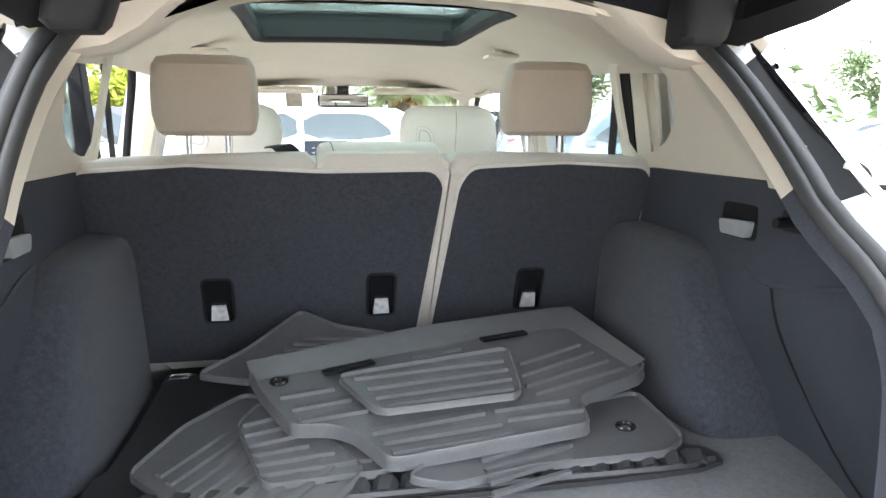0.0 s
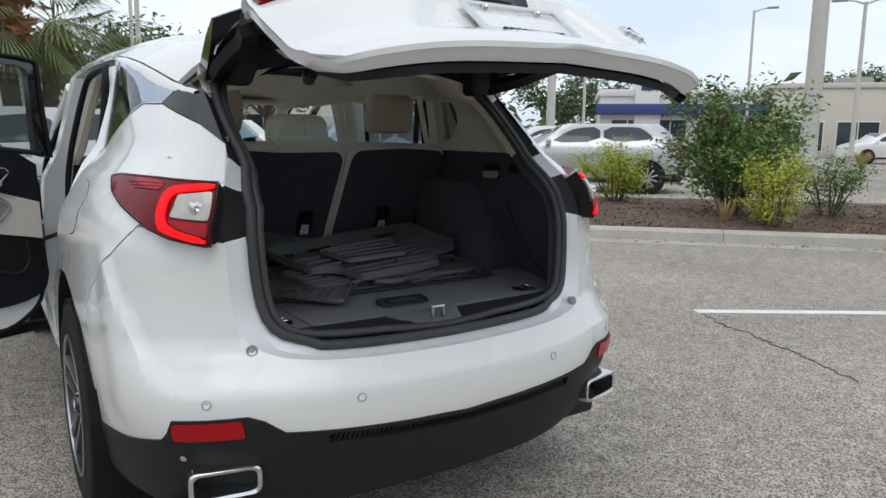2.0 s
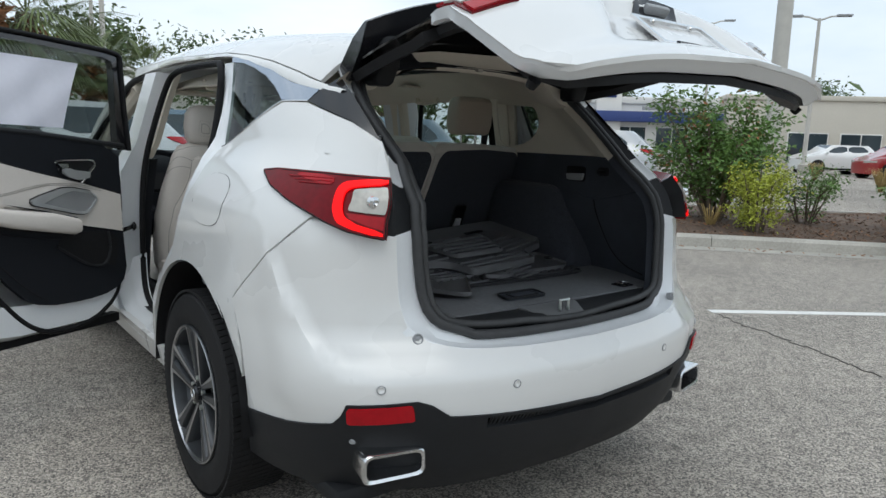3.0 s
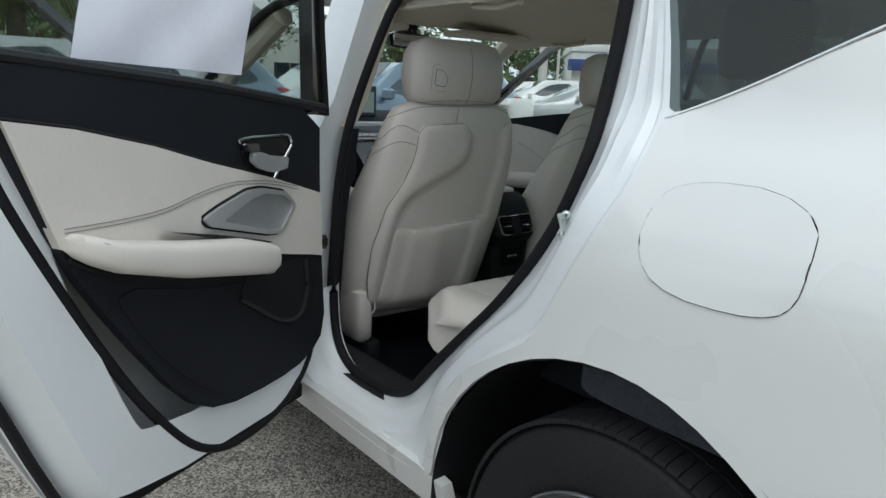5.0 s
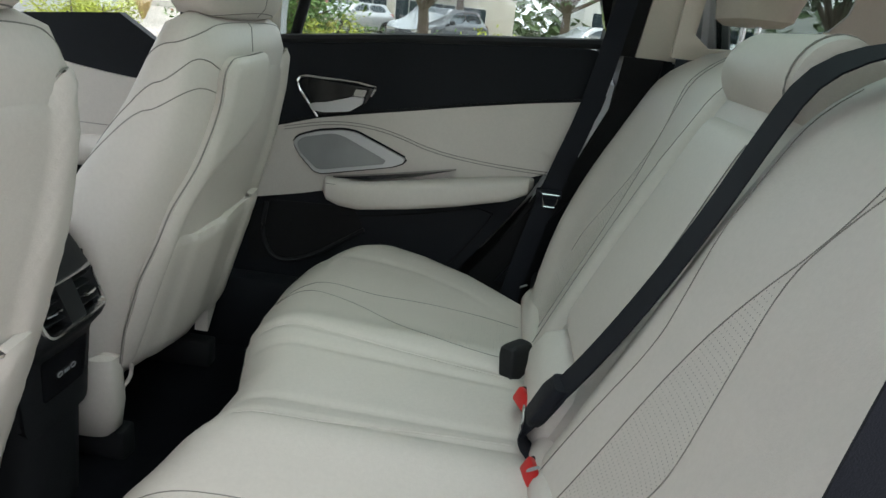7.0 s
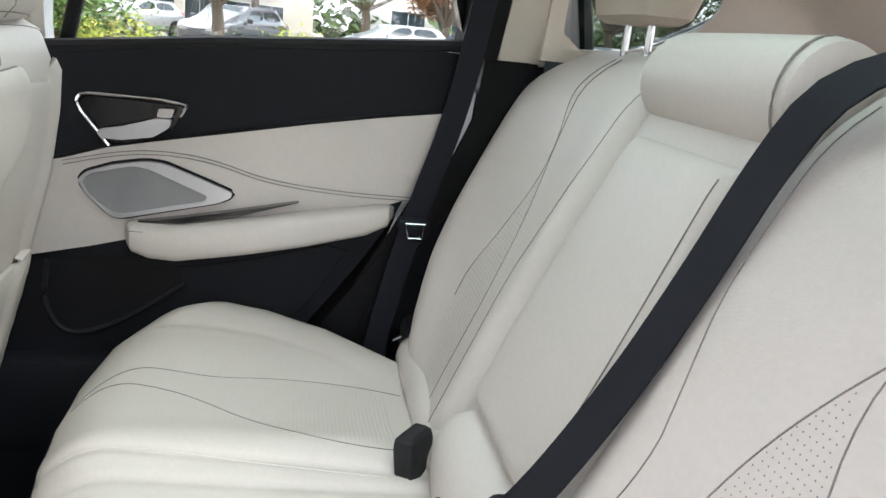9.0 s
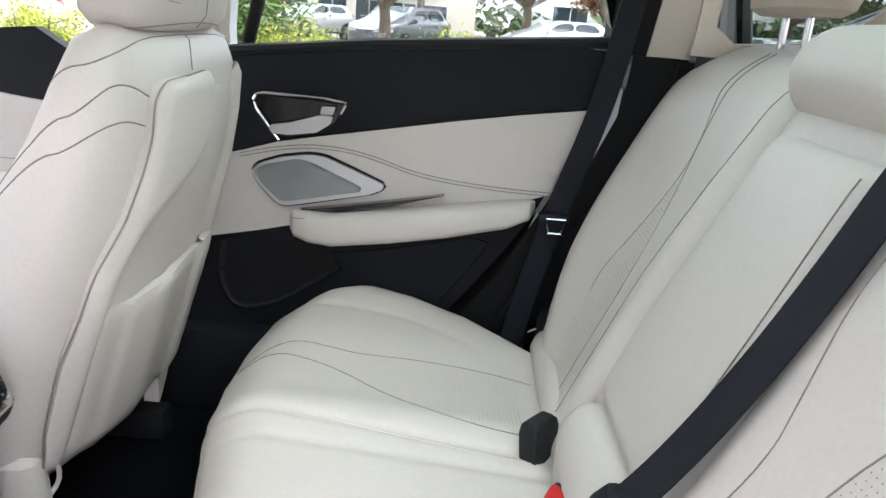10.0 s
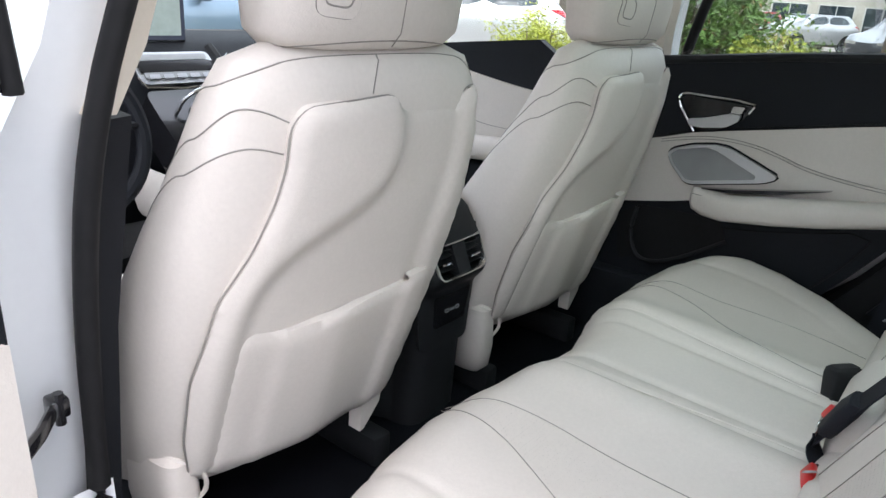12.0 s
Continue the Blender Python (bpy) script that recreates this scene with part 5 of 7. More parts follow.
def vent_fn(d=0.0):
    def fn(x, z):
        q = abs(x - CX) / .10
        y = np.interp(z, (.55, .735, .762, .777, .845, .89, .915, .925), (2.262, 2.247, 2.224, 2.217, 2.2455, 2.275, 2.31, 2.35))
        return Vector((x, y + .035 * q ** 9 + .005 * q * q + d, z))
    return fn


vent_hole = rounded([(-.114, .781), (.031, .783), (.036, .842), (-.118, .840)], .010)
part("vent_housing", sheet(rounded([(CX - .080, .60), (CX + .080, .60), (CX + .096, .76), (CX + .099, .84), (CX + .085, .905), (CX + .06, .924), (CX - .06, .924), (CX - .085, .905), (CX - .099, .84), (CX - .096, .76)], .02), vent_fn(), .012, .16, holes=[vent_hole]), BLACK, con, smooth=60)
ring = resample(vent_hole, 72)
part("vent_bezel", loft([[vent_fn(d)(CX + (p[0] - CX) * k, .8115 + (p[1] - .8115) * m) for p in ring] for k, m, d in ((1.07, 1.13, .001), (1.06, 1.12, -.0035), (1.015, 1.03, -.0035), (.985, .98, .004), (.975, .965, .02))], cyclic=False), CHROME, con, "chrome vent surround", smooth=50)
part("vent_back", block((-.13, 2.268, .76), (.05, 2.274, .86), 0), SEAL, con)
part("vent_divider", sheet(rounded([(-.060, .774), (-.022, .774), (-.020, .848), (-.062, .848)], .003), vent_fn(.002), .012, .035), BLACK, con)
for x0, x1 in ((-.112, -.062), (-.020, .030)):
    for k in range(4):
        z = .7935 + k * .0125
        part("vent_slat", strap([vent_fn(.014)(x, z) for x in np.linspace(x0, x1, 5)], .016, .0018, (0, 1, .12)), BLACK, con)
    m = (x0 + x1) / 2
    part("vent_blade", strap([vent_fn(.026)(m, z) for z in (.785, .838)], .012, .002, (0, 1, 0)), BLACK, con)
    part("vent_tab", tube([vent_fn(.003)(m - .016, .8062), vent_fn(.001)(m, .806), vent_fn(.003)(m + .016, .8062)], .0042, 8, flat=.6), CHROME, con)
part("socket_panel", sheet(rounded([(CX - .052, .655), (CX + .052, .655), (CX + .060, .728), (CX - .060, .728)], .008), vent_fn(-.0015), .014, .006), GLOSS, con)
for x in (-.017, .017):
    c = vent_fn(-.003)(CX + x, .690)
    part("usb_port", tube([c + Vector((.006 * math.copysign(abs(math.cos(a)) ** .7, math.cos(a)), 0, .0035 * math.sin(a))) for a in np.linspace(0, math.tau, 16, endpoint=False)], .0011, 5, closed=True, up=(0, 1, 0)), GREY, con)
part("socket_marks", merge(*[block((CX - .007 + k * .005, vent_fn(-.003)(CX, .69).y - .0012, .687), (CX - .0045 + k * .005, vent_fn(-.003)(CX, .69).y, .693), 0) for k in range(3)]), GREY, con)
part("console_skirt", sections([(.41, CX, 2.47, .085, .20), (.60, CX, 2.46, .082, .20), (.74, CX, 2.46, .078, .19)], 30, 5), BLACK, con)

# ---- dashboard, wheel, screen, mirror, visors ----
dash = part("dashboard", loft([[Vector((x, y, z)) for y, z in ((3.38, .62), (3.24, .74), (3.21, .90), (3.22, 1.02), (3.25, 1.09), (3.31, 1.14), (3.40, 1.168), (3.49, 1.165), (3.56, 1.12), (3.66, 1.08), (3.66, .6))] for x in np.linspace(-.76, .76, 14)], caps=True), TRIM, car, "dark dashboard with a centre screen")
part("dash_pad", loft([[Vector((x, y, z)) for y, z in ((3.225, .82), (3.19, .86), (3.185, .93), (3.215, .97))] for x in np.linspace(.14, .75, 10)], closed=False), LEATHER, dash)
part("side_vent", tube([(.125, 3.205, 1.03), (.108, 3.225, 1.09), (.118, 3.240, 1.115), (.150, 3.20, 1.02)], .004, 6, closed=True), CHROME, dash)
part("dash_seam", tube([(x, 3.405, 1.1685) for x in np.linspace(.10, .74, 12)], .0012, 5), STITCH, dash)
part("stack_surround", tube(soften([(CX + .14, 3.30, 1.13), (CX + .165, 3.22, 1.04), (CX + .16, 3.14, .95), (CX + .12, 3.05, .86)], 2, False), .016, 8), BLACK, dash)
CS = CX - .035
part("screen", block((CS - .115, 3.31, 1.138), (CS + .115, 3.335, 1.285), .010), GLOSS, dash)
LIT = mat("lit_display", (.02, .024, .034), .2, vary=.3, emit=.5)
part("screen_face", block((CS - .108, 3.3075, 1.148), (CS + .108, 3.3105, 1.277), 0), LIT, dash)
part("screen_window", block((CS - .02, 3.305, 1.160), (CS + .095, 3.3078, 1.255), 0), mat("grey_green_display", (.16, .20, .19), .25, vary=.1, scale=30, emit=.35), dash)
for k in range(4):
    part("screen_mark", block((CS - .075, 3.3055, 1.17 + k * .024), (CS - .058, 3.3078, 1.177 + k * .024), 0), GREY, dash)
stack = lambda x, z: Vector((x, 3.20 + (z - 1.0) * .75, z))
part("climate_panel", sheet(rounded([(CX - .115, 1.035), (CX + .125, 1.035), (CX + .12, 1.112), (CX - .12, 1.112)], .02), stack, .03, .03, .012), ALU, dash, "silver climate control panel")
part("climate_window", sheet(rounded([(CX - .108, 1.062), (CX + .112, 1.062), (CX + .112, 1.088), (CX - .11, 1.088)], .006), stack, .03, .005, .0175), GLOSS, dash)
for z, w in ((1.055, .10), (1.098, .105)):
    part("panel_band", sheet(rounded([(CX - w, z - .007), (CX + w, z - .007), (CX + w, z + .007), (CX - w, z + .007)], .005), stack, .03, .005, .016), GREY, dash)
for k in range(5):
    part("button", sheet(rounded([(CX - .09 + k * .04, 1.046), (CX - .06 + k * .04, 1.046), (CX - .06 + k * .04, 1.056), (CX - .09 + k * .04, 1.056)], .002), stack, .02, .005, .019), ALU, dash)
part("climate_trim", tube([stack(CX + x, z) - Vector((0, .014, 0)) for x, z in ((-.12, 1.06), (-.105, 1.035), (0, 1.029), (.115, 1.035), (.128, 1.07))], .004, 6), CHROME, dash)
part("console_front", sheet(rounded([(CX - .12, .80), (CX + .12, .80), (CX + .13, 1.03), (CX - .13, 1.03)], .02), lambda x, z: Vector((x, 3.185 - (1.03 - z) * 1.1, z)), .05, .10), GLOSS, dash)
rot = Matrix.Translation((CX, 3.135, .995)) @ Matrix.Rotation(radians(38), 4, "X")
part("selector_ring", turned(tube([(.062 * math.cos(a), 0, .062 * math.sin(a) - (.03 * max(0, -math.sin(a)) ** 3)) for a in np.linspace(0, math.tau, 48, endpoint=False)], .0055, 8, closed=True, up=(0, 1, 0)), rot), CHROME, dash, "chrome mode selector ring")
part("selector_knob", turned(turned(lathe([(.0, .030), (-.022, .028), (-.026, .022), (-.024, .0)], 30), Matrix.Rotation(radians(90), 4, "Z")), rot), ALU, dash)
part("selector_face", turned(turned(lathe([(-.0245, .021), (-.0265, .018), (-.0265, .0)], 30), Matrix.Rotation(radians(90), 4, "Z")), rot), CLEAR, dash)
part("shift_panel", block((CX - .07, 2.95, .80), (CX + .07, 3.10, .895), .012), BLACK, dash)
part("knee_pad", loft([[Vector((CX - .125 - .02 * k, y, .74 + .07 * math.sin(a) + .05 * (y - 2.7))) - Vector((.028 * math.cos(a), 0, 0)) for a in np.linspace(0, math.tau, 16, endpoint=False)] for y, k in ((2.66, 0), (2.85, .3), (3.05, .6), (3.2, 1))], caps=True), LEATHER, dash, "beige leather console side")
sw = Matrix.Translation((-.51, 2.93, 1.0)) @ Matrix.Rotation(radians(-24), 4, "X")
wheel_rim = part("steering_wheel", tube([sw @ Vector((.183 * math.cos(a), 0, .183 * math.sin(a))) for a in np.linspace(0, math.tau, 48, endpoint=False)], .0165, 10, closed=True, up=(0, 1, .2)), TRIM, car, "black leather steering wheel")
part("wheel_boss", turned(sections([(-.05, 0, .02, .06, .03), (0, 0, .02, .085, .035), (.05, 0, .02, .07, .03)], 24, 3), sw), BLACK, wheel_rim)
for a in (0, math.pi, -math.pi / 2):
    part("wheel_spoke", tube([sw @ Vector((.06 * math.cos(a), .01, .06 * math.sin(a))), sw @ Vector((.18 * math.cos(a), 0, .18 * math.sin(a)))], .014, 8, flat=.6), BLACK, wheel_rim)
    part("spoke_trim", tube([sw @ Vector((.07 * math.cos(a), -.006, .07 * math.sin(a))), sw @ Vector((.15 * math.cos(a), -.008, .15 * math.sin(a)))], .004, 6), CHROME, wheel_rim)
mir = part("rear_view_mirror", sections([(1.445, 0, 2.98, .10, .012), (1.45, 0, 2.98, .118, .02), (1.50, 0, 2.985, .12, .02), (1.507, 0, 2.985, .10, .012)], 32, 4), GLOSS, car, "rear-view mirror")
part("mirror_glass", block((-.11, 2.957, 1.453), (.11, 2.9605, 1.50), .006), MIRROR, mir)
part("mirror_stalk", block((-.03, 2.98, 1.50), (.03, 3.06, 1.56), .01), GLOSS, mir)
for s in (-1, 1):
    vs = part("sun_visor", block((s * .34 - .20, 2.80, 1.505), (s * .34 + .20, 2.955, 1.530), .011, m=Matrix.Translation((0, 0, 0))), BEIGE, car, "beige sun visor")
    part("visor_hinge", block((s * .34 - .02, 2.94, 1.52), (s * .34 + .02, 2.975, 1.545), .005), BEIGE_P, vs)
    for y in (1.80, 2.62):
        part("grab_handle", tube([(s * .60, y - .10, 1.535), (s * .585, y - .085, 1.495), (s * .58, y, 1.487), (s * .585, y + .085, 1.495), (s * .60, y + .10, 1.535)], .012, 8, flat=.7), BEIGE_P, car, "beige grab handle")
for s in (-1, 1):
    part("dome_lamp", block((s * .44 - .05, 1.72, 1.560), (s * .44 + .05, 1.80, 1.572), .006), BEIGE_P, car)
part("cargo_lamp", block((-.014, .645, 1.552), (.014, .665, 1.5655), .004), CLEAR, car, "small cargo lamp")


# ---- doors ----
def door(hinge, along, into, lift, sg, rear=True):
    """A side door built in its own plane: a runs from the hinge, z up, n towards the cabin."""
    A, N, O = Vector(along), Vector(into), Vector(hinge)

    def at(n0=0.0, curve=0.0):
        return lambda a, z: O + A * a + N * (n0 + curve * math.sin(min(1, max(0, (z - .4) / .85)) * math.pi)) + Vector((0, 0, z + lift))

    def plate(pts, n0, thick, step=.05, curve=0.0, holes=()):
        return sheet(pts, at(n0, curve), step, sg * thick, 0.0, holes)
    shell = [(.02, .40), (.79, .40), (.845, .50), (.94, .74), (1.03, .95), (1.065, 1.12), (1.06, 1.27), (.06, 1.215), (.02, .9)]
    d = part("rear_door", plate(soften(shell, 1), -.155, .012, .06, -.03), WHITE, car, "white open rear door with beige and black trim" if sg < 0 else "white rear door with beige and black trim")
    inner = [(.06, .43), (.775, .43), (.83, .52), (.922, .75), (1.01, .96), (1.045, 1.12), (1.04, 1.27), (.07, 1.215), (.045, .9)]
    ro, ri = [resample(soften(p, 1), 80) for p in (shell, inner)]
    part("door_shell", loft([[at(n)(p[0], p[1]) for p in loop] for loop, n in ((ro, -.15), (ro, -.135), (ri, -.06), ([Vector((.5 + (p[0] - .5) * .95, .9 + (p[1] - .9) * .96)) for p in ri], -.02), ([Vector((.5 + (p[0] - .5) * .7, .9 + (p[1] - .9) * .7)) for p in ri], -.018))]), JAMB, d, "white painted door edge")
    seal = resample(soften([(.09, .58), (.156, .490), (.269, .435), (.416, .425), (.50, .445), (.575, .495), (.68, .62), (.772, .763), (.867, .935), (.95, 1.10), (.985, 1.20), (.97, 1.25), (.09, 1.21), (.08, .9)], 2), 90)
    part("door_gasket", tube([at(-.025)(p[0], p[1]) for p in seal], .012, 8, closed=True), SEAL, d, smooth=70)
    part("edge_strip", tube([at(-.10)(p[0], p[1]) for p in resample(soften([(.70, .395), (.80, .40), (.86, .52), (.945, .74), (.995, .86), (1.03, .94)], 1, False), 24, False)], .014, 8, flat=.7), SEAL, d)
    part("lower_strip", plate([(.05, .385), (.80, .385), (.84, .43), (.80, .425), (.05, .425)], -.09, .05), SEAL, d)
    # trim: black carrier, beige field, armrest
    trim = soften([(.10, 1.23), (.52, 1.275), (.97, 1.31), (.975, 1.24), (.955, 1.19), (.86, .97), (.77, .83), (.60, .61), (.50, .555), (.30, .545), (.16, .56), (.075, .62), (.09, .80), (.10, 1.0)], 1)
    t = part("door_trim", plate(trim, .006, .03, .05), TRIM, d, "black door trim")
    k = 0.0 if sg < 0 else .015
    top_edge = [(.955, 1.212), (.83, 1.195), (.663, 1.158), (.509, 1.114), (.303, 1.063), (.137, 1.014)] if sg < 0 else [(.95, 1.180), (.806, 1.159), (.674, 1.136), (.524, 1.107), (.386, 1.081), (.308, 1.065), (.235, 1.042), (.12, 1.012)]
    part("door_lining", plate(top_edge + [(.105, 1.004), (.10, .835), (.148, .847), (.277, .874), (.36, .895), (.60, .94), (.82, .98), (.875, 1.0)], .014, .02, .04), LEATHER, t, "beige leather door lining")
    part("lining_shadow_gap", tube([at(.009)(p[0], p[1] + .003) for p in resample(top_edge, 40, False)], .004, 6), SEAL, t)
    for dz in (0, -.007):
        q = [(.865, 1.033), (.732, 1.031), (.634, 1.037), (.558, 1.057), (.454, 1.071), (.36, 1.063), (.303, 1.056), (.21, 1.033)] if sg < 0 else [(.90, 1.004), (.772, 1.006), (.658, 1.015), (.58, 1.028), (.525, 1.047), (.46, 1.062), (.386, 1.066), (.318, 1.058), (.23, 1.036)]
        part("seam", tube([at(.0155)(p[0], p[1] + dz) for p in resample(soften(q, 2, False), 40, False)], .0009, 5), STITCH, t)
    arm = []
    ARM = ((.343, .872, .900, .03), (.350, .858, .915, .055), (.38, .852, .926, .066), (.464, .868, .950, .068), (.64, .902, .976, .068), (.794, .946, 1.004, .066), (.835, .966, 1.020, .060), (.858, .982, 1.026, .044), (.868, .995, 1.018, .02)) if sg < 0 else ((.342, .900, .922, .02), (.345, .888, .929, .042), (.354, .876, .932, .055), (.385, .866, .931, .064), (.433, .862, .929, .066), (.555, .879, .949, .066), (.665, .900, .968, .066), (.79, .930, .987, .062), (.835, .950, .991, .05), (.848, .968, .985, .02))
    for a, z0, z1, n in ARM:
        c, h = (z0 + z1) / 2, (z1 - z0) / 2
        arm.append([at(.0)(a, c) + N * (.008 + (n + .004) * (.5 + .5 * math.copysign(abs(math.cos(q)) ** .75, math.cos(q)))) + Vector((0, 0, h * math.copysign(abs(math.sin(q)) ** .55, math.sin(q)))) for q in np.linspace(0, math.tau, 24, endpoint=False)])
    ar = part("armrest", loft(arm, caps=True), LEATHER, t, "padded beige armrest")
    part("seam", tube([at(.070)(p[0], p[1]) for p in resample([(p[0], p[2] - .010) for p in ARM[2:-2]], 20, False)], .0009, 5), STITCH, ar)
    part("armrest_groove", tube([at(.012)(p[0], p[1] - .004) for p in resample([(p[0], p[1]) for p in ARM[1:-1]], 24, False)], .005, 6), SEAL, ar)
    slot = [(.345, .920), (.386, .932), (.505, .963), (.663, .997), (.505, .953), (.386, .922)] if sg < 0 else [(.36, .931), (.446, .945), (.553, .965), (.66, .986), (.553, .955), (.446, .935)]
    part("switch_panel", plate(slot, .040, .022, .03), GLOSS, ar)
    # inner handle in its bezel
    lip = [(.424, 1.150), (.424, 1.159), (.38, 1.163), (.26, 1.163), (.245, 1.160), (.231, 1.141), (.303, 1.064)] if sg < 0 else [(.437, 1.132), (.450, 1.154), (.408, 1.160), (.280, 1.163), (.263, 1.158), (.258, 1.146), (.266, 1.128), (.311, 1.069)]
    hollow = [(.418, 1.155), (.255, 1.157), (.238, 1.141), (.303, 1.072), (.36, 1.085), (.405, 1.105)] if sg < 0 else [(.443, 1.150), (.275, 1.158), (.264, 1.146), (.311, 1.076), (.37, 1.083), (.425, 1.112)]
    part("handle_recess", plate(rounded(hollow, .006), .010, .004, .02), GLOSS, t)
    part("handle_bezel", tube([at(.014)(p[0], p[1]) for p in resample(lip, 48, False)], .0035, 8), CHROME, t, "chrome handle surround")
    lever = [(.372, 1.130), (.345, 1.121), (.272, 1.112), (.276, 1.086), (.33, 1.080), (.372, 1.092), (.400, 1.110), (.398, 1.128)] if sg < 0 else [(.397, 1.128), (.381, 1.122), (.335, 1.108), (.296, 1.101), (.300, 1.086), (.334, 1.084), (.392, 1.093), (.420, 1.112), (.424, 1.128)]
    part("door_handle", plate(rounded(lever, .006), .034, .014, .012), SATIN, t, "satin chrome door handle")
    part("lock_button", plate(rounded([(p[0], p[1]) for p in ((.372, 1.132), (.404, 1.130), (.420, 1.149), (.378, 1.149))] if sg < 0 else [(.398, 1.130), (.424, 1.130), (.430, 1.147), (.402, 1.146)], .004), .030, .012, .02), CHROME, t)
    # loudspeaker
    spk = [(.549, 1.004), (.50, 1.022), (.407, 1.047), (.36, 1.047), (.275, 1.030), (.240, 1.002), (.239, .985), (.280, .938), (.300, .931), (.343, .936), (.538, .985)] if sg < 0 else [(.534, .995), (.482, 1.016), (.409, 1.044), (.375, 1.046), (.318, 1.036), (.270, 1.019), (.257, 1.004), (.272, .976), (.312, .937), (.331, .934), (.504, .972), (.530, .984)]
    cone = [(.494, .990), (.40, 1.026), (.354, 1.034), (.280, 1.020), (.248, .997), (.250, .982), (.290, .941), (.333, .944)] if sg < 0 else [(.488, .986), (.381, 1.032), (.354, 1.036), (.281, 1.018), (.264, 1.003), (.276, .978), (.316, .944), (.331, .943), (.483, .976)]
    part("loudspeaker", plate(rounded(cone, .010), .022, .010, .03), SPEAKER, t, "grey loudspeaker grille")
    part("speaker_bezel", plate(rounded(spk, .010), .027, .014, .025, holes=[rounded(cone, .010)]), SATIN, t, "satin chrome speaker wing")
    part("speaker_ring", tube([at(.0155)(p[0], p[1]) for p in resample(rounded([(.40 + (p[0] - .40) * 1.02, .99 + (p[1] - .99) * 1.04) for p in spk], .010), 60)], .003, 6, closed=True), SEAL, t)
    # map pocket
    pocket = [(.12, .80), (.175, .845), (.26, .850), (.40, .855), (.43, .80), (.372, .765), (.30, .715), (.23, .686), (.194, .700), (.14, .672)]
    part("door_pocket", plate(rounded([(p[0] + k, p[1]) for p in pocket], .02), .009, .004, .04), SEAL, t)
    part("pocket_lip", tube([at(.012)(p[0] + k, p[1]) for p in resample(soften([(.178, .840), (.165, .76), (.190, .700), (.23, .688), (.30, .712), (.372, .76), (.43, .80)], 2, False), 30, False)], .006, 6), BLACK, t)
    part("trim_joint", tube([at(.0075)(p[0], p[1]) for p in resample(soften([(.372, .826), (.539, .848), (.778, .907), (.72, .81), (.663, .735), (.56, .63), (.487, .58)], 1, False), 40, False)], .0022, 5), SEAL, t)
    # window frame and glass
    fo = [(.0, 1.20), (.02, 1.40), (.035, 1.632), (.12, 1.645), (.5, 1.665), (.80, 1.672), (.885, 1.655), (.99, 1.45), (1.06, 1.26)]
    fi = [(.075, 1.215), (.08, 1.40), (.085, 1.595), (.14, 1.612), (.5, 1.632), (.78, 1.638), (.84, 1.62), (.93, 1.44), (.975, 1.30)]
    fr = [resample(fo, 70, False), resample(fi, 70, False)]
    part("window_frame", loft([[at(n)(p[0], p[1]) for p in fr[k]] for k, n in ((0, -.11), (0, -.045), (1, -.03), (1, -.07), (0, -.11))], closed=False), GLOSS, d, "gloss black window frame")
    part("window_gasket", tube([at(-.04)(p[0], p[1]) for p in resample([(p[0], p[1]) for p in fo], 70, False)], .010, 6), SEAL, d, smooth=70)
    part("window_glass", plate([(.07, 1.20), (.975, 1.27), (.97, 1.32), (.93, 1.44), (.84, 1.625), (.78, 1.64), (.5, 1.635), (.14, 1.615), (.08, 1.59)], -.065, .005, .1), GLASS, d, "tinted door glass")
    part("belt_moulding", tube([at(.0)(p[0], p[1]) for p in ((.07, 1.222), (.5, 1.272), (.98, 1.312))], .012, 8), BLACK, t)
    return d, at


TH = radians(62)
dl, at_l = door((-.90 + .097 * math.cos(TH), 2.2 - .097 * math.sin(TH), 0), (-math.sin(TH), -math.cos(TH), 0), (math.cos(TH), -math.sin(TH), 0), 0, -1)
dr, at_r = door((.712, 2.37, 0), (0, -1, 0), (-1, 0, 0), -.047, 1)
sheet_of_paper = part("paper_sheet", sheet([(.24, 1.573), (.69, 1.582), (.77, 1.311), (.33, 1.296)], lambda a, z: at_l(-.055)(a, z) + Vector((.004 * math.sin(a * 40), -.004 * math.sin(a * 23 + z * 31), 0)), .02, -.0012), PAPER, None)
tagged(sheet_of_paper, "plain white paper sheet taped on the door glass", "paper")
# hinge-side bolts and latch on the open door's edge
for a, z in ((1.0, .98), (1.01, 1.06), (.985, .90)):
    part("latch_screw", turned(lathe([(0, 0), (.004, .008), (0, .010)], 12), Matrix.Translation(at_l(-.10)(a + .05, z))), GLOSS, dl)


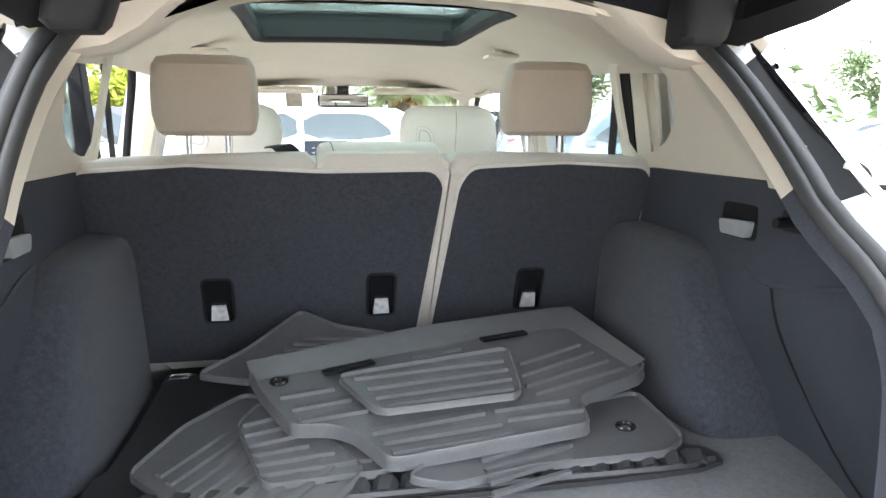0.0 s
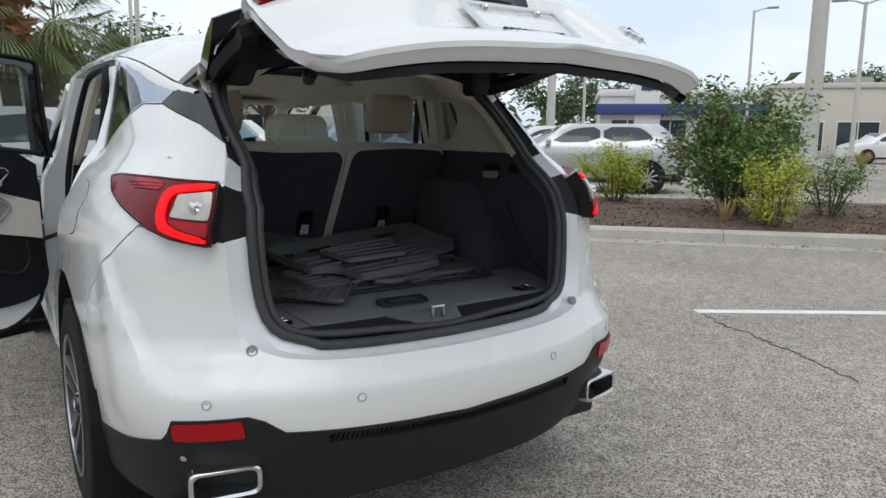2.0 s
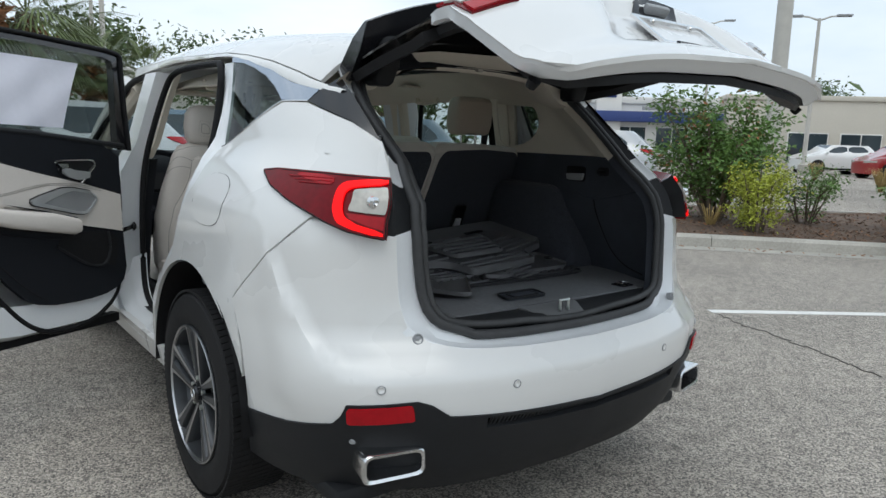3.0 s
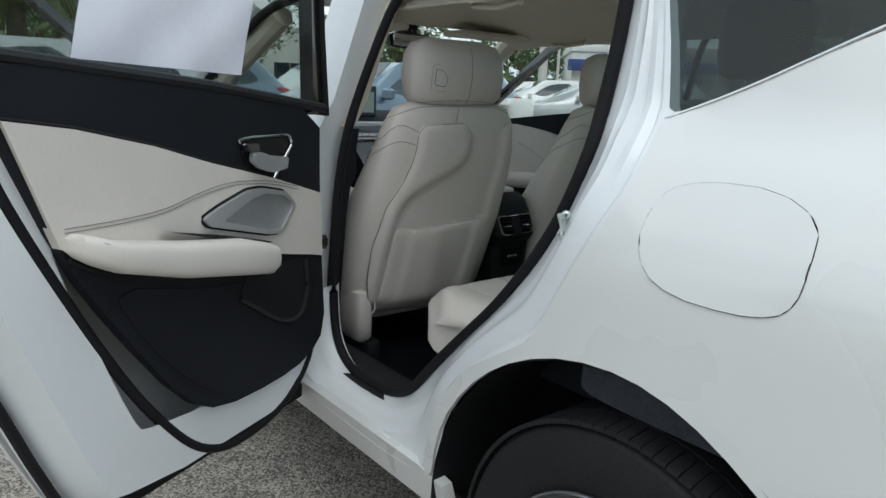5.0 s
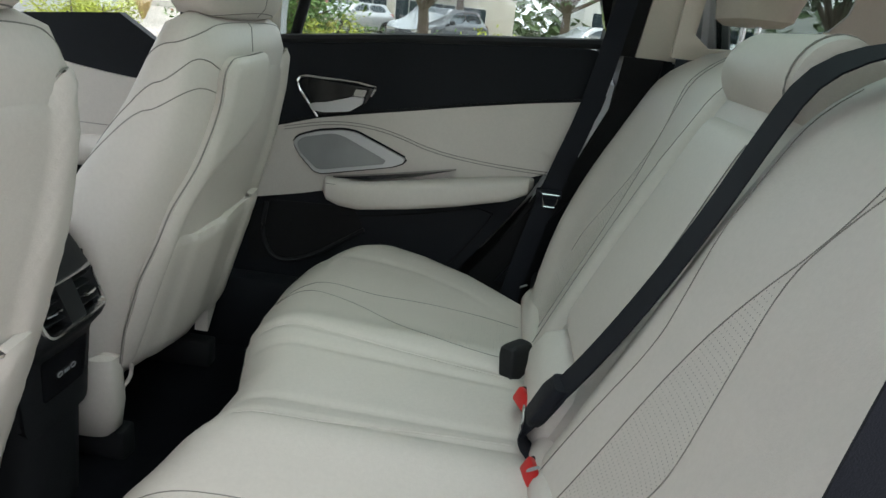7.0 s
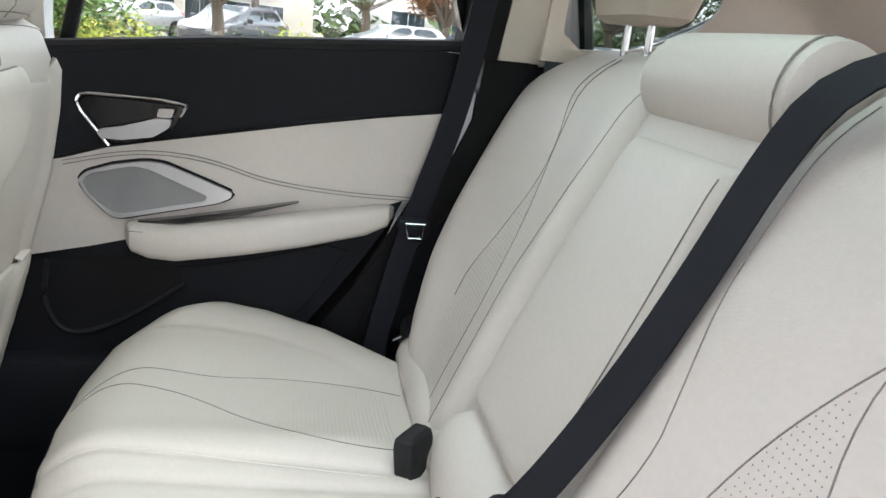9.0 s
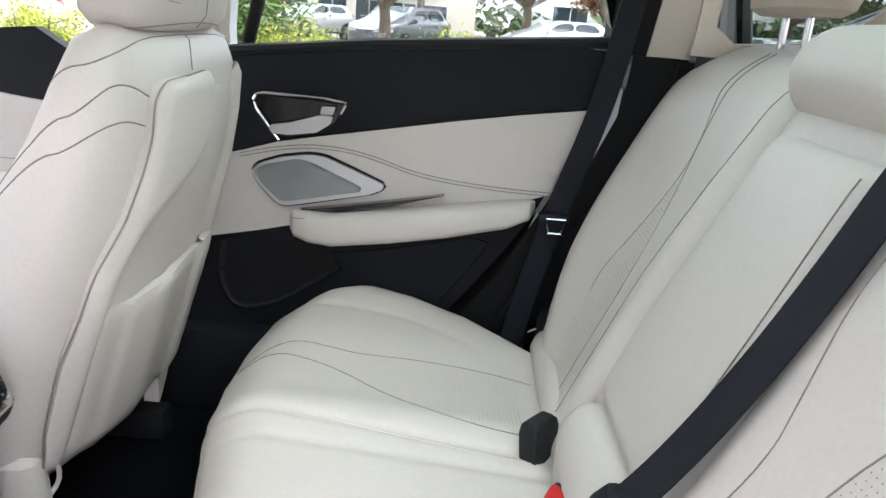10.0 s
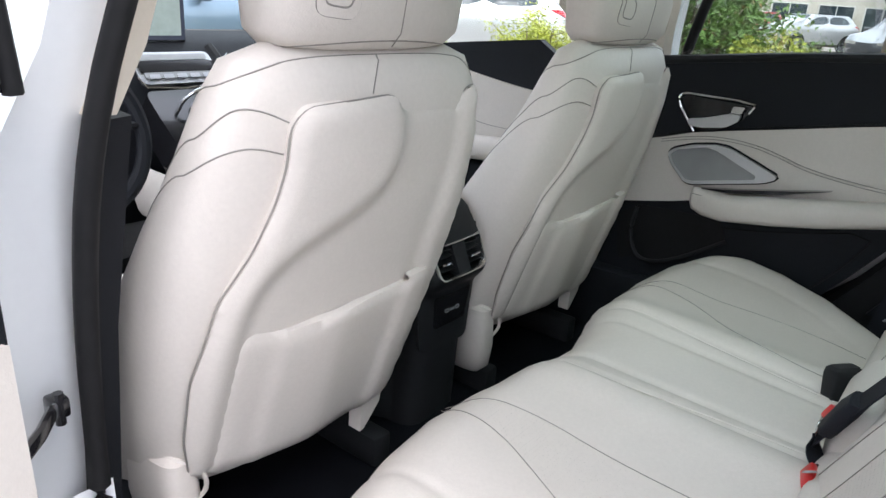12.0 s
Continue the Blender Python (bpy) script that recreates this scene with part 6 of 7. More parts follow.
def front_door(hinge, along, into, lift, sg):
    A, N, O = Vector(along), Vector(into), Vector(hinge)
    at = lambda n: (lambda a, z: O + A * a + N * n + Vector((0, 0, z + lift)))
    out = soften([(.0, .40), (1.10, .40), (1.16, .8), (1.15, 1.24), (.05, 1.10), (.0, .8)], 1)
    d = part("front_door", sheet(out, at(-.15), .1, sg * .012), WHITE, car, "white front door with beige and black trim")
    ro = resample(out, 60)
    part("door_shell", loft([[at(n)(.55 + (p[0] - .55) * k, .82 + (p[1] - .82) * k) for p in ro] for k, n in ((1, -.15), (1, -.13), (.97, -.05), (.92, -.015), (.6, -.014))]), JAMB, d)
    t = part("door_trim", sheet(soften([(.06, 1.13), (.6, 1.20), (1.08, 1.25), (1.08, .9), (1.05, .52), (.12, .50), (.06, .7)], 1), at(.0), .1, sg * .03), TRIM, d, "black door trim")
    part("door_lining", sheet(soften([(.07, 1.12), (.40, 1.155), (.63, 1.136), (.80, 1.108), (.96, 1.088), (1.07, 1.082), (1.07, .86), (.6, .84), (.07, .80)], 1), at(.012), .06, sg * .02), LEATHER, t, "beige leather door lining")
    part("armrest", loft([[at(.0)(a, z) + N * (.006 + .06 * k * (.5 + .5 * math.cos(q))) + Vector((0, 0, .04 * k * math.sin(q))) for q in np.linspace(0, math.tau, 16, endpoint=False)] for a, z, k in ((.30, .86, .3), (.34, .86, 1), (.7, .885, 1), (1.0, .905, 1), (1.04, .905, .3))], caps=True), LEATHER, t)
    part("seam", tube([at(.0135)(p[0], p[1]) for p in resample(soften([(.50, 1.06), (.664, .997), (.74, .972), (.82, .962), (.95, .962), (1.06, .966)], 2, False), 30, False)], .001, 5), STITCH, t)
    part("handle_bezel", tube([at(.018)(a, z) for a, z in ((.44, 1.11), (.36, 1.13), (.25, 1.115), (.30, 1.03))], .005, 8), CHROME, t)
    fo = [(.02, 1.12), (.30, 1.33), (.62, 1.55), (.85, 1.625), (1.12, 1.635), (1.16, 1.24)]
    fi = [(.10, 1.14), (.34, 1.31), (.64, 1.515), (.86, 1.59), (1.08, 1.598), (1.10, 1.24)]
    r = [resample(fo, 50, False), resample(fi, 50, False)]
    part("window_frame", loft([[at(n)(p[0], p[1]) for p in r[k]] for k, n in ((0, -.11), (0, -.045), (1, -.03), (1, -.07), (0, -.11))], closed=False), GLOSS, d)
    part("window_glass", sheet([(.09, 1.10), (1.10, 1.22), (1.085, 1.60), (.86, 1.595), (.64, 1.52), (.34, 1.315)], at(-.065), .1, sg * .005), GLASS_F, d, "clear door glass")
    m = part("door_mirror", turned(sections([(-.07, 0, 0, .07, .035), (-.05, 0, 0, .11, .06), (.04, 0, 0, .115, .06), (.075, 0, 0, .09, .04)], 24, 3), Matrix.Translation(at(-.28)(.16, 1.20))), WHITE, d, "white door mirror")
    return d


TF = radians(58)
front_door((-.90 + .09 * math.cos(TF), 3.50 - .09 * math.sin(TF), 0), (-math.sin(TF), -math.cos(TF), 0), (math.cos(TF), -math.sin(TF), 0), 0, -1)
front_door((.735, 3.53, 0), (0, -1, 0), (-1, 0, 0), -.03, 1)

# ---- seat belts ----
def belt(name, pts, side, w=.047, label="black seat belt"):
    return part(name, strap(resample(soften(pts, 2, False), 30, False), w, .0025, side), BELT, car, label)


b = belt("seat_belt", [(.655, 1.36, 1.50), (.665, 1.385, 1.349), (.665, 1.416, 1.139), (.66, 1.484, .92), (.66, 1.534, .697), (.64, 1.55, .60)], (0, 1, 0))
part("belt_tongue", merge(tube([(.648, 1.462, .915), (.648, 1.50, .915), (.648, 1.495, .885), (.648, 1.467, .885)], .0045, 8, closed=True)), CHROME, b, "steel belt tongue")
part("belt_stop", block((.645, 1.455, .905), (.672, 1.515, .925), .004), BELT, b)
bl = belt("seat_belt", [(-.62, 1.30, 1.50), (-.625, 1.335, 1.32), (-.63, 1.376, 1.131), (-.63, 1.405, .944), (-.635, 1.44, .82), (-.64, 1.50, .66)], (0, 1, .2), .047)
part("belt_tongue", block((-.655, 1.37, .925), (-.60, 1.45, .955), .012), BELT, bl)
bc = belt("seat_belt", [(-.24, 1.17, 1.30), (-.232, 1.235, 1.306), (-.198, 1.302, 1.272), (-.172, 1.325, 1.20), (-.166, 1.362, 1.10), (-.163, 1.412, .99), (-.150, 1.470, .875), (-.128, 1.510, .80), (-.10, 1.535, .745)], (1, .1, .12), .047)
part("belt_tongue", sections([(.765, -.115, 1.522, .020, .010), (.775, -.117, 1.520, .026, .013), (.815, -.125, 1.503, .030, .014), (.835, -.13, 1.493, .026, .012)], 24, 4), BELT, bc)
part("tongue_plate", block((-.115, 1.533, .720), (-.085, 1.5365, .770), .002), CHROME, bc)
part("belt_tail", strap(resample(soften([(-.10, 1.535, .745), (-.11, 1.53, .73), (-.14, 1.51, .72)], 1, False), 8, False), .045, .0025, (1, .1, .1)), BELT, bc)


def buckle(x, y, z, tilt, tall, red=True, k=1.0, yaw=0):
    m = Matrix.Translation((x, y, z)) @ Matrix.Rotation(radians(yaw), 4, "Z") @ Matrix.Rotation(radians(tilt), 4, "X") @ Matrix.Diagonal((k, k, 1, 1))
    k = part("belt_buckle", turned(sections([(-.06, 0, 0, .020, .012), (-.03, 0, 0, .028, .015), (tall - .004, 0, 0, .030, .017), (tall + .007, 0, 0, .028, .015), (tall + .012, 0, 0, .022, .010)], 28, 6), m), BLACK, car, "black belt buckle with a red button")
    if red:
        part("red_button", block((-.022, -.014, tall + .004), (.022, .012, tall + .0175), .005, m=m), BUCKLE_RED, k, "red button")
    return k


buckle(.128, 1.538, .700, -6, .052, False, 1.0, -40)
buckle(-.005, 1.505, .722, -62, .020, True, 1.0, 20)
buckle(-.178, 1.497, .712, -62, .018, True, 1.0, 15)


# ---- tailgate, raised halfway ----
def gate_skin(u, z):
    """The tailgate's outer skin when shut, with the number plate's hollow."""
    p = body(u, z)
    k = max(0, min(1, (.36 - .6 * max(0, z - .88) - abs(u)) / .07)) * max(0, min(1, (z - .84) / .03)) * max(0, min(1, (1.075 - z) / .035))
    fold = .012 * math.exp(-((z - .80) / .018) ** 2)
    return p + Vector((0, .034 * k * k * (3 - 2 * k) - fold, 0))


def gate_in(d):
    return lambda u, z: body(u, z) + Vector((0, d, 0))


G_SIDE = [(.665, 1.0), (.69, 1.15), (.705, 1.215)]
gate_out = [(-.45, .728), (0, .716), (.45, .728), (.56, .748), (.615, .79), (.64, .86)] + G_SIDE + [(.45, 1.235), (0, 1.24), (-.45, 1.235)] + mirror(G_SIDE)[::-1] + [(-.64, .86), (-.615, .79), (-.56, .748)]
gate = part("tailgate", sheet(gate_out, gate_skin, .028, .012), WHITE, car, "white raised tailgate with a plate frame and lamps", smooth=50)
part("gate_glass", sheet([(-.705, 1.22), (-.45, 1.24), (0, 1.245), (.45, 1.24), (.705, 1.22), (.735, 1.32), (.76, 1.42), (.74, 1.52), (.62, 1.58), (.3, 1.595), (0, 1.6), (-.3, 1.595), (-.62, 1.58), (-.74, 1.52), (-.76, 1.42), (-.735, 1.32)], body, .06, .006), GLOSS, gate, "black tailgate glass")
part("gate_lining", sheet([(-.43, .75), (0, .738), (.43, .75), (.53, .77), (.585, .84), (.61, 1.0), (.635, 1.15), (.67, 1.25), (.45, 1.27), (0, 1.275), (-.45, 1.27), (-.67, 1.25), (-.635, 1.15), (-.61, 1.0), (-.585, .84), (-.53, .77)], gate_in(.055), .06, .02), BLACK, gate, "black tailgate lining")
rim_o = [gate_skin(p[0], p[1]) + Vector((0, .004, 0)) for p in resample(gate_out, 120)]
rim_i = [gate_in(.05)(p[0] * .955, .98 + (p[1] - .98) * .94) for p in resample(gate_out, 120)]
part("gate_edge", loft([rim_o, [a.lerp(b, .5) + Vector((0, .012, 0)) for a, b in zip(rim_o, rim_i)], rim_i]), JAMB, gate)
for s in (-1, 1):
    fl = lambda pts: [(s * p[0], p[1]) for p in pts]
    part("gate_pillar", sheet(fl([(.655, 1.22), (.71, 1.22), (.765, 1.42), (.75, 1.52), (.62, 1.585), (.58, 1.55), (.68, 1.49), (.70, 1.42)]), gate_in(.05), .05, .03), SEAL, gate)
    part("lining_pocket", sheet(fl(soften([(.15, .775), (.30, .785), (.29, .83), (.16, .82)], 1)), gate_in(.054), .04, .02), SEAL, gate)
    lamp = part("gate_lamp", sheet(fl([(.69, 1.188), (.45, 1.205), (.36, 1.20), (.46, 1.165), (.55, 1.135), (.585, 1.115), (.60, 1.09), (.52, 1.045), (.655, 1.04), (.675, 1.12)]), gate_skin, .03, .012, .006), RED_D, gate, "red and clear tailgate lamp")
    part("lamp_bar", sheet(fl([(.69, 1.192), (.45, 1.208), (.42, 1.20), (.685, 1.172)]), gate_skin, .03, .006, .012), RED, lamp)
    part("lamp_clear", sheet(fl([(.68, 1.166), (.43, 1.194), (.37, 1.198), (.47, 1.16), (.56, 1.13), (.60, 1.11), (.66, 1.10)]), gate_skin, .03, .006, .011), CLEAR, lamp, "clear lamp field")
    part("lamp_foot", sheet(fl([(.655, 1.092), (.605, 1.088), (.53, 1.048), (.648, 1.043)]), gate_skin, .03, .006, .012), RED, lamp)
    for k in range(3):
        part("lamp_cell", turned(lathe([(0, .0), (-.004, .012), (.002, .020)], 16), Matrix.Translation(gate_skin(s * (.62 - k * .06), 1.145 + k * .008) + Vector((0, -.014, 0))) @ Matrix.Rotation(radians(90), 4, "Z")), CHROME, lamp)
    part("gate_buffer", turned(lathe([(0, 0), (-.02, .012), (.0, .016)], 16), Matrix.Translation(gate_in(.05)(s * .60, .80)) @ Matrix.Rotation(radians(-90), 4, "Z")), SEAL, gate)
# badge, camera housing, plate frame, letters
bp = gate_skin(0, 1.165) + Vector((0, -.004, 0))
part("badge", tube([bp + Vector((.052 * math.cos(a), .018 * math.sin(a), .044 * math.sin(a))) for a in np.linspace(0, math.tau, 36, endpoint=False)], .005, 8, closed=True, up=(0, 1, 0)), CHROME, gate, "plain chrome badge ring")
part("badge_bar", merge(tube([bp + Vector((-.03, -.01, -.035)), bp + Vector((-.004, .012, .036))], .005, 6), tube([bp + Vector((.03, -.01, -.035)), bp + Vector((.004, .012, .036))], .005, 6)), CHROME, gate)
part("handle_housing", sheet(soften([(-.11, 1.035), (.11, 1.035), (.085, 1.085), (-.085, 1.085)], 1), gate_skin, .03, .02, .006), GLOSS, gate, "black handle housing with a camera")
part("camera_lens", block((-.05, gate_skin(0, 1.055).y - .022, 1.045), (.05, gate_skin(0, 1.055).y + .01, 1.065), .006), GREY, gate)
pf = lambda x, z: Vector((x, body(0, z).y + .030, z))
fo, fi = [[(-a, .862 - b), (a, .862 - b), (a, 1.0 + b), (-a, 1.0 + b)] for a, b in ((.158, .004), (.142, -.012))]
frame_part = part("plate_frame", sheet(fo, pf, .05, .008, .012, holes=[fi]), CHROME, gate, "chrome number plate frame")
part("plate_backing", sheet(fi, pf, .06, .004, .002), WHITE, frame_part)
part("frame_lettering", merge(*[block((x, pf(0, .864).y - .016, .861), (x + .014, pf(0, .864).y - .012, .872), 0) for x in np.arange(-.10, .10, .02)]), SEAL, frame_part)
for x in (-.085, .085):
    part("frame_screw", turned(lathe([(0, 0), (-.005, .008), (0, .01)], 12), Matrix.Translation(pf(x, .985) + Vector((0, -.008, 0))) @ Matrix.Rotation(radians(90), 4, "Z")), CHROME, frame_part)
part("model_letters", merge(*[block((x, gate_skin(x, .97).y - .006, .955), (x + .022, gate_skin(x, .97).y + .006, .985), .002) for x in (.40, .435, .47)]), CHROME, gate)
# spoiler, high brake light, wiper
sp = []
for x in np.linspace(-.56, .56, 21):
    e = (x / .56) ** 2
    y0 = .70 + .07 * e
    sp.append([Vector((x, y0, 1.635 - .045 * e)), Vector((x, y0 - .14, 1.625 - .05 * e)), Vector((x, y0 - .27 + .05 * e, 1.597 - .05 * e)), Vector((x, y0 - .275 + .05 * e, 1.585 - .05 * e)), Vector((x, y0 - .14, 1.565 - .05 * e)), Vector((x, y0 - .02, 1.56 - .05 * e))])
spoiler = part("spoiler", loft(sp, caps=True), GLOSS, gate, "black roof spoiler")
part("brake_light", sheet([(-.2, 1.572), (.2, 1.572), (.2, 1.584), (-.2, 1.584)], lambda x, z: Vector((x, .425 + .05 * (x / .56) ** 2 + (1.58 - z) * 1.2, z)), .05, .006, .004), RED, gate, "red high brake light")
wy = lambda u, z, o=.02: body(u, z) + Vector((0, -o, 0))
wiper = part("rear_wiper", tube([wy(.02, 1.27, .03), wy(-.10, 1.275, .04), wy(-.34, 1.285, .035)], [.014, .011, .007], 8), BLACK, gate, "black rear wiper")
part("wiper_blade", tube([wy(-.12, 1.262, .02), wy(-.28, 1.27, .02), wy(-.50, 1.285, .02)], .008, 6), SEAL, wiper)
part("wiper_boss", turned(lathe([(-.05, 0), (-.05, .018), (.03, .024)], 20), Matrix.Translation(wy(.03, 1.268, .0)) @ Matrix.Rotation(radians(90), 4, "Z")), BLACK, wiper)
pivot = Matrix.Translation((0, .66, 1.61))
gate.matrix_local = pivot @ Matrix.Rotation(radians(-51), 4, "X") @ pivot.inverted()
for s in (-1, 1):
    part("hinge_cover", sections([(1.468, s * .458 - .012, .60, .030, .03), (1.48, s * .458 - .012, .60, .041, .04), (1.53, s * .455, .60, .045, .045), (1.60, s * .45, .60, .043, .055), (1.635, s * .45, .61, .03, .05)], 28, 4), BLACK, car, "black hinge cover")

# ---- rubber mats lying in the cargo bay ----
def rubber_mat(label, outline, z_of, ribs, skirt=.005):
    """A moulded mat: sheet with a raised rim and ribs, on a plane z_of."""
    fn = lambda x, y: Vector((x, y, z_of(x, y)))
    o = rounded(outline, .022, 4)
    m = part("rubber_floor_mat", sheet(o, fn, .035, .006, .0), MAT_RUBBER, None)
    tagged(m, label, "floor mat", "floor mats in the cargo bay")
    edge = resample(o, 160)
    c = sum((Vector(p) for p in edge), Vector((0, 0))) / len(edge)
    part("raised_rim", loft([[fn(*(c + (p - c) * k)) + Vector((0, 0, h)) for p in edge] for k, h in ((1.008, -skirt), (1.0, -.004), (1.003, .006), (.998, .0085), (.988, .008), (.981, .001))]), MAT_RUBBER, m)
    for a, b, w in ribs:
        part("rib", strap([fn(*(Vector(a).lerp(Vector(b), t))) + Vector((0, 0, .003)) for t in np.linspace(0, 1, 8)], w, .007, ((b[1] - a[1]), -(b[0] - a[0]), 0)), MAT_RUBBER, m)
    return m, fn


def comb(a, b, c, d, n, w=.006):
    """n ribs between the side a-b and the side c-d."""
    A, B, C, D = (Vector(p) for p in (a, b, c, d))
    return [(tuple(A.lerp(B, (k + .5) / n)), tuple(C.lerp(D, (k + .5) / n)), w) for k in range(n)]


TRAY_RUBBER = mat("black_tray_rubber", (.035, .035, .038), .35, vary=.3, scale=12, fine=220, bump=.3, bump_scale=300)
tray = part("cargo_tray", sheet(soften([(-.515, .54), (-.33, .525), (.33, .525), (.515, .54), (.53, .60), (.47, .64), (.47, 1.27), (-.50, 1.27), (-.50, .72), (-.53, .66)], 1), lambda x, y: Vector((x, y, .780)), .06, .008), TRAY_RUBBER, None)
tagged(tray, "black rubber cargo tray with a notched rim on the cargo floor", "cargo tray")
part("raised_rim", tube([(x, .535 + (.018 if abs(x) > .45 else 0), .786) for x in np.linspace(-.50, .50, 40)], .007, 6), TRAY_RUBBER, tray)
for x in np.linspace(-.46, .46, 22):
    part("notch", strap([(x - .014, .56, .786), (x - .006, .552, .795), (x + .012, .548, .797), (x + .02, .545, .787)], .03, .006, (0, 1, .3)), TRAY_RUBBER, tray)

pl3 = lambda p, q, r: (lambda n: (lambda x, y: p[2] - (n.x * (x - p[0]) + n.y * (y - p[1])) / n.z))((Vector(q) - Vector(p)).cross(Vector(r) - Vector(p)))
rubber_mat("black ribbed rubber mat bent over the tray", [(-.46, .63), (-.25, .385), (-.22, .38), (-.09, .58), (-.20, .80), (-.30, .90), (-.40, .78)], pl3((-.44, .64, .803), (-.237, .40, .790), (-.2, .85, .820)), comb((-.42, .63), (-.26, .42), (-.28, .84), (-.12, .60), 8, .012))
rubber_mat("black ribbed rubber mat under the pile", [(-0.303, 0.736), (-0.269, 0.815), (-0.178, 0.796), (-0.054, 0.649), (-0.046, 0.571), (-0.246, 0.545)], pl3((-.3, .78, .832), (-.23, .56, .806), (.05, .95, .838)), [(a, b, .007) for a, b in [((-0.292, 0.734), (-0.24, 0.757)), ((-0.286, 0.699), (-0.221, 0.723)), ((-0.278, 0.665), (-0.199, 0.692)), ((-0.271, 0.637), (-0.179, 0.659)), ((-0.264, 0.607), (-0.138, 0.634)), ((-0.256, 0.579), (-0.079, 0.608))]])
rubber_mat("black rubber mat with raised corner", [(0.464, 0.774), (0.469, 0.596), (0.41, 0.551), (0.174, 0.542), (0.032, 0.507), (-0.034, 0.538), (0.07, 0.63), (0.293, 0.734)], pl3((.46, .58, .803), (.12, .41, .792), (.40, .95, .835)), comb((.10, .62), (.09, .46), (.30, .70), (.22, .50), 5, .010))
rubber_mat("black rubber mat leaning on the seat back", [(-0.403, 0.95), (-0.312, 1.029), (-0.195, 1.187), (-0.111, 1.106), (0.007, 1.056), (-0.075, 0.958), (-0.291, 0.914)], pl3((-.40, .9, .835), (-.16, 1.16, .905), (.05, .95, .855)), comb((-.28, .97), (-.18, 1.08), (-.06, .95), (-.03, 1.05), 5, .012))
top_z = pl3((-.28, .83, .872), (.36, .97, .908), (.30, .64, .842))
topm, top_fn = rubber_mat("large black moulded rubber mat on the pile", [(-0.295, 0.882), (0.067, 0.985), (0.418, 1.04), (0.484, 0.782), (0.455, 0.748), (0.308, 0.692), (0.302, 0.61), (-0.054, 0.561), (-0.104, 0.644), (-0.144, 0.669), (-0.206, 0.673), (-0.259, 0.78)], top_z, [(a, b, .006) for a, b in [((0.233, 0.822), (0.382, 0.881)), ((0.224, 0.778), (0.399, 0.848)), ((0.223, 0.742), (0.415, 0.811)), ((0.233, 0.714), (0.437, 0.78)), ((0.143, 0.672), (0.287, 0.686)), ((0.159, 0.643), (0.305, 0.653)), ((0.028, 0.876), (0.131, 0.897))]] + [(a, b, .018) for a, b in [((-0.229, 0.77), (-0.132, 0.786)), ((-0.207, 0.729), (-0.104, 0.747)), ((-0.192, 0.692), (-0.077, 0.709)), ((-0.076, 0.642), (0.124, 0.672)), ((-0.062, 0.613), (0.145, 0.636)), ((-0.048, 0.585), (0.159, 0.61))]], .016)
walls = [[top_fn(x, y) + Vector((0, .002, h)) for x, y in resample(q, 24, False)] for q, h in (([(-0.295, 0.882), (0.067, 0.985), (0.418, 1.04), (0.484, 0.782)], .012), ([(-0.295, 0.882), (0.067, 0.985), (0.418, 1.04), (0.484, 0.782)], .015), ([(-0.28, 0.83), (-0.161, 0.857), (0.142, 0.928), (0.38, 0.964), (0.452, 0.779)], .002))]
part("raised_wall", loft(walls, closed=False), MAT_RUBBER, topm)
part("name_plate", strap([top_fn(x, y) + Vector((0, 0, .010)) for x, y in [(-0.15, 0.827), (-0.053, 0.858)]], .022, .006, (0, 1, 0)), GLOSS, topm)
part("name_plate", strap([top_fn(x, y) + Vector((0, 0, .010)) for x, y in [(0.179, 0.915), (0.28, 0.935)]], .022, .006, (0, 1, 0)), GLOSS, topm)
for x, y in [(-0.232, 0.817), (0.354, 0.592)]:
    part("mat_eyelet", turned(tube([(.014 * math.cos(a), .014 * math.sin(a), 0) for a in np.linspace(0, math.tau, 20, endpoint=False)], .004, 6, closed=True), Matrix.Translation(top_fn(x, y) + Vector((0, 0, .006)))), GLOSS, topm)
sm_z = lambda x, y: top_z(x, y) + .016
rubber_mat("small black rubber tunnel mat on top", [(-0.128, 0.796), (0.221, 0.857), (0.204, 0.706), (0.189, 0.688), (-0.052, 0.671), (-0.072, 0.686)], sm_z, [(a, b, .014) for a, b in [((-0.094, 0.785), (0.196, 0.813)), ((-0.074, 0.749), (0.196, 0.78)), ((-0.062, 0.718), (0.194, 0.746)), ((-0.05, 0.692), (0.189, 0.714))]])


# ---- the planted island beside the car ----
K0, KD = Vector((6.65, 3.75, 0)), Vector((.70, -.714, 0))       # kerb line: a point and its direction
KN = Vector((.714, .70, 0))                                     # across the island


def isle(a, b, z=0.0):
    """a along the kerb, b across the island."""
    return K0 + KD * a + KN * b + Vector((0, 0, z))


for b0, sg in ((0, 1), (5.2, -1)):
    prof = [(0, 0), (.015, .12), (.05, .15), (.20, .152), (.20, -.02)]
    for i, a in enumerate(np.arange(-9, 15, 3.0)):
        k = part("kerb", loft([[isle(q, b0 + sg * x, z) for x, z in prof] for q in (a + .004, a + .75, a + 1.5, a + 2.25, a + 2.996)], closed=True, caps=True), CONCRETE, None)
        tagged(k, "weathered pale concrete kerb beside the mulch bed", "kerb", "kerb stones", kind="structure")
    g = part("gutter", loft([[isle(q, b0 - sg * .30, .004), isle(q, b0 - sg * .0, .008)] for q in np.linspace(-9, 15, 9)], closed=False), CONCRETE, None)
    tagged(g, "dusty concrete gutter along the kerb", "gutter", kind="structure")
noise.seed_set(4)
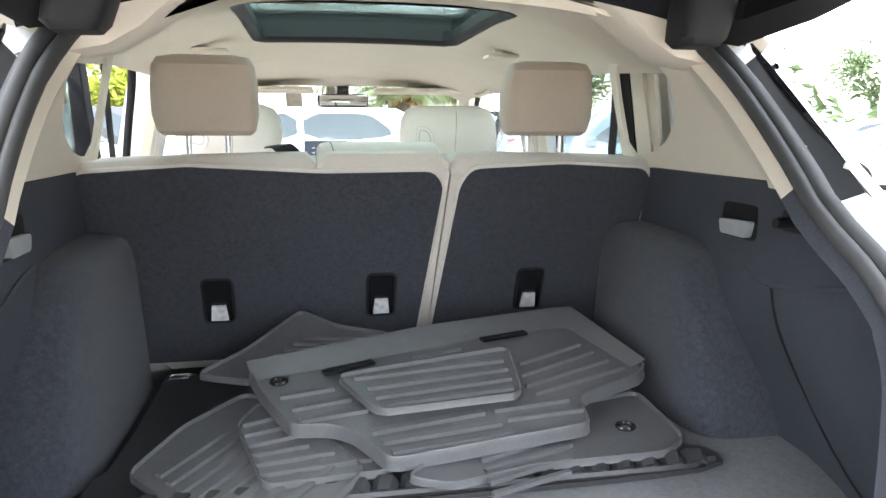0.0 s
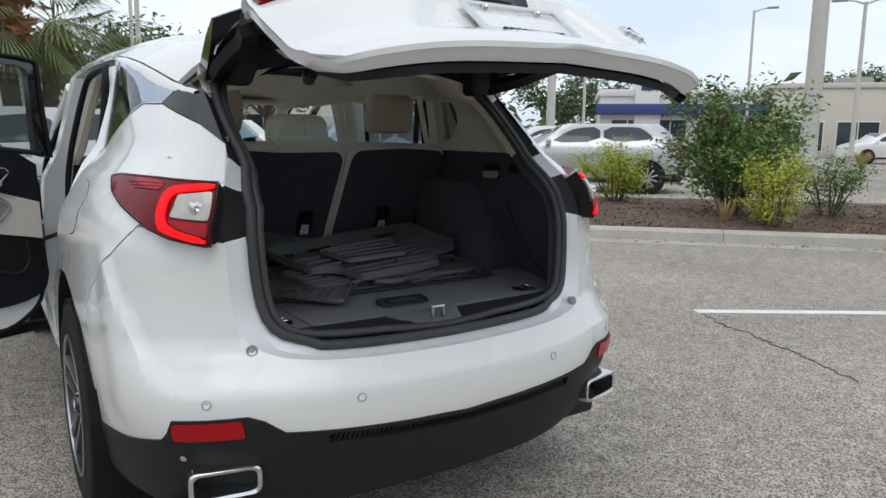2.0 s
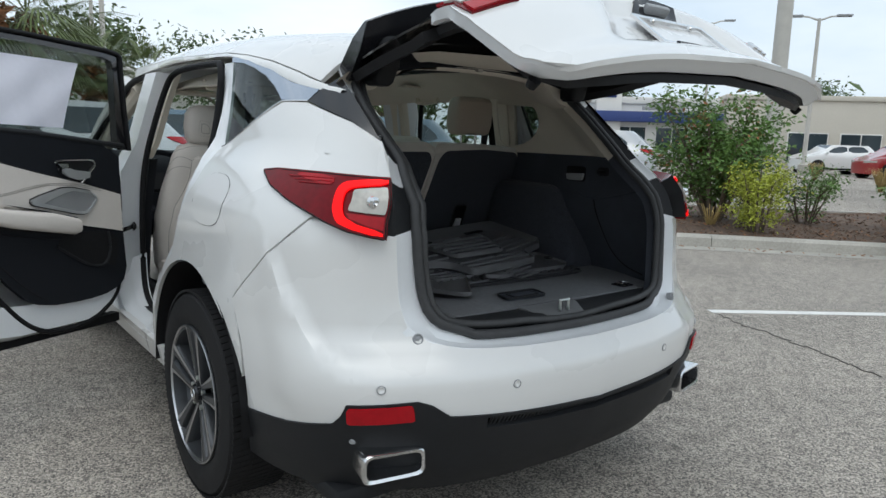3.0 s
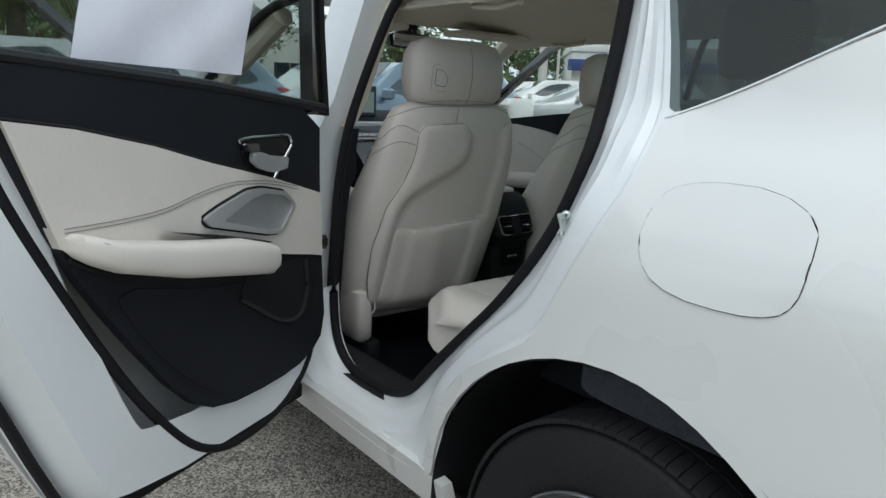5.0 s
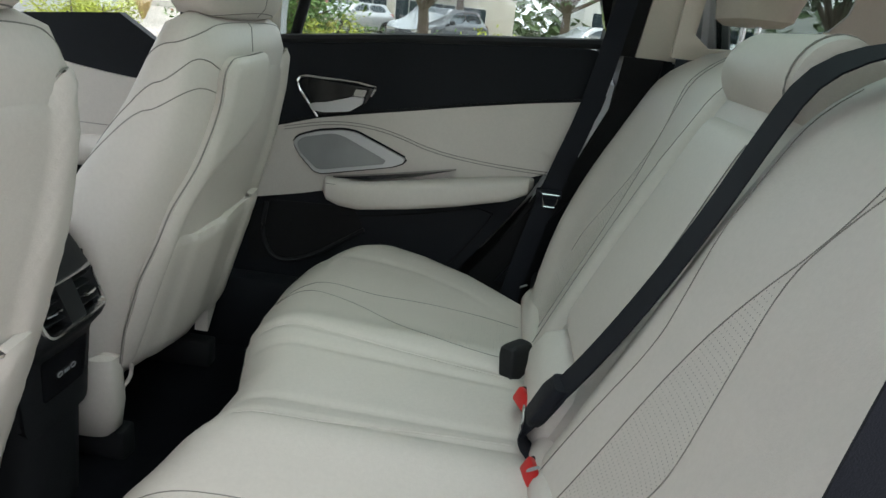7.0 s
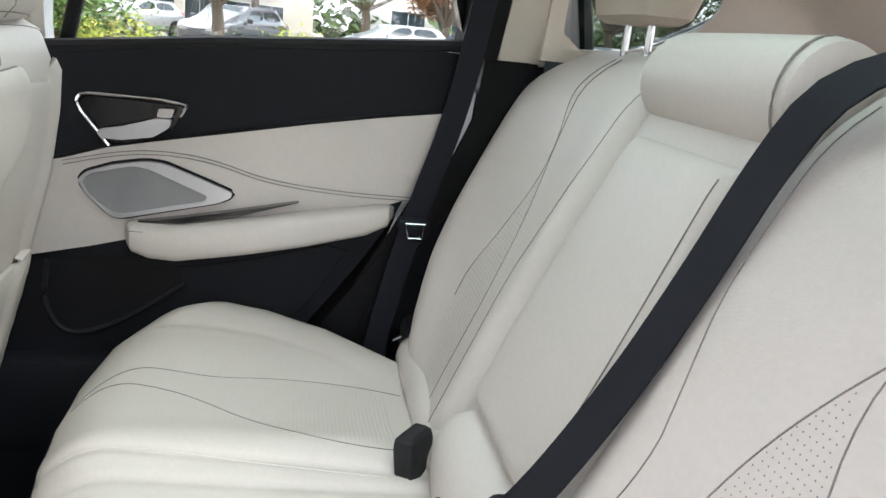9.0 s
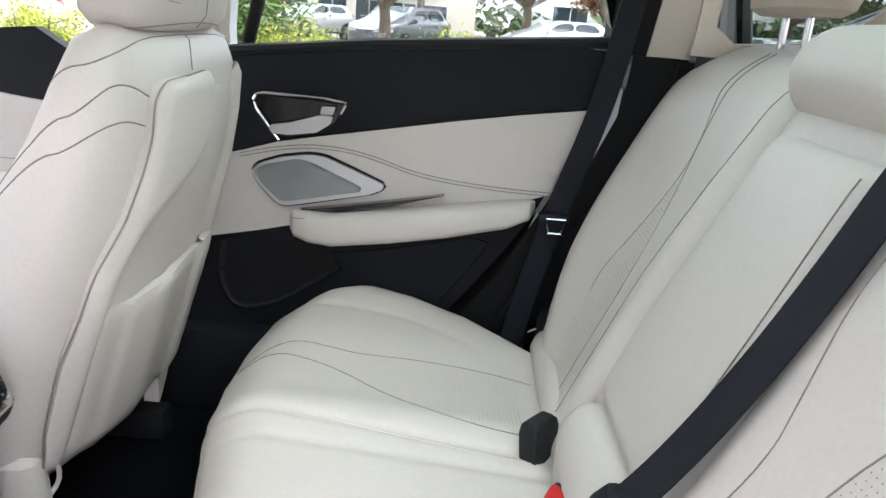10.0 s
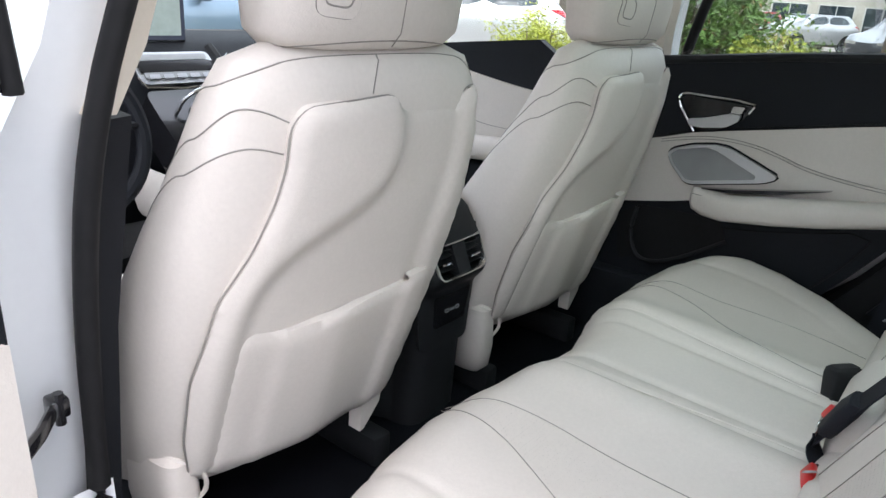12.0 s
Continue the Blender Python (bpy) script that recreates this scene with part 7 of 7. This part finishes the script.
rows = [[isle(a, b, .13 + .05 * noise.noise((a * 1.3, b * 1.3, 0)) + .02 * noise.noise((a * 6, b * 6, 3)) + .06 * math.sin(math.pi * (b - .2) / 4.8)) for b in np.linspace(.19, 5.01, 40)] for a in np.linspace(-9, 15, 110)]
bed = part("mulch_bed", loft(rows, closed=False), MULCH, None)
tagged(bed, "brown bark mulch bed with fallen leaves", "mulch bed", kind="structure")
rng = random.Random(7)


def scatter(name, n, place, size, material, label, cat):
    """Many small chips in one mesh."""
    verts, faces = [], []
    for _ in range(n):
        p, s, q = place(), rng.uniform(*size), Euler((rng.uniform(-.6, .6), rng.uniform(-.6, .6), rng.uniform(0, 6.3)))
        i = len(verts)
        for c in ((-1, -.25, 0), (1, -.3, .08), (.9, .3, 0), (-.8, .28, .1), (0, 0, .35)):
            v = Vector(c) * s
            v.rotate(q)
            verts.append(p + v)
        faces += [(i, i + 1, i + 4), (i + 1, i + 2, i + 4), (i + 2, i + 3, i + 4), (i + 3, i, i + 4)]
    me = bpy.data.meshes.new(name)
    me.from_pydata(verts, [], faces)
    me.materials.append(material)
    ob = new(name, me)
    return tagged(ob, label, cat, kind="stuff")


bed_at = lambda: (lambda a, b: isle(a, b, .14 + .05 * noise.noise((a * 1.3, b * 1.3, 0)) + .06 * math.sin(math.pi * (b - .2) / 4.8)))(rng.uniform(-6, 9), .25 + 4.6 * rng.random() ** 1.6)
scatter("mulch_chips", 9000, bed_at, (.012, .04), mat("mulch_chips_brown", (.16, .105, .075), .95, vary=.6, scale=9, fine=60), "loose brown mulch chips", "mulch")
scatter("fallen_leaves", 500, bed_at, (.02, .045), LEAF_DRY, "fallen dry leaves on the mulch", "leaves")
scatter("kerb_leaves", 60, lambda: isle(rng.uniform(-2, 5), rng.uniform(-.25, -.02), .012), (.015, .04), LEAF_DRY, "dry leaves in the gutter", "leaves")
line = part("parking_line", sheet([(0, -.05), (6.5, -.05), (6.5, .05), (0, .05)], lambda a, b: Vector((3.36, 1.68, .004)) + Vector((.832, -.555, 0)) * a + Vector((.555, .832, 0)) * b, .5, .003), LINE, None)
tagged(line, "worn white parking line on the asphalt", "parking line", kind="structure")


# ---- plants ----
def leaves_mesh(points, size, r):
    verts, faces = [], []
    for p in points:
        s = r.uniform(*size)
        q = Euler((r.uniform(-1.1, 1.1), r.uniform(-1.1, 1.1), r.uniform(0, 6.3)))
        i = len(verts)
        for c in ((0, -1, 0), (.42, 0, .12), (0, 1.1, -.1), (-.42, 0, .12)):
            v = Vector(c) * s
            v.rotate(q)
            verts.append(p + v)
        faces += [(i, i + 1, i + 2), (i, i + 2, i + 3)]
    return verts, faces


def foliage(name, points, size, material, parent, r, label=""):
    me = bpy.data.meshes.new(name)
    v, f = leaves_mesh(points, size, r)
    me.from_pydata(v, [], f)
    me.materials.append(material)
    ob = new(name, me)
    ob.parent = parent
    return tagged(ob, label)


def shrub(at, high, wide, seed, n_stems=9, n_leaf=3000, leaf=(.022, .045), green=LEAF, dry=0, label="", name="shrub", group="shrubs on the island"):
    """Stems that fork, with leaves gathered round the twigs."""
    r = random.Random(seed)
    base = Vector(at)
    tips, stems = [], []
    for k in range(n_stems):
        a = k * math.tau / n_stems + r.uniform(-.4, .4)
        lean = r.uniform(.25, 1) * wide / 2
        p0 = base + Vector((.08 * math.cos(a), .08 * math.sin(a), -.05))
        p2 = base + Vector((lean * math.cos(a), lean * math.sin(a), high * r.uniform(.55, .98)))
        p1 = p0.lerp(p2, .5) + Vector((r.uniform(-.1, .1), r.uniform(-.1, .1), .12 * high))
        stems.append(tube([p0, p1, p2], [.018 * high, .011 * high, .004], 6))
        for j in range(8):
            t = r.uniform(.22, 1)
            q = p0.lerp(p1, t * 2) if t < .5 else p1.lerp(p2, t * 2 - 1)
            e = q + Vector((r.gauss(0, 1), r.gauss(0, 1), r.gauss(.35, .6))) * high * .13
            stems.append(tube([q, e], [.006 * high, .002], 5))
            tips += [e, q.lerp(e, .6)]
        tips.append(p2)
    s = part(name, merge(*stems), BARK, None)
    tagged(s, label or "leafy green shrub in the mulch bed", "shrub", group)
    pts = [r.choice(tips) + Vector((r.gauss(0, 1), r.gauss(0, 1), r.gauss(0, .8))) * high * .075 for _ in range(n_leaf)]
    foliage("leaves", pts, leaf, green, s, r)
    if dry:
        few = [t for t in tips if r.random() < .12] or tips[:2]
        foliage("dry_leaves", [r.choice(few) + Vector((r.gauss(0, 1), r.gauss(0, 1), r.gauss(0, 1))) * .07 * high for _ in range(dry)], leaf, LEAF_DRY, s, r, "dry orange leaves")
    return s


shrub((8.25, 4.75, .16), 1.85, 2.0, 1, 13, 8500, (.028, .056), LEAF, 420, "large green shrub with dry orange twigs in the mulch")
shrub((7.65, 3.72, .15), .95, .95, 2, 11, 3600, (.018, .036), LEAF_Y, 0, "low yellow-green shrub in the mulch bed")
shrub((9.3, 3.85, .17), .9, 1.2, 3, 9, 2200, (.016, .034), LEAF, 0, "low green shrub in the mulch bed")
shrub((8.35, 7.15, .17), 1.0, 1.3, 4, 12, 5600, (.018, .036), LEAF_Y, 0, "yellow-green shrub in the mulch bed")
shrub((8.5, 1.7, .16), .95, 1.1, 5, 11, 4000, (.018, .036), LEAF_Y, 0, "yellow-green shrub in the mulch bed")
shrub((9.7, 2.35, .17), .85, 1.1, 6, 10, 2600, (.02, .04), LEAF, 0, "low green shrub in the mulch bed")
shrub((6.9, 6.7, .17), .5, .5, 8, 7, 700, (.016, .03), LEAF_Y, 0, "small yellow-green seedling in the mulch")
shrub((6.0, 7.4, .17), .6, .7, 9, 8, 1100, (.018, .034), LEAF_Y, 0, "small yellow-green shrub in the mulch")
shrub((13.5, -1.6, .0), 1.2, 1.4, 10, 9, 2400, (.02, .04), LEAF, 0, "green shrub at the edge of the lot", group="shrubs across the lot")


def grass_tuft(at, high, seed, n=70, material=None):
    r = random.Random(seed)
    bms = []
    verts, faces = [], []
    for _ in range(n):
        a, l = r.uniform(0, 6.28), r.uniform(.3, 1) * high
        d, s = Vector((math.cos(a), math.sin(a), 0)), Vector((-math.sin(a), math.cos(a), 0)) * .006 * (1 + high)
        p = Vector(at) + d * r.uniform(0, .06)
        m, e = p + d * l * .35 + Vector((0, 0, l * .8)), p + d * l * .8 + Vector((0, 0, l * .75))
        i = len(verts)
        verts += [p - s, p + s, m + s * .7, m - s * .7, e]
        faces += [(i, i + 1, i + 2, i + 3), (i + 3, i + 2, i + 4)]
    me = bpy.data.meshes.new("grass_tuft")
    me.from_pydata(verts, [], faces)
    me.materials.append(material)
    return tagged(new("grass_tuft", me), "dry straw-coloured ornamental grass tuft", "grass", "grass tufts")


STRAW = mat("dry_grass", (.42, .31, .13), .8, vary=.35, scale=5)
grass_tuft((7.55, 4.35, .16), .42, 21, 60, STRAW)
for i, (x, y, h) in enumerate(((27, 16, 1.1), (30, 13.5, 1.0), (24, 8.5, 1.0), (26, 5.2, 1.1), (31, 9.5, 1.0), (25, -1.5, 1.0), (28, 1.5, 1.1), (27, -6, 1.0))):
    grass_tuft((x, y, 0), h, 30 + i, 260, STRAW)


def palm(at, trunk, seed, crown=2.2):
    r = random.Random(seed)
    x, y = at
    b = [Vector((x + .12 * math.sin(k * .5 + seed), y, trunk * k / 8)) for k in range(9)]
    p = part("palm_tree", tube(b, [.24, .19, .17, .165, .165, .17, .19, .23, .20], 14), BARK, None)
    tagged(p, "cabbage palm with a rough brown trunk", "palm tree", "palms behind the car")
    top = b[-1]
    verts, faces = [], []
    for k in range(46):
        a, up = r.uniform(0, math.tau), r.uniform(-.9, 1.25)
        d = Vector((math.cos(a) * math.cos(up), math.sin(a) * math.cos(up), math.sin(up)))
        side = d.cross(Vector((0, 0, 1))).normalized()
        L = crown * r.uniform(.75, 1.05)
        stem = top + d * L * .45 + Vector((0, 0, -.05 * L))
        i = len(verts)
        verts += [top - side * .015, top + side * .015, stem + side * .012, stem - side * .012]
        faces.append((i, i + 1, i + 2, i + 3))
        for j in range(22):
            f = (j - 10.5) / 10.5
            w = (d * math.cos(f * 1.35) + side * math.sin(f * 1.35)).normalized()
            n = w.cross(Vector((0, 0, 1))).normalized() * .022
            e = stem + w * L * (.62 - .16 * abs(f)) + Vector((0, 0, -.22 * L * (.35 + abs(f) * .3 + max(0, -up) * .2)))
            m = stem.lerp(e, .55) + Vector((0, 0, .05 * L))
            i = len(verts)
            verts += [stem, m + n, e, m - n]
            faces.append((i, i + 1, i + 2, i + 3))
    me = bpy.data.meshes.new("fronds")
    me.from_pydata(verts, [], faces)
    me.materials.append(FROND)
    f = new("fronds", me)
    f.parent = p
    dead = [top + Vector((r.gauss(0, .22), r.gauss(0, .22), r.uniform(-.9, -.1))) for _ in range(160)]
    foliage("dead_fronds", dead, (.10, .24), LEAF_DRY, p, r)
    return p


for x, y, h, s in ((-2.4, 17.5, 3.6, 1), (-.35, 14.5, 3.9, 2), (.55, 17.0, 3.7, 3), (2.6, 21, 3.0, 4), (-6.0, 19, 4.0, 5), (5.5, 26, 3.3, 6), (-3.9, 24, 4.6, 8)):
    palm((x, y), h, s, 1.6 if y > 20 else 2.2)


def tree(at, high, wide, seed, n=5200, size=(.10, .22), green=None, label="broad green tree at the edge of the lot"):
    r = random.Random(seed)
    x, y = at
    b = Vector((x, y, 0))
    limbs = [tube([b, b + Vector((.1, 0, high * .25)), b + Vector((.2, .1, high * .45))], [.05 * high, .036 * high, .028 * high], 10)]
    lumps = []
    for k in range(11):
        a = k * 2.4
        e = b + Vector((math.cos(a) * wide * r.uniform(.18, .46), math.sin(a) * wide * r.uniform(.18, .46), high * r.uniform(.45, .92)))
        limbs.append(tube([b + Vector((.1, .05, high * .32)), b.lerp(e, .6) + Vector((0, 0, high * .15)), e], [.022 * high, .014 * high, .005 * high], 6))
        lumps.append((e, r.uniform(.10, .19) * wide))
    t = part("tree", merge(*limbs), BARK, None)
    tagged(t, label, "tree", "trees round the lot")
    pts = []
    for _ in range(n):
        e, q = r.choice(lumps)
        pts.append(e + Vector((r.gauss(0, 1), r.gauss(0, 1), r.gauss(0, .75))) * q * .62)
    foliage("crown", pts, size, green or LEAF_D, t, r)
    return t


spots = [(44, 47, 8, 9), (52, 44, 7, 8), (30, 48, 7, 9), (18, 52, 8, 10), (6, 50, 8, 10), (-8, 46, 8, 9), (-20, 42, 9, 10), (62, 30, 7, 8), (50, -2, 8, 9), (56, -12, 9, 10), (46, -18, 8, 9), (52, -26, 9, 11), (40, -30, 9, 10), (60, 6, 9, 8), (-30, 30, 9, 11), (-34, 10, 9, 11), (-32, -10, 9, 11), (-24, -30, 9, 11), (0, -42, 9, 12), (22, -40, 9, 12)]
for i, (x, y, h, w) in enumerate(spots):
    tree((x, y), h, w, 100 + i, 3600, (.14, .30))
tree((-4.4, 12.8), 3.6, 3.4, 140, 5000, (.05, .11), LEAF_Y, "small bright green tree beside the parked cars")
tree((20.5, 4.2), 4.6, 3.6, 141, 5000, (.07, .15), LEAF, "green tree across the lane")
tree((33, -4.5), 5.5, 4.5, 142, 4200, (.09, .18), LEAF_DRY, "russet-leaved tree across the lot")


# ---- light poles ----
def pole(at, high, r, arms, label):
    p = part("light_pole", tube([(at[0], at[1], -.1), (at[0], at[1], high * .5), (at[0], at[1], high)], [r, r * .85, r * .65], 12), POLE, None)
    tagged(p, label, "light pole", "light poles")
    part("pole_base", sections([(-.05, at[0], at[1], r * 2.2, r * 2.2), (.55, at[0], at[1], r * 2.2, r * 2.2), (.6, at[0], at[1], r * 1.6, r * 1.6)], 16, 2), CONCRETE, p)
    for a in arms:
        d = Vector((math.cos(a), math.sin(a), 0))
        q = Vector((at[0], at[1], high - .1))
        h = part("lamp_arm", tube([q, q + d * .5 + Vector((0, 0, .18)), q + d * .9 + Vector((0, 0, .22))], [.05, .04, .04], 8), POLE, p)
        part("lamp_head", block((.75, -.16, -.05), (1.45, .16, .06), .03, m=Matrix.Translation(q + Vector((0, 0, .22))) @ Matrix.Rotation(a, 4, "Z")), GREY, h)
    return p


pole((19.9, 10.2), 13, .26, (), "thick pale concrete utility pole")
pole((18.9, 20.6), 13, .19, (), "pale concrete pole behind the parked cars")
pole((34.6, 16.3), 7.7, .12, (-.9, 2.2), "pale twin-arm light pole")
pole((42, 27), 9.5, .11, (-.9,), "pale single-arm light pole")
pole((33, 33), 8.5, .11, (2.2,), "pale single-arm light pole")
pole((25, 37), 8, .10, (.5,), "pale single-arm light pole")
pole((.6, 30), 12, .13, (), "grey timber utility pole")
pole((6.5, 40), 10, .12, (.4, 3.5), "grey twin-arm light pole")
pole((-2.2, 33), 11, .13, (), "grey timber utility pole")
pole((4.9, 30), 10, .12, (), "grey timber utility pole")
pole((41, -8), 9, .11, (2.6,), "pale single-arm light pole")
for z in (9.5, 10.2):
    w = part("overhead_cable", tube([(-30 + k * 5, 33 - abs(k - 6) * .4, z - .04 * (6 - abs(k - 6)) + .3) for k in range(13)], .015, 5), SEAL, None)
    tagged(w, "black overhead cable between utility poles", "cable", "overhead cables")


# ---- parked cars ----
def parked_car(paint, label):
    top = lambda y: np.interp(y, (0, .3, 2.9, 3.62, 4.25, 4.75), (1.66, 1.66, 1.64, 1.12, 1.02, .82))
    zs = (.24, .34, .5, .7, .9, 1.02, 1.1, 1.18, 1.25, 1.35, 1.45, 1.55, 1.62)
    full = [u for u in np.linspace(-ARC[-1], ARC[-1], 72, endpoint=False)]
    loops = []
    for z in zs:
        loop = []
        for u in full:
            q = body(u, z)
            h = top(q.y)
            if z > h:
                k = min(1, (z - h) / .5)
                q = body(u, h)
                q = Vector((q.x * (1 - .25 * k), min(q.y, q.y), h + .02 * k))
            loop.append(q)
        loops.append(loop)
    root = part("parked_car", loft(loops, caps=True), paint, None, smooth=50)
    tagged(root, label, "car", "parked cars")
    for s in (-1, 1):
        f = lambda pts: [(s * p[0], p[1]) for p in pts]
        part("side_window", sheet(f(soften([(1.35, 1.30), (1.75, 1.235), (2.72, 1.21), (2.72, 1.54), (1.95, 1.55), (1.6, 1.50)], 1)), body, .12, .01, .006), DARK_GLASS, root)
        part("side_window", sheet(f(soften([(2.80, 1.21), (3.98, 1.17), (3.62, 1.40), (3.35, 1.52), (2.80, 1.545)], 1)), body, .12, .01, .006), DARK_GLASS, root)
        part("tail_lamp", sheet(f(LAMP), body, .08, .01, .008), RED, root)
        part("head_lamp", sheet(f([(5.1, .80), (5.1, .90), (5.75, .86), (5.75, .78)]), body, .1, .01, .008), CLEAR, root)
        part("door_handle", sheet(f([(2.35, 1.02), (2.50, 1.02), (2.50, 1.045), (2.35, 1.045)]), body, .1, .02, .02), CHROME, root)
        part("sill_trim", sheet(f([(2.1, .26), (4.1, .26), (4.1, .36), (2.1, .36)]), body, .2, .01, .008), BLACK, root)
        m = part("door_mirror", turned(sections([(-.07, 0, 0, .05, .03), (-.04, 0, 0, .10, .06), (.05, 0, 0, .10, .06), (.08, 0, 0, .06, .03)], 16, 3), Matrix.Translation((s * 1.0, 3.35, 1.18))), paint, root)
        for y in (1.045, 3.80):
            part("wheel_well", turned(lathe([(0, 0), (0, .42), (-.2, .42)], 28), Matrix.Translation((s * .962, y, .38)) @ (Matrix.Identity(4) if s > 0 else Matrix.Rotation(math.pi, 4, "Z"))), SEAL, root)
            w = part("wheel", turned(lathe([(-.2, .2), (-.2, .35), (-.17, .37), (-.03, .37), (.02, .34), (.02, .25), (-.01, .24)], 32), Matrix.Translation((s * .955, y, .37)) @ (Matrix.Identity(4) if s > 0 else Matrix.Rotation(math.pi, 4, "Z"))), TYRE, root)
            part("rim", turned(merge(*[turned(block((-.02, -.018, .02), (.012, .018, .245), .004), Matrix.Rotation(k * math.tau / 10, 4, "X")) for k in range(10)]), Matrix.Translation((s * .962, y, .37))), ALU, w)
    part("rear_window", sheet(soften([(-.60, 1.25), (.60, 1.25), (.62, 1.5), (.45, 1.56), (-.45, 1.56), (-.62, 1.5)], 1), body, .12, .01, .006), DARK_GLASS, root)
    part("windscreen", sheet([(-.66, 3.56), (.66, 3.56), (.58, 2.98), (-.58, 2.98)], lambda x, y: Vector((x, y, top(y) + .022)), .15, .01, .004), DARK_GLASS, root)
    part("lower_bumper", sheet(CLAD_TOP + mirror(CLAD_TOP)[::-1] + mirror(CLAD_BOT) + CLAD_BOT[::-1], body, .12, .02, .008), BLACK, root)
    return root


def paint(name, c, metal=0.0):
    return mat(name, c, .3, metal=metal, vary=.02, scale=2, coat=1.0)


silver = parked_car(paint("silver_paint", (.48, .49, .50), .5), "silver parked crossover beside the island")
white = parked_car(paint("white_paint", (.78, .78, .77)), "white parked crossover in the row")
dark = parked_car(paint("dark_grey_paint", (.05, .052, .058), .3), "dark grey parked crossover in the row")
blue = parked_car(paint("blue_grey_paint", (.14, .20, .26), .4), "blue-grey parked crossover in the row")
red = parked_car(paint("red_paint", (.30, .02, .02)), "red parked crossover across the lot")
centre = Matrix.Translation((0, -2.3, 0))
stand = lambda x, y, deg: Matrix.Translation((x, y, 0)) @ Matrix.Rotation(radians(deg), 4, "Z") @ centre
silver.matrix_world = stand(11.5, 11.0, 52)
white.matrix_world = stand(13.6, 14.6, 52)
dark.matrix_world = stand(24.5, 4.0, 65)
blue.matrix_world = stand(1.2, 11.2, 100)
red.matrix_world = stand(38, 13, 60)
for kind, spotlist in ((white, ((-1.6, 13.2, 105), (5.0, 12.0, 95), (2.6, 14.6, 95), (9.0, 17.5, 60), (-4.2, 11.6, 110), (40, 17.2, 55), (33, -8.5, 20), (31, -12, 20), (36, -15, 20), (16.4, 18.2, 52))),
                       (blue, ((4.4, 9.4, 95), (7.0, 15.5, 80), (-5.6, 14.6, 110), (34, -18, 20), (29.5, -5.2, 20))),
                       (silver, ((-.6, 9.2, 100), (36, 9.5, 55), (30, -2.0, 20), (35, -11.6, 20))),
                       (dark, ((-2.8, 9.6, 112), (37.5, 5.5, 60), (-7.5, 12.4, 110)))):
    for x, y, a in spotlist:
        copy_thing(kind, stand(x, y, a))


# ---- dealership building ----
def building(origin, heading, length, deep, high, wall, label, bays, band=None, parapet=.5, win=(.9, 2.6)):
    """A flat-roofed block; its front runs from the origin along the heading (degrees)."""
    m = Matrix.Translation((*origin, 0)) @ Matrix.Rotation(radians(heading), 4, "Z")
    b = part("building", block((0, 0, -.2), (length, deep, high), .04, m=m), wall, None)
    tagged(b, label, "building", "buildings across the lot")
    part("parapet", block((-.15, -.15, high), (length + .15, deep + .15, high + parapet), .05, m=m), wall, b)
    part("plinth", block((-.03, -.05, -.1), (length + .03, -.0, .45), .02, m=m), CONCRETE, b)
    if band:
        part("fascia_band", block((-.3, -.9, high - band - .55), (length + .3, .1, high - .55), .05, m=m), BLUE, b, "blue fascia band")
    x = .8
    while x + bays < length:
        w = part("window", block((x, -.06, win[0]), (x + bays * .78, .03, win[1]), .02, m=m), WALL_W, b)
        part("pane", block((x + .07, -.075, win[0] + .07), (x + bays * .39 - .04, -.055, win[1] - .07), 0, m=m), DARK_GLASS, w)
        part("pane", block((x + bays * .39 + .04, -.075, win[0] + .07), (x + bays * .78 - .07, -.055, win[1] - .07), 0, m=m), DARK_GLASS, w)
        x += bays
    return b, m


b1, m1 = building((37.4, 35.8), -44, 11, 12, 4.2, WALL_W, "white showroom with a blue fascia band", 3.0, .75)
part("entrance_tower", block((2.4, -.5, 0), (4.2, 3, 5.6), .05, m=m1), WALL_W, b1)
part("tower_sign", block((2.8, -.56, 4.6), (3.8, -.5, 5.4), .02, m=m1), BLUE, b1, "plain blue sign disc")
part("wall_sign", block((5.6, -.98, 3.75), (8.6, -.92, 4.0), .01, m=m1), GREY, b1)
b2, m2 = building((45.5, 27.5), -50, 34, 14, 4.7, WALL_B, "beige service building with narrow windows", 3.4, None, .35, (.4, 2.5))
for x in (5, 13, 22):
    part("roof_unit", block((x, 4, 4.7), (x + 2.2, 6, 5.7), .05, m=m2), GREY, b2)
building((70, -5), -80, 40, 12, 6.0, WALL_W, "long white building beyond the lot", 4.5, None, .4, (1.2, 3.4))
building((-4, 58), 0, 40, 12, 5.5, WALL_W, "white building beyond the palms", 4.0, None, .4, (1.0, 3.0))
hedge_pts = []
r_h = random.Random(55)
for _ in range(9000):
    a = r_h.uniform(0, math.tau)
    q = 72 + r_h.gauss(0, 2.5)
    hedge_pts.append(Vector((q * math.cos(a) + 4, q * math.sin(a), abs(r_h.gauss(0, 1)) * 2.4 + .2)))
far = foliage("far_woods", hedge_pts, (.5, 1.1), LEAF_D, None, r_h)
tagged(far, "distant dark green belt of trees", "woods", kind="stuff")
